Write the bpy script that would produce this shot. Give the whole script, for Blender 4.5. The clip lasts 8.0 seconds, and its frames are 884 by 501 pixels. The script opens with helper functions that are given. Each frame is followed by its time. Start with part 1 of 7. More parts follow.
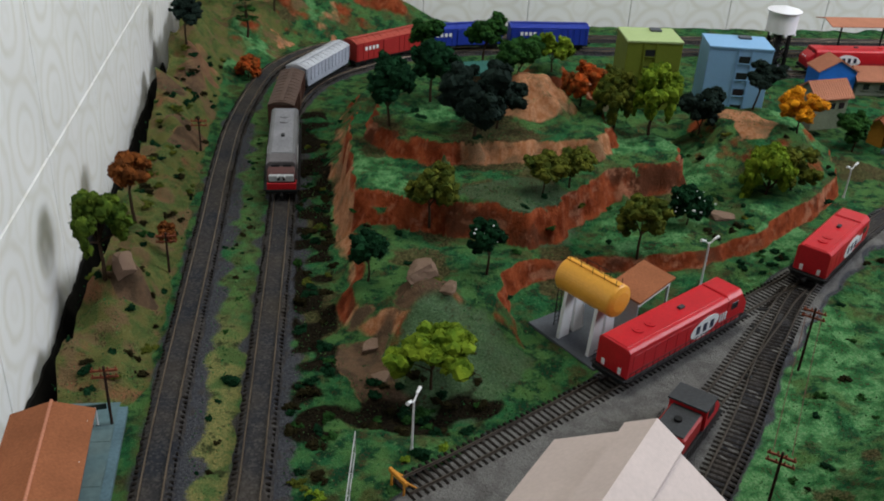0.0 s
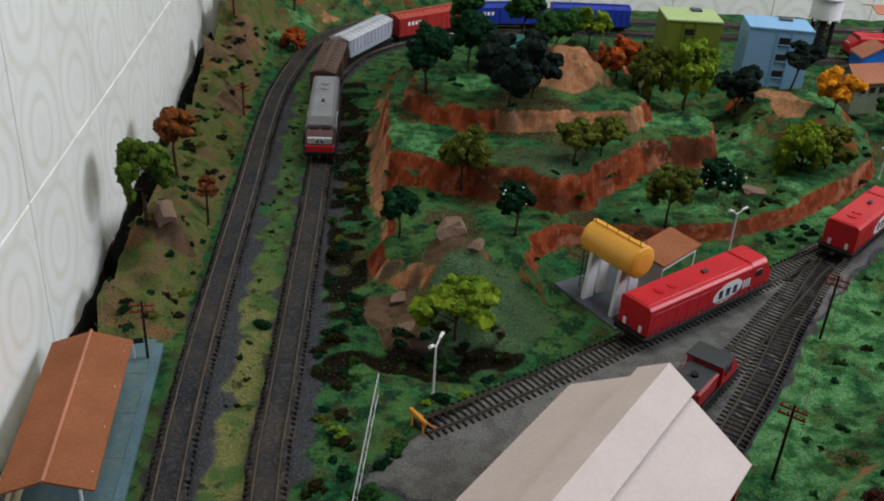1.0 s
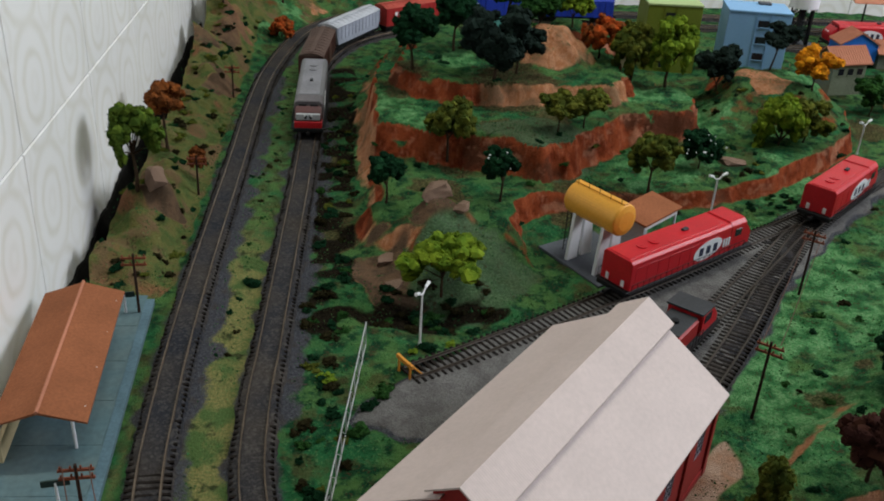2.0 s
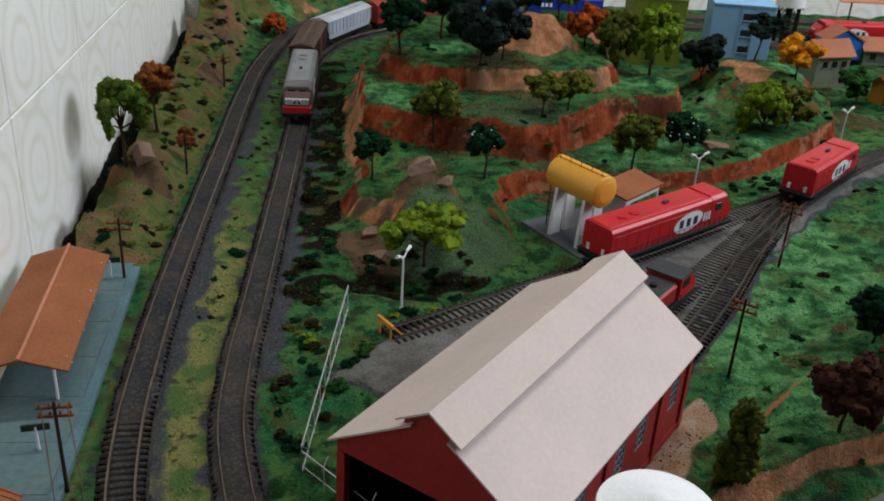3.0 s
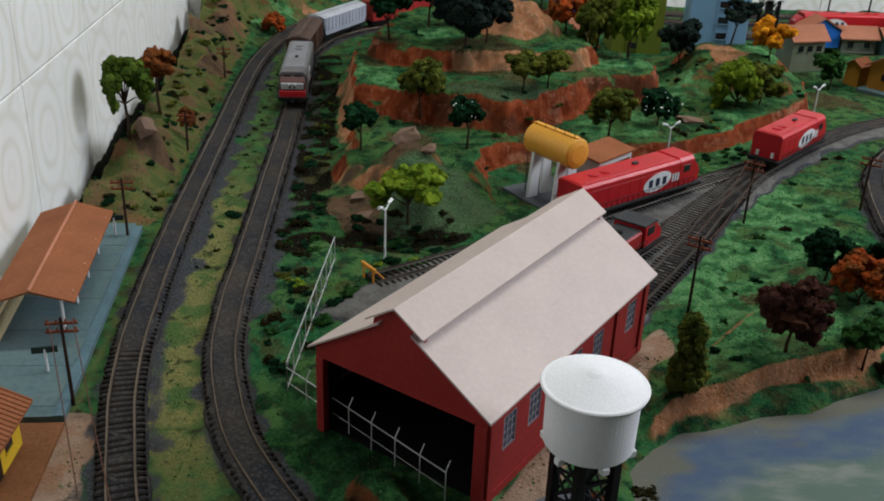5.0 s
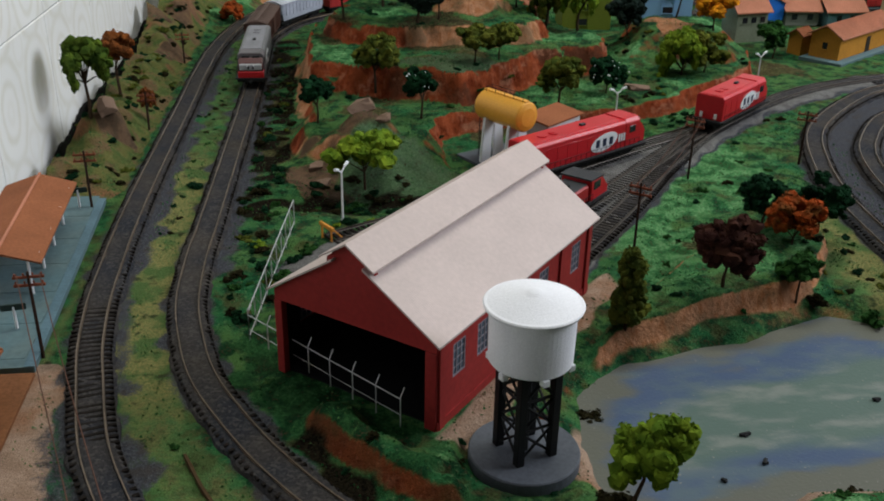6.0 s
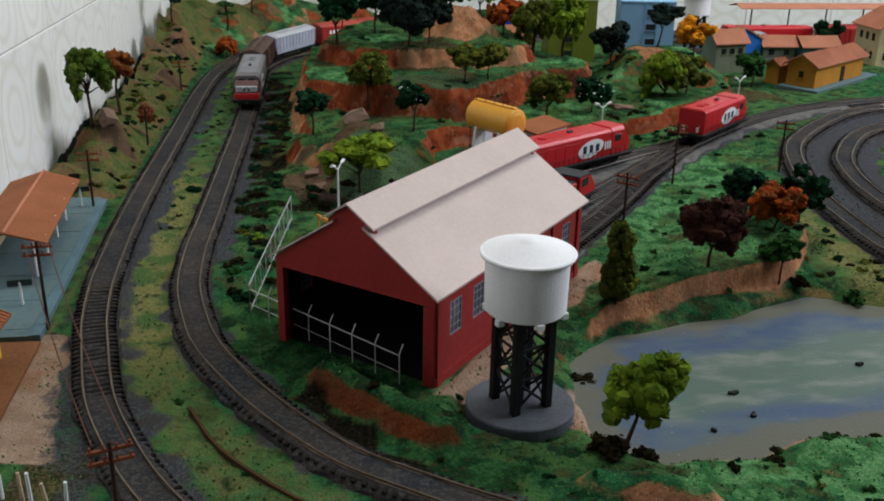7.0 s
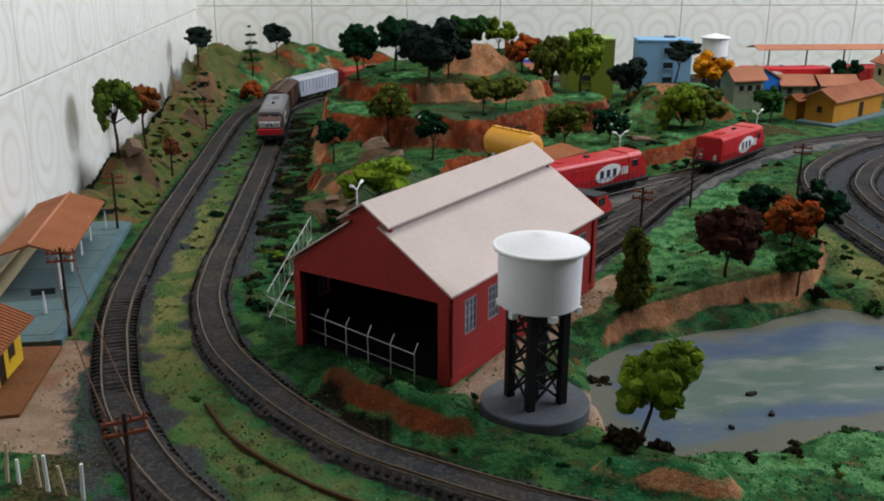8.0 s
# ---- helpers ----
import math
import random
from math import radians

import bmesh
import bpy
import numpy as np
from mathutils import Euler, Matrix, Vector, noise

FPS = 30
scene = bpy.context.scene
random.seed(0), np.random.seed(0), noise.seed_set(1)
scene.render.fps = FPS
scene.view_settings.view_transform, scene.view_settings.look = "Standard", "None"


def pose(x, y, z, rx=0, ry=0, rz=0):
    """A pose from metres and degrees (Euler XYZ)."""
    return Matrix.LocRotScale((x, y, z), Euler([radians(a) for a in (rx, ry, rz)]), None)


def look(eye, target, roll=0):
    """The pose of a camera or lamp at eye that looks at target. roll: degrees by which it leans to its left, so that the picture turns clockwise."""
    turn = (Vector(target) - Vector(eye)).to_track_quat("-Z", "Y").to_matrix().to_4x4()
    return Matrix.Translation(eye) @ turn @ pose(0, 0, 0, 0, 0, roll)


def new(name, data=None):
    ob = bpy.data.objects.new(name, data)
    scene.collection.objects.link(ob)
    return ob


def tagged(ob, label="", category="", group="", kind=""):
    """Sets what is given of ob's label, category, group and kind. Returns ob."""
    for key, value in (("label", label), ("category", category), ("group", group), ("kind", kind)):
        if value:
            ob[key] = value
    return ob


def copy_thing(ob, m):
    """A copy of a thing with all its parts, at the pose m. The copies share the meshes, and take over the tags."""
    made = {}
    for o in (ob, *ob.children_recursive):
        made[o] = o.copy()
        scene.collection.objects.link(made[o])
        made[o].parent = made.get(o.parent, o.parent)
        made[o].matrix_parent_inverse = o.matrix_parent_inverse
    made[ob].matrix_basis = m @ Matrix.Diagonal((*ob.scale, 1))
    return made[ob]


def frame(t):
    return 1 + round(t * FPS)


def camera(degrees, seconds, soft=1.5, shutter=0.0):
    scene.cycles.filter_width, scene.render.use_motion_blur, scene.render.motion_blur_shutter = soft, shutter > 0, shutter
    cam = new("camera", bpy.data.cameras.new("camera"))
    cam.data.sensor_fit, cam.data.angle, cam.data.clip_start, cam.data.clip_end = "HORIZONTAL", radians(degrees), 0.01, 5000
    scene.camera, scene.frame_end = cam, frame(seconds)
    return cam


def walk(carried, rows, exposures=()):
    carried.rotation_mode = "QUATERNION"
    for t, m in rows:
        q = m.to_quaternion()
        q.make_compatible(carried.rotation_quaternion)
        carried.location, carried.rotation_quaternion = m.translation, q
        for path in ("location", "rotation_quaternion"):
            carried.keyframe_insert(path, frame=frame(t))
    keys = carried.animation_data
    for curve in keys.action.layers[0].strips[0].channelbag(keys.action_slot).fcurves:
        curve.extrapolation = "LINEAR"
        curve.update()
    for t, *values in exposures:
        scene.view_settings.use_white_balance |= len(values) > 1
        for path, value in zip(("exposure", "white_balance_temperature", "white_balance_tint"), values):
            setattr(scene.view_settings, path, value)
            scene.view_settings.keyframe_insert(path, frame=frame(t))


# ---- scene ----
cam = camera(50.13, 8.0, soft=1.9)
PATH = [
    (0, (-0.0195, 0.1639, 0.496), (0.2359, 1.8907, -0.4802), 3.25),
    (0.5, (-0.0147, 0.1441, 0.4864), (0.1853, 1.8797, -0.4872), 2.42),
    (1, (-0.0091, 0.1257, 0.4763), (0.1567, 1.8567, -0.5117), 3.75),
    (2.5, (-0.0002, 0.0668, 0.4164), (0.1896, 1.8289, -0.5104), 3.46),
    (3, (0.0091, 0.0518, 0.4012), (0.194, 1.824, -0.507), 3.58),
    (3.5, (0.0135, 0.0245, 0.3891), (0.1792, 1.8133, -0.4899), 3.55),
    (4, (0.0229, 0.0011, 0.3787), (0.1922, 1.7918, -0.4959), 3.85),
    (5.5, (0.0377, -0.0467, 0.3666), (0.2097, 1.7497, -0.4956), 1.3),
    (6, (0.0441, -0.0755, 0.3527), (0.2606, 1.7162, -0.5092), 1.11),
    (6.5, (0.037, -0.1062, 0.3315), (0.2742, 1.7205, -0.4474), 1.08),
    (7, (0.0327, -0.1223, 0.3016), (0.2824, 1.7216, -0.4316), 1.14),
    (7.5, (0.0369, -0.1337, 0.287), (0.2796, 1.7393, -0.3712), 0.95),
    (8, (0.0376, -0.1423, 0.267), (0.2382, 1.751, -0.3456), 0.29),
]
walk(cam, [(t, look(eye, aim, roll)) for t, eye, aim, roll in PATH], exposures=[(0.0, -0.09), (3.5, -0.09), (6.5, 0.0), (7.5, 0.06), (8, 0.10)])

# ---- world and light ----
world = bpy.data.worlds.new("sky")
scene.world = world
world.use_nodes = True
sky = world.node_tree.nodes.new("ShaderNodeTexSky")
sky.sky_type, sky.sun_disc = "NISHITA", False
sky.sun_elevation, sky.sun_rotation = radians(42), radians(120)
back = world.node_tree.nodes["Background"]
back.inputs["Strength"].default_value = 0.05
world.node_tree.links.new(sky.outputs["Color"], back.inputs["Color"])


def window_lamp(place, aim, wide, high, watts, tint):
    data = bpy.data.lights.new("window_light", "AREA")
    data.shape, data.size, data.size_y, data.energy, data.color = "RECTANGLE", wide, high, watts, tint
    ob = new("window_light", data)
    ob.matrix_basis = look(place, aim)
    return ob


# daylight through the wide window of the room, on the far side of the layout from the tiled wall
window_lamp((2.46, 0.85, 1.40), (0.25, 0.75, 0.0), 1.5, 1.2, 53.0, (0.91, 0.97, 1.05))
# the tube lamp under the ceiling over the layout
TUBE = (0.50, 1.02, 2.05)
tube_data = bpy.data.lights.new("tube_light", "AREA")
tube_data.shape, tube_data.size, tube_data.size_y, tube_data.energy, tube_data.color = "RECTANGLE", 1.15, 0.09, 23.0, (0.93, 0.97, 0.88)
new("tube_light", tube_data).matrix_basis = pose(*TUBE)

# ---- small helpers ----
TAU = 2 * math.pi


def rnd(a, b):
    return random.uniform(a, b)


def mesh_from(name, verts, faces, smooth=False):
    me = bpy.data.meshes.new(name)
    me.from_pydata([tuple(v) for v in verts], [], faces)
    me.update()
    if smooth:
        me.polygons.foreach_set("use_smooth", [True] * len(me.polygons))
    return me


def part(name, bm, material, parent=None, label="", smooth=False):
    """Link a bmesh (or mesh) as one mesh object under a thing or a part."""
    if isinstance(bm, bmesh.types.BMesh):
        me = bpy.data.meshes.new(name)
        bm.to_mesh(me)
        bm.free()
    else:
        me = bm
    if smooth:
        me.polygons.foreach_set("use_smooth", [True] * len(me.polygons))
    if not me.materials:
        me.materials.append(material)
    ob = new(name, me)
    if parent is not None:
        ob.parent = parent
    if label:
        tagged(ob, label)
    return ob


def thing(name, label, category, m=None, group="", kind=""):
    ob = new(name)
    ob.empty_display_size = 0.01
    if m is not None:
        ob.matrix_basis = m
    return tagged(ob, label, category, group, kind)


def box(bm, x0, x1, y0, y1, z0, z1, bevel=0.0, segs=1):
    r = bmesh.ops.create_cube(bm, size=1.0)
    vs = r["verts"]
    for v in vs:
        v.co = Vector(((x0 + x1) / 2 + v.co.x * (x1 - x0), (y0 + y1) / 2 + v.co.y * (y1 - y0), (z0 + z1) / 2 + v.co.z * (z1 - z0)))
    if bevel > 0:
        es = list({e for v in vs for e in v.link_edges})
        bmesh.ops.bevel(bm, geom=es, offset=bevel, segments=segs, affect="EDGES", profile=0.5)
    return bm


def cyl(bm, a, b, r0, r1=None, segs=10, caps=True):
    """A tapered round bar from a to b."""
    a, b = Vector(a), Vector(b)
    r1 = r0 if r1 is None else r1
    d = b - a
    q = d.to_track_quat("Z", "Y").to_matrix()
    rings = []
    for p, r in ((a, r0), (b, r1)):
        rings.append([bm.verts.new(p + q @ Vector((r * math.cos(TAU * i / segs), r * math.sin(TAU * i / segs), 0))) for i in range(segs)])
    for i in range(segs):
        j = (i + 1) % segs
        bm.faces.new((rings[0][i], rings[0][j], rings[1][j], rings[1][i]))
    if caps:
        bm.faces.new(rings[0][::-1])
        bm.faces.new(rings[1])
    return bm


def prism(bm, outline, depth_a, depth_b, axis="x"):
    """Extrude an outline of (u, v) between two depths along an axis."""
    def at(d, u, v):
        return (d, u, v) if axis == "x" else (u, d, v) if axis == "y" else (u, v, d)
    a = [bm.verts.new(at(depth_a, u, v)) for u, v in outline]
    b = [bm.verts.new(at(depth_b, u, v)) for u, v in outline]
    n = len(outline)
    for i in range(n):
        j = (i + 1) % n
        bm.faces.new((a[i], a[j], b[j], b[i]))
    bm.faces.new(a[::-1])
    bm.faces.new(b)
    bmesh.ops.recalc_face_normals(bm, faces=bm.faces)
    return bm


def lathe(bm, profile, segs=32):
    rings = [[bm.verts.new((r * math.cos(TAU * i / segs), r * math.sin(TAU * i / segs), z)) for i in range(segs)] for r, z in profile]
    for k in range(len(rings) - 1):
        for i in range(segs):
            j = (i + 1) % segs
            bm.faces.new((rings[k][i], rings[k][j], rings[k + 1][j], rings[k + 1][i]))
    if profile[0][0] > 1e-6:
        bm.faces.new(rings[0][::-1])
    if profile[-1][0] > 1e-6:
        bm.faces.new(rings[-1])
    bmesh.ops.remove_doubles(bm, verts=bm.verts, dist=1e-6)
    return bm


# ---- materials ----
def mat(name, colour, rough=0.6, metal=0.0, vary=0.25, grain=400.0, blotch=30.0, bump=0.15, second=None, spec=None, coat=0.0):
    """A painted or natural surface with variation at two scales and fine relief."""
    m = bpy.data.materials.new(name)
    m.use_nodes = True
    nt = m.node_tree
    N, L = nt.nodes, nt.links
    bsdf = N["Principled BSDF"]
    co = N.new("ShaderNodeTexCoord")
    n1, n2 = N.new("ShaderNodeTexNoise"), N.new("ShaderNodeTexNoise")
    n1.inputs["Scale"].default_value, n1.inputs["Detail"].default_value = grain, 3
    n2.inputs["Scale"].default_value, n2.inputs["Detail"].default_value = blotch, 4
    L.new(co.outputs["Object"], n1.inputs["Vector"])
    L.new(co.outputs["Object"], n2.inputs["Vector"])
    mix = N.new("ShaderNodeMix")
    mix.data_type = "RGBA"
    ramp = N.new("ShaderNodeMapRange")
    ramp.inputs["From Min"].default_value, ramp.inputs["From Max"].default_value = 0.35, 0.68
    L.new(n2.outputs["Fac"], ramp.inputs["Value"])
    L.new(ramp.outputs["Result"], mix.inputs["Factor"])
    c2 = second or tuple(min(1, c * (1 - vary)) for c in colour)
    mix.inputs["A"].default_value = (*colour, 1)
    mix.inputs["B"].default_value = (*c2, 1)
    hsv = N.new("ShaderNodeHueSaturation")
    val = N.new("ShaderNodeMapRange")
    val.inputs["From Min"].default_value, val.inputs["From Max"].default_value = 0.25, 0.75
    val.inputs["To Min"].default_value, val.inputs["To Max"].default_value = 1 - vary * 0.8, 1 + vary * 0.8
    L.new(n1.outputs["Fac"], val.inputs["Value"])
    L.new(val.outputs["Result"], hsv.inputs["Value"])
    L.new(mix.outputs["Result"], hsv.inputs["Color"])
    L.new(hsv.outputs["Color"], bsdf.inputs["Base Color"])
    bsdf.inputs["Roughness"].default_value = rough
    bsdf.inputs["Metallic"].default_value = metal
    bsdf.inputs["Specular IOR Level"].default_value = (0.06 if rough > 0.72 else 0.22 if rough > 0.5 else 0.4) if spec is None else spec
    bsdf.inputs["Coat Weight"].default_value = coat
    if bump > 0:
        b = N.new("ShaderNodeBump")
        b.inputs["Strength"].default_value, b.inputs["Distance"].default_value = bump, 0.0008
        L.new(n1.outputs["Fac"], b.inputs["Height"])
        L.new(b.outputs["Normal"], bsdf.inputs["Normal"])
    return m


def leaf_mat(name, colour, second, spread=0.35):
    """Flocked foliage: every clump a little different."""
    m = bpy.data.materials.new(name)
    m.use_nodes = True
    nt = m.node_tree
    N, L = nt.nodes, nt.links
    bsdf = N["Principled BSDF"]
    geo = N.new("ShaderNodeNewGeometry")
    co = N.new("ShaderNodeTexCoord")
    nz = N.new("ShaderNodeTexNoise")
    nz.inputs["Scale"].default_value = 90
    L.new(co.outputs["Object"], nz.inputs["Vector"])
    mix = N.new("ShaderNodeMix")
    mix.data_type = "RGBA"
    mr = N.new("ShaderNodeMapRange")
    mr.inputs["From Min"].default_value, mr.inputs["From Max"].default_value = 0.35, 0.65
    L.new(nz.outputs["Fac"], mr.inputs["Value"])
    L.new(mr.outputs["Result"], mix.inputs["Factor"])
    mix.inputs["A"].default_value, mix.inputs["B"].default_value = (*colour, 1), (*second, 1)
    hsv = N.new("ShaderNodeHueSaturation")
    val = N.new("ShaderNodeMapRange")
    val.inputs["To Min"].default_value, val.inputs["To Max"].default_value = 1 - spread, 1 + spread
    L.new(geo.outputs["Random Per Island"], val.inputs["Value"])
    L.new(val.outputs["Result"], hsv.inputs["Value"])
    L.new(mix.outputs["Result"], hsv.inputs["Color"])
    L.new(hsv.outputs["Color"], bsdf.inputs["Base Color"])
    bsdf.inputs["Roughness"].default_value = 0.9
    bsdf.inputs["Specular IOR Level"].default_value = 0.04
    return m


RED = mat("red_paint", (0.53, 0.012, 0.020), 0.38, vary=0.12, bump=0.03, coat=0.08)
DEEPRED = mat("dark_red_paint", (0.36, 0.02, 0.02), 0.45, vary=0.15, bump=0.03)
BRICK = mat("red_shed_paint", (0.31, 0.026, 0.024), 0.6, vary=0.16, grain=260, bump=0.08)
CREAMROOF = mat("grey_roof_sheet", (0.575, 0.460, 0.430), 0.5, vary=0.07, grain=300, bump=0.08)
# fine ribs running down the roof sheets
rib, rib_co, rib_bump = (CREAMROOF.node_tree.nodes.new(k) for k in ("ShaderNodeTexWave", "ShaderNodeTexCoord", "ShaderNodeBump"))
rib.bands_direction, rib.inputs["Scale"].default_value = "Y", 190.0
rib_bump.inputs["Strength"].default_value, rib_bump.inputs["Distance"].default_value = 0.10, 0.0005
CREAMROOF.node_tree.links.new(rib_co.outputs["Object"], rib.inputs["Vector"])
CREAMROOF.node_tree.links.new(rib.outputs["Fac"], rib_bump.inputs["Height"])
CREAMROOF.node_tree.links.new(rib_bump.outputs["Normal"], CREAMROOF.node_tree.nodes["Principled BSDF"].inputs["Normal"])
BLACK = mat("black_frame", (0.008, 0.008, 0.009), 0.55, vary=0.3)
DARKGREY = mat("dark_grey", (0.045, 0.046, 0.05), 0.6, vary=0.25)
SLATE = mat("slate_base", (0.095, 0.103, 0.122), 0.7, vary=0.2)
LIGHTGREY = mat("light_grey", (0.42, 0.43, 0.45), 0.5, vary=0.12, bump=0.03)
WHITE = mat("white_plastic", (0.78, 0.78, 0.80), 0.45, vary=0.05, bump=0.03)
DUSTY = mat("dusty_white", (0.87, 0.85, 0.89), 0.9, vary=0.08, bump=0.25, grain=900)
BROWNCAR = mat("brown_wagon", (0.085, 0.038, 0.028), 0.6, vary=0.25)
BLUECAR = mat("blue_wagon", (0.012, 0.035, 0.32), 0.45, vary=0.15, bump=0.03)
YELLOW = mat("yellow_tank", (0.78, 0.36, 0.045), 0.42, vary=0.08, bump=0.03)
TILE = mat("terracotta_roof", (0.29, 0.105, 0.050), 0.75, vary=0.2, grain=500, bump=0.2)
PALETILE = mat("pale_roof", (0.48, 0.20, 0.125), 0.75, vary=0.18, grain=500, bump=0.2)
OCHRE = mat("ochre_wall", (0.50, 0.22, 0.035), 0.75, vary=0.15, bump=0.08)
YELLOWWALL = mat("yellow_wall", (0.75, 0.48, 0.03), 0.65, vary=0.12, bump=0.05)
CREAM = mat("cream_wall", (0.60, 0.50, 0.30), 0.75, vary=0.12, bump=0.05)
LIME = mat("olive_green_block", (0.15, 0.19, 0.022), 0.65, vary=0.10, bump=0.04)
LIMETOP = mat("pale_green_top", (0.42, 0.52, 0.24), 0.65, vary=0.08, bump=0.04)
SKYBLUE = mat("pale_blue_block", (0.24, 0.44, 0.70), 0.6, vary=0.06, bump=0.04)
PLATFORM = mat("platform_slab", (0.085, 0.145, 0.165), 0.7, vary=0.18, grain=220, second=(0.105, 0.15, 0.155))
NAVY = mat("navy_marking", (0.022, 0.026, 0.060), 0.45, vary=0.1, bump=0.0)
CANVAS = mat("blue_cloth", (0.02, 0.16, 0.62), 0.6, vary=0.2)
RAIL = mat("rusty_rail", (0.20, 0.15, 0.108), 0.30, metal=0.55, vary=0.35)
DULLRAIL = mat("dull_yard_rail", (0.090, 0.072, 0.058), 0.42, metal=0.4, vary=0.4)
SLEEPER = mat("dark_sleeper", (0.018, 0.014, 0.012), 0.8, vary=0.4)
BALLAST = mat("grey_ballast", (0.023, 0.024, 0.030), 0.9, vary=0.5, grain=1000, blotch=20, bump=0.7, second=(0.046, 0.039, 0.035))
bn, bl = BALLAST.node_tree.nodes, BALLAST.node_tree.links
stone, stone_co, stone_mix, stone_val = (bn.new(k) for k in ("ShaderNodeTexVoronoi", "ShaderNodeTexCoord", "ShaderNodeMix", "ShaderNodeMapRange"))
stone.inputs["Scale"].default_value = 520.0
stone_sep = bn.new("ShaderNodeSeparateColor")
stone_mix.data_type = "RGBA"
stone_mix.inputs["B"].default_value = (0.13, 0.118, 0.105, 1)
stone_val.inputs["From Min"].default_value, stone_val.inputs["From Max"].default_value, stone_val.inputs["To Max"].default_value = 0.55, 1.0, 0.34
bl.new(stone_co.outputs["Object"], stone.inputs["Vector"])
bl.new(stone.outputs["Color"], stone_sep.inputs["Color"])
bl.new(stone_sep.outputs["Red"], stone_val.inputs["Value"])
bl.new(stone_val.outputs["Result"], stone_mix.inputs["Factor"])
bl.new(next(n for n in bn if n.bl_idname == "ShaderNodeHueSaturation").outputs["Color"], stone_mix.inputs["A"])
bl.new(stone_mix.outputs["Result"], bn["Principled BSDF"].inputs["Base Color"])
BARK = mat("twig_bark", (0.055, 0.035, 0.022), 0.9, vary=0.4, bump=0.4)
POLEWOOD = mat("pole_wood", (0.045, 0.026, 0.02), 0.8, vary=0.3)
WIRE = mat("rusty_wire", (0.10, 0.042, 0.026), 0.7, vary=0.3)
RUSTARM = mat("rust_orange", (0.22, 0.06, 0.03), 0.7, vary=0.3)
ORANGE = mat("orange_buffer", (0.65, 0.26, 0.03), 0.5, vary=0.2)
ROCK = mat("plaster_rock", (0.17, 0.115, 0.085), 0.9, vary=0.35, grain=350, blotch=60, bump=0.6, second=(0.24, 0.15, 0.11))
GLASSY = mat("dark_window", (0.02, 0.022, 0.026), 0.15, vary=0.2, bump=0.0)
SILVER = mat("pale_wire", (0.55, 0.55, 0.56), 0.45, metal=0.3, vary=0.15)
STAKE = mat("pale_stick", (0.55, 0.42, 0.30), 0.8, vary=0.25)
GREENLEAF = leaf_mat("mid_green_foliage", (0.024, 0.070, 0.014), (0.012, 0.042, 0.012))
DARKLEAF = leaf_mat("dark_green_foliage", (0.008, 0.036, 0.014), (0.003, 0.016, 0.007))
LIMELEAF = leaf_mat("lime_green_foliage", (0.155, 0.215, 0.018), (0.070, 0.125, 0.012))
OLIVELEAF = leaf_mat("olive_foliage", (0.092, 0.096, 0.014), (0.040, 0.058, 0.011))
RUSTLEAF = leaf_mat("rust_foliage", (0.20, 0.06, 0.015), (0.10, 0.035, 0.012))
ORANGELEAF = leaf_mat("orange_foliage", (0.62, 0.25, 0.012), (0.42, 0.14, 0.010))
REDLEAF = leaf_mat("red_orange_foliage", (0.36, 0.06, 0.012), (0.14, 0.05, 0.015))
MAROONLEAF = leaf_mat("maroon_foliage", (0.035, 0.014, 0.012), (0.055, 0.022, 0.014))
BROWNLEAF = leaf_mat("brown_scrub", (0.024, 0.019, 0.008), (0.011, 0.011, 0.004))
GREYLEAF = leaf_mat("grey_green_foliage", (0.014, 0.024, 0.020), (0.007, 0.013, 0.010))

# ---- terrain ----
def polygon_inside(px, py, poly):
    """Signed distance to a polygon's edge, positive inside."""
    best = np.full(px.shape, 1e9)
    inside = np.zeros(px.shape, bool)
    n = len(poly)
    for i in range(n):
        (ax, ay), (bx, by) = poly[i], poly[(i + 1) % n]
        dx, dy = bx - ax, by - ay
        h = np.clip(((px - ax) * dx + (py - ay) * dy) / (dx * dx + dy * dy), 0, 1)
        best = np.minimum(best, np.hypot(px - ax - h * dx, py - ay - h * dy))
        if ay != by:
            inside ^= ((ay > py) != (by > py)) & (px < dx * (py - ay) / (by - ay) + ax)
    return np.where(inside, best, -best)


def line_distance(px, py, pts):
    best = np.full(px.shape, 1e9)
    for (ax, ay), (bx, by) in zip(pts[:-1], pts[1:]):
        dx, dy = bx - ax, by - ay
        h = np.clip(((px - ax) * dx + (py - ay) * dy) / (dx * dx + dy * dy), 0, 1)
        best = np.minimum(best, np.hypot(px - ax - h * dx, py - ay - h * dy))
    return best


def step(a, b, v):
    t = np.clip((v - a) / (b - a), 0, 1)
    return t * t * (3 - 2 * t)


def waves(x, y, scale, seed):
    """Smooth uneven noise, about -1 to 1."""
    r = np.random.RandomState(seed)
    out = np.zeros(np.shape(x))
    for k in range(14):
        a, f, p = r.uniform(0, TAU), scale * r.uniform(0.5, 2.2), r.uniform(0, TAU)
        out = out + np.sin((x * math.cos(a) + y * math.sin(a)) * f + p)
    return out / 5.0


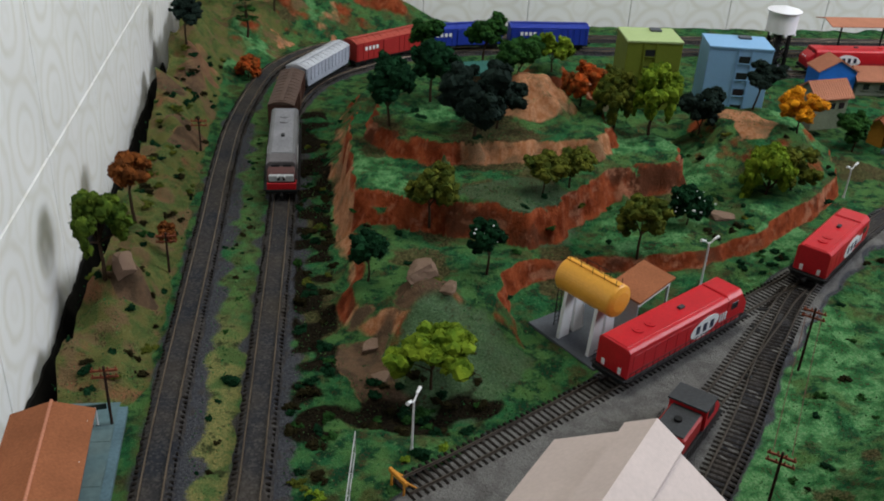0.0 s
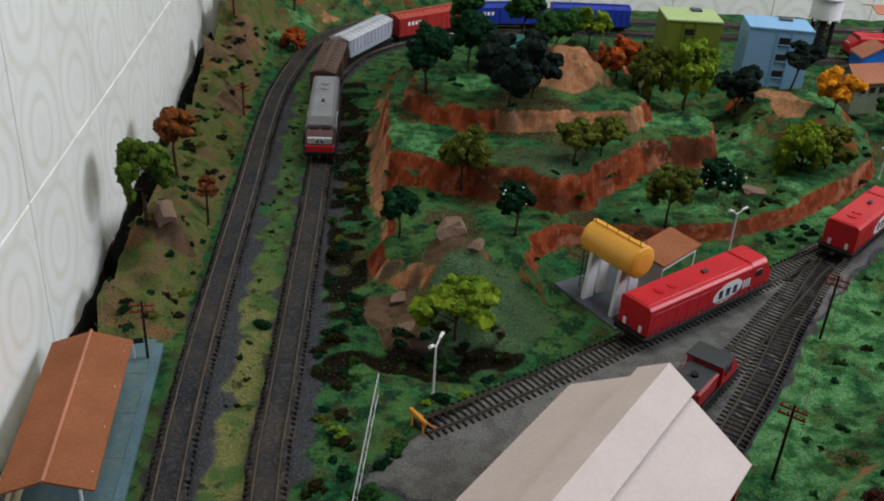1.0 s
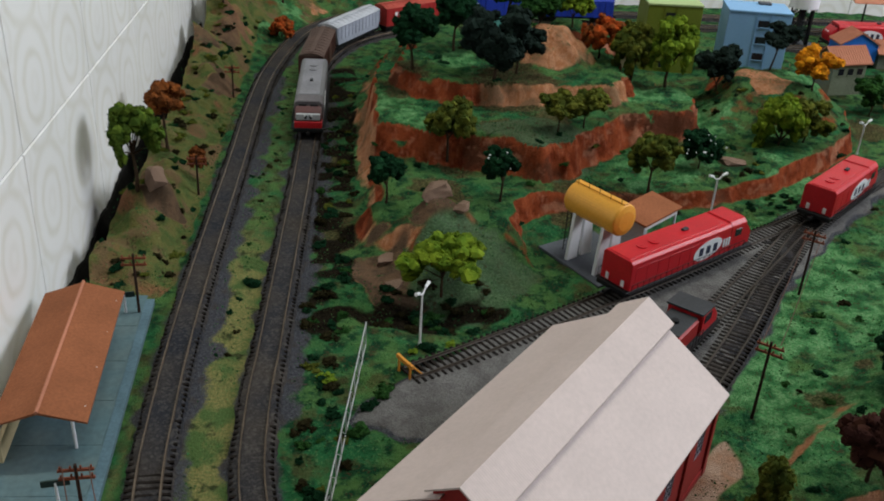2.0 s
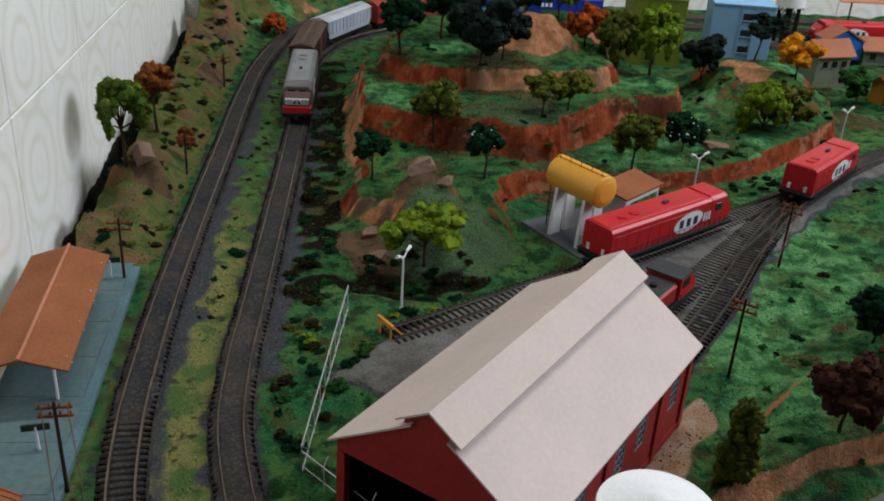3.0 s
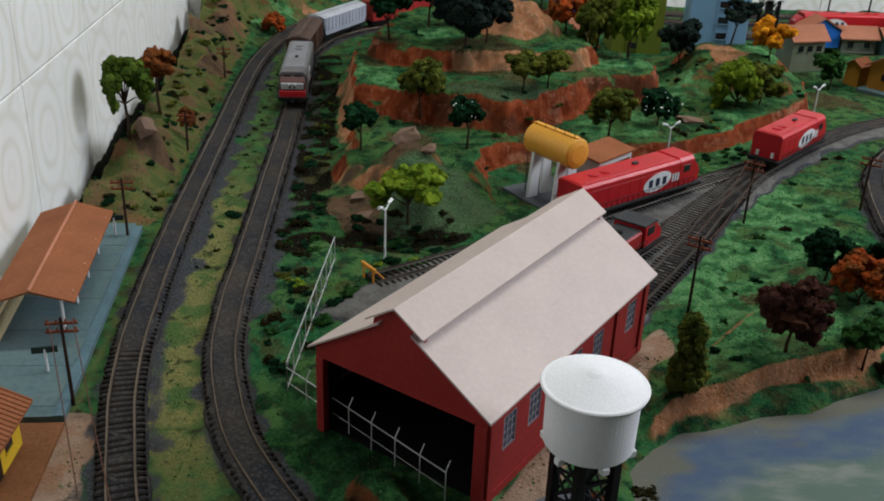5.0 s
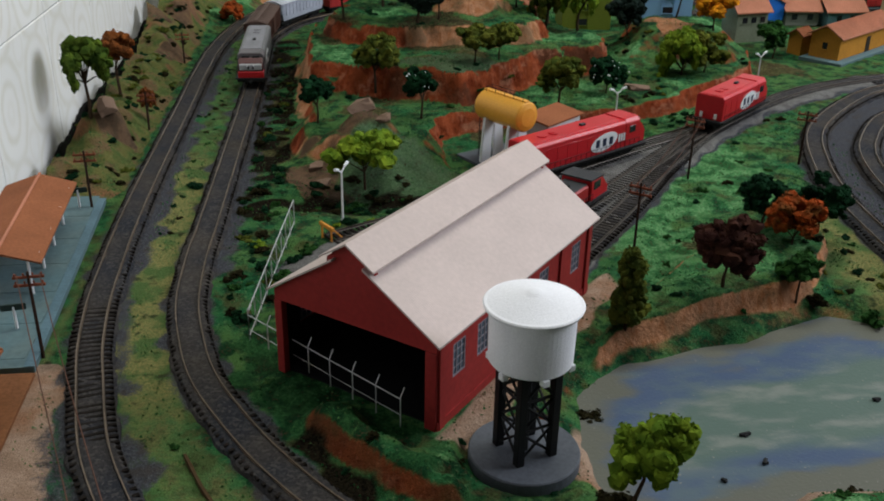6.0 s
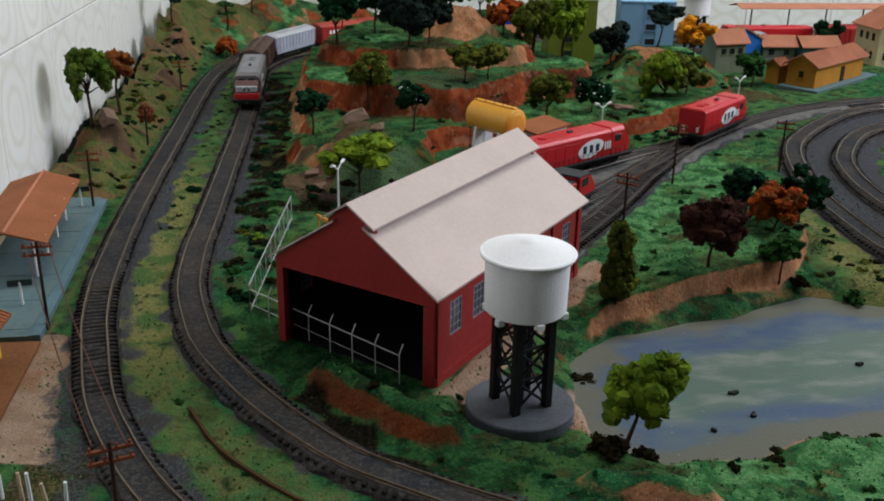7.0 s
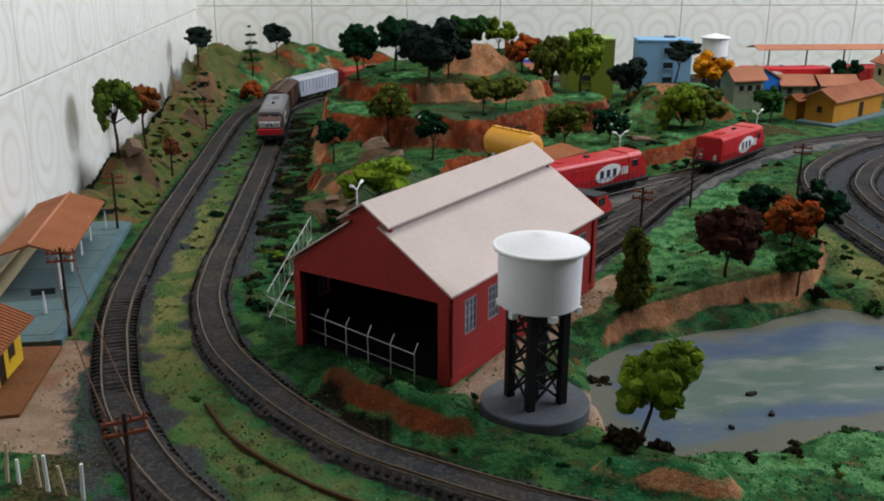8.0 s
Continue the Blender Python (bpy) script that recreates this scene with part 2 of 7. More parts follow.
TERRACE_LOW = [(-0.003, 0.90), (0.0, 1.0), (-0.003, 1.13), (0.0, 1.31), (0.02, 1.45), (0.09, 1.58), (0.30, 1.64), (0.40, 1.62), (0.66, 1.50), (0.66, 1.25), (0.63, 1.165),
               (0.56, 1.10), (0.456, 1.025), (0.38, 0.99), (0.26, 0.985), (0.196, 0.97), (0.160, 0.945), (0.168, 0.86), (0.150, 0.815), (0.10, 0.79), (0.055, 0.785), (0.02, 0.83)]
TERRACE_MID = [(0.008, 1.06), (0.06, 1.04), (0.10, 1.03), (0.14, 1.018), (0.19, 0.995), (0.24, 1.032), (0.275, 1.064), (0.31, 1.10), (0.345, 1.108), (0.40, 1.125), (0.418, 1.165),
               (0.37, 1.25), (0.34, 1.40), (0.22, 1.48), (0.08, 1.44), (0.01, 1.25)]
TERRACE_TOP = [(0.035, 1.19), (0.065, 1.14), (0.115, 1.105), (0.19, 1.112), (0.25, 1.118), (0.29, 1.118), (0.325, 1.155), (0.33, 1.22), (0.31, 1.38), (0.16, 1.42), (0.07, 1.35)]
HILL_TWO = [(0.445, 1.18), (0.52, 1.155), (0.60, 1.165), (0.640, 1.25), (0.62, 1.345), (0.48, 1.345), (0.44, 1.25)]
HILL_POND = [(0.19, 0.440), (0.245, 0.490), (0.29, 0.505), (0.33, 0.520), (0.385, 0.535), (0.425, 0.555), (0.47, 0.62), (0.495, 0.70), (0.50, 0.78), (0.47, 0.80), (0.40, 0.72),
             (0.335, 0.64), (0.285, 0.575), (0.235, 0.515)]
POND = [(0.195, 0.345), (0.190, 0.395), (0.205, 0.447), (0.245, 0.483), (0.30, 0.497), (0.345, 0.506), (0.39, 0.525), (0.425, 0.538), (0.455, 0.525), (0.50, 0.505), (0.56, 0.47),
        (0.58, 0.40), (0.50, 0.345), (0.40, 0.338), (0.35, 0.338), (0.315, 0.338), (0.275, 0.322), (0.225, 0.318)]
YARD = [(-0.005, 0.625), (0.03, 0.675), (0.09, 0.722), (0.20, 0.795), (0.30, 0.862), (0.44, 0.955), (0.56, 1.055), (0.66, 1.125), (0.80, 1.19), (0.80, 1.14), (0.70, 1.09), (0.60, 1.03),
        (0.515, 0.950), (0.440, 0.872), (0.393, 0.816), (0.358, 0.765), (0.318, 0.708), (0.27, 0.652), (0.23, 0.57), (0.16, 0.50), (0.06, 0.60)]


def height(x, y):
    w1, w2, w3 = waves(x, y, 60, 1), waves(x, y, 160, 2), waves(x, y, 420, 3)
    rough = 0.004 * w1 + 0.002 * w2 + 0.0008 * w3
    low = polygon_inside(x, y, TERRACE_LOW) + 0.004 * w1 + 0.0015 * w2
    gentle = step(0.175, 0.145, x) * step(0.93, 0.86, y)
    west = step(0.07, 0.03, x) * step(0.88, 0.96, y)
    z = (0.027 - 0.007 * step(0.17, 0.24, x) * step(1.10, 1.02, y)) * step(-0.002 - 0.010 * west, 0.009 + 0.045 * gentle + 0.018 * west, low)
    ledge = waves(x, y, 75, 41)
    mid = polygon_inside(x, y, TERRACE_MID) + 0.005 * ledge + 0.0035 * w2 + 0.0015 * w3
    z = z + 0.040 * step(-0.005, 0.008 + 0.010 * np.clip(ledge, 0, 1), mid)
    top = polygon_inside(x, y, TERRACE_TOP) - 0.006 * ledge + 0.004 * w2 + 0.0015 * w3
    z = z + 0.026 * step(-0.005, 0.009 + 0.012 * np.clip(-ledge, 0, 1), top)
    knob = 0.064 - np.hypot((x - 0.235) / 1.08, (y - 1.225) / 0.95) + 0.005 * w2 + 0.001 * w3
    z = z + 0.043 * step(0, 0.058, knob)
    back_knob = 0.05 - np.hypot(x - 0.275, y - 1.315) + 0.003 * w2
    z = z + 0.025 * step(0, 0.04, back_knob)
    two = polygon_inside(x, y, HILL_TWO) + 0.004 * w1 + 0.001 * w3
    z = z + 0.040 * step(-0.012, 0.052, two)
    pondhill = polygon_inside(x, y, HILL_POND) + 0.002 * w1 + 0.001 * w3
    south = step(0.64, 0.56, y - 0.5 * (x - 0.33))
    z = z + 0.0180 * (0.45 + 0.55 * step(0.20, 0.36, x)) * step(0.003, 0.060 - 0.050 * south, pondhill)
    # bank between the outer track and the tiled wall
    bank = step(-0.164, -0.208, x) * step(0.76, 0.87, y)
    z = z + bank * (0.019 + 0.021 * step(1.24, 1.38, y)) * (1 + 0.22 * w1) + bank * 0.003 * w2
    hump = 0.043 - np.hypot(x + 0.203, (y - 0.948) * 0.8) + 0.005 * w2
    z = z + 0.027 * step(0, 0.036, hump)
    # corner hill behind the curve
    away = line_distance(x, y, OUTER)
    corner = step(0.025, 0.135, away) * step(1.45, 1.62, y - 0.3 * x) * step(0.26, 0.10, x)
    behind = ((x < -0.02) | (y > 1.74)).astype(float)
    z = z + corner * behind * (0.054 + 0.010 * step(-0.15, -0.05, x)) * (0.45 + 0.55 * step(-0.215, -0.15, x)) * (1 + 0.15 * w1)
    # spoil mounds by the inner curve and at the pond
    spoil = 0.025 - line_distance(x, y, [(0.034, 0.410), (0.062, 0.374), (0.090, 0.334)]) + 0.005 * w2 + 0.003 * w1
    z = z + 0.017 * step(0, 0.021, spoil)
    spoil2 = 0.018 - line_distance(x, y, [(0.176, 0.283), (0.198, 0.279), (0.222, 0.264)]) + 0.0015 * w2
    z = z + 0.014 * step(0, 0.015, spoil2)
    heap = 0.045 - np.hypot(x - 0.075, y - 0.895) * 1.0 + 0.004 * w2
    z = z + 0.024 * step(0, 0.04, heap)
    ditch = 0.035 - line_distance(x, y, [(0.02, 0.775), (0.10, 0.775)])
    z = z - 0.008 * step(0, 0.03, ditch)
    flat = np.minimum(np.minimum(line_distance(x, y, OUTER), line_distance(x, y, INNER)), np.minimum(line_distance(x, y, LOOP_A), line_distance(x, y, LOOP_B)))
    flat = np.minimum(flat, line_distance(x, y, MAIN))
    level = np.maximum(step(0.045, 0.024, flat), step(-0.004, 0.004, polygon_inside(x, y, YARD)))
    level = np.maximum(level, step(-0.03, -0.01, polygon_inside(x, y, SHED_FLAT)))
    level = np.maximum(level, step(-0.012, 0.0, polygon_inside(x, y, PLATFORM_FLAT)))
    level = np.maximum(level, step(-0.006, 0.002, polygon_inside(x, y, TANK_FLAT)))
    z = (z + rough * 0.5) * (1 - level)
    z = z + 0.0043 * step(-0.004, 0.006, polygon_inside(x, y, YARD))
    pond = polygon_inside(x, y, POND) + 0.002 * w2
    pad = step(0.044, 0.036, np.hypot(x - 0.151, y - 0.3775))
    z = z - 0.0165 * step(-0.022, 0.010, pond)
    z = z * (1 - pad) - 0.0075 * pad
    return z


# centre lines of the tracks
OUTER = [(0.30, 0.115), (0.20, 0.13), (0.12, 0.155), (0.05, 0.19), (0.0, 0.228), (-0.035, 0.266), (-0.062, 0.305), (-0.083, 0.346), (-0.1045, 0.400), (-0.1225, 0.475), (-0.1305, 0.515), (-0.1375, 0.575), (-0.1408, 0.645),
         (-0.1428, 0.717), (-0.1428, 0.85), (-0.1395, 1.08), (-0.1378, 1.25), (-0.131, 1.40), (-0.108, 1.56), (-0.080, 1.65), (-0.025, 1.73), (0.06, 1.785), (0.20, 1.81), (0.5, 1.815), (1.65, 1.815)]
INNER = [(0.45, 0.165), (0.34, 0.185), (0.24, 0.21), (0.16, 0.243), (0.115, 0.2675), (0.076, 0.2945), (0.039, 0.3245), (-0.0005, 0.376), (-0.0305, 0.428), (-0.0485, 0.467), (-0.0605, 0.51), (-0.0715, 0.572), (-0.0738, 0.65),
         (-0.0718, 0.717), (-0.0676, 0.9), (-0.0640, 1.06), (-0.0620, 1.25), (-0.0635, 1.38), (-0.056, 1.455), (-0.033, 1.532), (0.004, 1.597), (0.055, 1.648), (0.12, 1.695), (0.20, 1.727), (0.2965, 1.74), (0.5, 1.742), (1.65, 1.742)]
MAIN = [(0.125, 0.477), (0.262, 0.655), (0.316, 0.727), (0.346, 0.770), (0.378, 0.818), (0.412, 0.864), (0.442, 0.904), (0.478, 0.946), (0.527, 0.994), (0.586, 1.0475), (0.667, 1.107), (0.75, 1.148), (0.85, 1.178), (1.0, 1.205), (1.65, 1.25)]
SHED_ROAD = [(0.232, 0.684), (0.263, 0.719), (0.292, 0.750), (0.327, 0.786), (0.356, 0.819), (0.386, 0.853), (0.421, 0.892), (0.446, 0.921), (0.470, 0.944)]
SPUR = [(0.038, 0.680), (0.088, 0.709), (0.182, 0.7675), (0.30, 0.8435), (0.40, 0.913), (0.465, 0.955), (0.525, 0.998)]
LOOP_A = [(1.65, 1.17), (1.2, 1.165), (1.0, 1.16), (0.92, 1.155), (0.832, 1.133), (0.745, 1.084), (0.648, 0.99), (0.597, 0.916), (0.560, 0.82), (0.541, 0.745), (0.531, 0.66), (0.528, 0.595), (0.54, 0.50), (0.58, 0.40), (0.66, 0.30), (0.80, 0.22)]
LOOP_B = [(1.65, 1.075), (1.0, 1.08), (0.90, 1.07), (0.82, 1.045), (0.757, 1.012), (0.703, 0.966), (0.645, 0.885), (0.618, 0.82), (0.602, 0.75), (0.598, 0.68), (0.61, 0.60), (0.64, 0.52), (0.70, 0.44), (0.80, 0.36)]
SHED_FLAT = [(0.02, 0.49), (0.10, 0.40), (0.24, 0.57), (0.15, 0.66)]
PLATFORM_FLAT = [(-0.252, 0.10), (-0.10, 0.10), (-0.155, 0.49), (-0.17, 0.79), (-0.252, 0.79)]
TANK_FLAT = [(0.172, 0.908), (0.214, 0.832), (0.29, 0.86), (0.36, 0.93), (0.33, 0.965), (0.24, 0.955)]


def smooth_line(pts, spacing):
    """Points at even spacing along a smooth curve through pts."""
    P = [Vector((*p, 0)) for p in pts]
    P = [2 * P[0] - P[1]] + P + [2 * P[-1] - P[-2]]
    out = []
    for i in range(1, len(P) - 2):
        p0, p1, p2, p3 = P[i - 1:i + 3]
        n = max(2, int((p2 - p1).length / 0.004))
        for k in range(n):
            t = k / n
            out.append(0.5 * ((2 * p1) + (p2 - p0) * t + (2 * p0 - 5 * p1 + 4 * p2 - p3) * t * t + (3 * p1 - p0 - 3 * p2 + p3) * t ** 3))
    out.append(P[-2])
    res, need = [out[0]], spacing
    for a, b in zip(out[:-1], out[1:]):
        d = (b - a).length
        while need <= d:
            a = a + (b - a) * (need / d)
            res.append(a.copy())
            d, need = (b - a).length, spacing
        need -= d
    return res


def ground_at(x, y):
    return float(height(np.array([x]), np.array([y]))[0])


# ground sheet of the layout
X0, X1, Y0, Y1, CELL = -0.234, 1.62, 0.10, 1.90, 0.0034
nx, ny = int((X1 - X0) / CELL) + 1, int((Y1 - Y0) / CELL) + 1
gx, gy = np.meshgrid(np.linspace(X0, X1, nx), np.linspace(Y0, Y1, ny))
edge = np.zeros_like(gx)
edge[:, 0] = 0.006 * waves(gx[:, 0], gy[:, 0], 50, 9)
gx = gx + edge
gz = height(gx, gy)
gv = np.stack([gx, gy, gz], -1).reshape(-1, 3)
idx = np.arange(nx * ny).reshape(ny, nx)
gf = np.stack([idx[:-1, :-1], idx[:-1, 1:], idx[1:, 1:], idx[1:, :-1]], -1).reshape(-1, 4)
ground_me = bpy.data.meshes.new("ground")
ground_me.from_pydata(gv.tolist(), [], gf.tolist())
ground_me.polygons.foreach_set("use_smooth", np.ones(len(gf), bool))

# zones: bare ash and tarmac, brown path, dry straw grass
fx, fy = gx.ravel(), gy.ravel()
w_a, w_b = waves(fx, fy, 110, 21), waves(fx, fy, 380, 22)
ash = 2.0 * step(-0.008, 0.004, polygon_inside(fx, fy, YARD) + 0.004 * w_a)
for line in (OUTER, INNER, LOOP_A, LOOP_B, MAIN):
    ash = np.maximum(ash, step(0.024, 0.010, line_distance(fx, fy, line) + 0.006 * w_a))
for line in (OUTER, INNER):
    aside = [(x + 0.010, y) for x, y in line if 0.58 < y < 1.42 and x < 0]
    ash = np.maximum(ash, 0.9 * step(0.026, 0.012, line_distance(fx, fy, aside) + 0.007 * w_a))
ash = np.maximum(ash, 0.75 * step(0.010, 0.000, line_distance(fx, fy, [(x + 0.018, y + 0.006) for x, y in OUTER if 0.22 < y < 0.62 and x < 0]) + 0.008 * w_a))
ash = np.maximum(ash, 0.62 * step(0.022, 0.004, line_distance(fx, fy, [(-0.128, 0.41), (-0.115, 0.36), (-0.098, 0.31), (-0.08, 0.27)]) + 0.009 * w_a + 0.004 * w_b))
BIG_BED = [(0.505, 0.55), (0.52, 0.74), (0.545, 0.84), (0.59, 0.93), (0.66, 1.03), (0.75, 1.11), (0.86, 1.16), (1.62, 1.26), (1.62, 1.03), (0.92, 1.03), (0.80, 0.99), (0.72, 0.93), (0.66, 0.83), (0.635, 0.72), (0.64, 0.56)]
ash = np.maximum(ash, 0.9 * step(-0.006, 0.006, polygon_inside(fx, fy, BIG_BED) + 0.004 * w_a))
PATH_AREA = [(-0.150, 0.498), (-0.137, 0.49), (-0.131, 0.43), (-0.124, 0.37), (-0.11, 0.335), (-0.15, 0.34), (-0.24, 0.36), (-0.24, 0.495)]
dirt = step(-0.004, 0.006, polygon_inside(fx, fy, PATH_AREA) + 0.004 * w_a)
SHED_SIDE = [(0.10, 0.392), (0.118, 0.390), (0.262, 0.570), (0.262, 0.60), (0.238, 0.58)]
dirt = np.maximum(dirt, 0.8 * step(-0.008, 0.004, polygon_inside(fx, fy, SHED_SIDE) + 0.003 * w_a))
shore = polygon_inside(fx, fy, POND)
dirt = np.maximum(dirt, 0.75 * step(-0.016, -0.004, shore + 0.006 * w_a) * step(0.42, 0.36, fy - 0.1 * fx))
bare_top = step(0.0, 0.03, 0.062 - np.hypot((fx - 0.232) / 1.05, (fy - 1.215) / 0.9)) * (fy < 1.235)
straw = np.zeros_like(fx)
mid_strip = [((a[0] + b[0]) / 2, (a[1] + b[1]) / 2) for a, b in zip(OUTER[4:19], INNER[5:20])]
straw = np.maximum(straw, (0.35 + 0.65 * step(1.0, 0.72, fy)) * (0.48 + 0.52 * step(0.40, 0.52, fy)) * step(0.036, 0.018, line_distance(fx, fy, mid_strip) + 0.007 * w_a))
straw = np.maximum(straw, 0.5 * step(-0.172, -0.158, fx) * step(-0.150, -0.160, fx) * (fy > 0.48) * (fy < 0.8))
straw = np.maximum(straw, 0.85 * step(0.43, 0.49, fx + 0.006 * w_a) * step(0.78, 0.66, fy))
mulch_and_shade = step(0.004, -0.008, np.abs(fx + 0.026) - 0.024 + 0.006 * w_a) * step(0.70, 0.76, fy) * step(1.50, 1.42, fy) * step(-1.1, 0.5, 1.4 * w_a)
mulch_and_shade = np.maximum(mulch_and_shade, 0.85 * step(-0.004, 0.018, 0.027 - line_distance(fx, fy, [(0.0, 0.775), (0.05, 0.770), (0.112, 0.780)]) + 0.014 * w_a))
mulch_and_shade = np.maximum(mulch_and_shade, 0.42 * step(-0.004, 0.012, 0.013 - line_distance(fx, fy, [(-0.152, 0.50), (-0.140, 0.44), (-0.127, 0.385), (-0.105, 0.33), (-0.08, 0.28)]) + 0.008 * w_a))
# dark line painting in the shaded near slope of the spoil mound
mulch_and_shade = np.maximum(mulch_and_shade, 0.9 * step(-0.004, 0.012, 0.013 - line_distance(fx, fy, [(0.020, 0.392), (0.045, 0.356), (0.078, 0.308)]) + 0.008 * w_a))
zone = ground_me.color_attributes.new("zone", "FLOAT_COLOR", "POINT")
zone.data.foreach_set("color", np.stack([np.clip(ash, 0, 2), np.clip(dirt, 0, 1), np.clip(straw, 0, 1), np.clip(mulch_and_shade, 0, 1)], -1).ravel())
# cover: tan rock faces, olive bank, deep red spoil, worn grey-green slope
w_c = waves(fx, fy, 55, 31)
tan = step(0.022, 0.008, np.abs(fx + 0.001) + 0.005 * w_a + 0.003 * w_b) * step(0.93, 0.99, fy)
tan = np.maximum(tan, 2.0 * step(-0.006, 0.018, 0.032 - line_distance(fx, fy, [(0.018, 0.865), (0.022, 0.815), (0.038, 0.800)]) + 0.010 * w_a))
tan = np.maximum(tan, 2.0 * step(-0.006, 0.014, 0.030 - np.hypot(fx - 0.072, fy - 0.90) + 0.010 * w_a))
tan = np.maximum(tan, 0.85 * step(0.72, 0.66, fy) * step(0.20, 0.24, fx) * step(0.42, 0.46, fy))
tan = np.maximum(tan, 2.0 * bare_top)
tan = np.maximum(tan, 0.85 * step(0.12, 0.15, fx) * step(0.34, 0.30, fx) * step(1.075, 1.09, fy - 0.45 * np.clip(fx - 0.22, 0, 1)) * step(1.17, 1.15, fy))
tan = np.maximum(tan, 1.7 * step(-0.01, 0.02, 0.012 - line_distance(fx, fy, [(-0.08, 1.74), (-0.04, 1.77), (0.01, 1.79)]) + 0.016 * w_c + 0.010 * w_a + 0.006 * w_b))
tan = np.maximum(tan, 1.6 * step(-0.01, 0.02, 0.030 - line_distance(fx, fy, [(-0.215, 1.43), (-0.185, 1.56)]) + 0.014 * w_a))
for bx, by, br in ((0.525, 1.245, 0.030), (0.545, 1.262, 0.024), (-0.198, 0.938, 0.024), (-0.19, 1.33, 0.028)):
    tan = np.maximum(tan, 2.0 * step(-0.006, 0.012, br - np.hypot(fx - bx, (fy - by) * 0.6) + 0.012 * w_a))
olive = step(-0.158, -0.170, fx + 0.004 * w_a) * step(0.77, 0.82, fy)
olive = np.maximum(olive, np.clip(0.45 + 0.5 * w_c + 0.35 * w_a, 0, 1) * step(1.50, 1.60, fy) * step(0.05, -0.05, fx))
redder = step(0.42, 0.40, fy) * step(0.165, 0.145, fx) * np.clip(0.75 + 0.5 * w_a, 0, 1)
tan = np.maximum(tan, step(0.31, 0.30, fy) * step(0.145, 0.165, fx))
worn = step(0.0, 0.03, 0.075 - np.hypot(fx - 0.10, fy - 0.83) + 0.010 * w_c) + step(0.0, 0.03, 0.05 - np.hypot((fx - 0.19) * 0.5, fy - 1.045) + 0.010 * w_c)
cover = ground_me.color_attributes.new("cover", "FLOAT_COLOR", "POINT")
cover.data.foreach_set("color", np.stack([np.clip(tan, 0, 2), np.clip(olive, 0, 1), np.clip(redder, 0, 1), np.clip(worn, 0, 1)], -1).ravel())

# tint: pale mint flock, brown leaf litter, deep green for painted-in shade
mint_z, umber_z = np.zeros_like(fx), np.zeros_like(fx)
for bx, by, br in ((0.063, 1.061, 0.030), (0.027, 1.125, 0.040), (0.337, 1.180, 0.035), (0.112, 1.205, 0.030), (0.425, 1.200, 0.050), (0.364, 1.053, 0.030), (0.425, 0.880, 0.075), (0.36, 0.76, 0.050), (0.33, 0.66, 0.055),
                   (-0.12, 1.72, 0.035), (-0.03, 1.86, 0.03), (-0.17, 1.62, 0.03), (0.50, 1.02, 0.05), (0.30, 1.02, 0.03), (0.46, 0.74, 0.04), (0.115, 0.405, 0.022), (0.245, 0.285, 0.040), (0.33, 0.295, 0.05), (0.60, 1.29, 0.05)):
    mint_z = np.maximum(mint_z, step(-0.010, 0.016, br - np.hypot(fx - bx, (fy - by) * 0.8) + 0.016 * w_a + 0.008 * w_b))
for bx, by, br in ((0.157, 1.049, 0.036), (0.110, 1.028, 0.026), (0.215, 1.075, 0.030), (0.18, 1.145, 0.05), (0.08, 0.97, 0.03), (0.05, 1.17, 0.03), (0.22, 0.97, 0.03), (0.56, 1.02, 0.035), (0.703, 1.238, 0.040), (0.363, 0.650, 0.016), (0.41, 0.69, 0.014),
                   (-0.15, 1.78, 0.035), (-0.07, 1.82, 0.03), (-0.19, 1.68, 0.03), (-0.18, 1.20, 0.03), (-0.03, 1.12, 0.03), (-0.03, 0.92, 0.035), (-0.12, 0.32, 0.03)):
    umber_z = np.maximum(umber_z, step(-0.010, 0.016, br - np.hypot(fx - bx, (fy - by) * 0.9) + 0.016 * w_c + 0.006 * w_b))
FIELD = [(0.25, 0.50), (0.33, 0.525), (0.42, 0.56), (0.49, 0.68), (0.505, 0.80), (0.57, 0.95), (0.53, 0.935), (0.45, 0.845), (0.36, 0.715), (0.28, 0.62)]
mint_z = np.maximum(mint_z, 0.60 * step(-0.010, 0.012, polygon_inside(fx, fy, FIELD) + 0.006 * w_a))
# deep green patches paint in the shade before the shed and inside the curve
shade_z = np.zeros_like(fx)
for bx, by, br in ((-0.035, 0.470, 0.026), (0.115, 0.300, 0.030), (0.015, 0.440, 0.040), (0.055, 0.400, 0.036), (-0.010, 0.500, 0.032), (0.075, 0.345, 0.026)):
    shade_z = np.maximum(shade_z, step(-0.010, 0.016, br - np.hypot(fx - bx, fy - by) + 0.014 * w_a + 0.006 * w_b))
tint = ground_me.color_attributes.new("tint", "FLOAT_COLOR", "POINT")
tint.data.foreach_set("color", np.stack([mint_z, umber_z, shade_z, np.ones_like(mint_z)], -1).ravel())


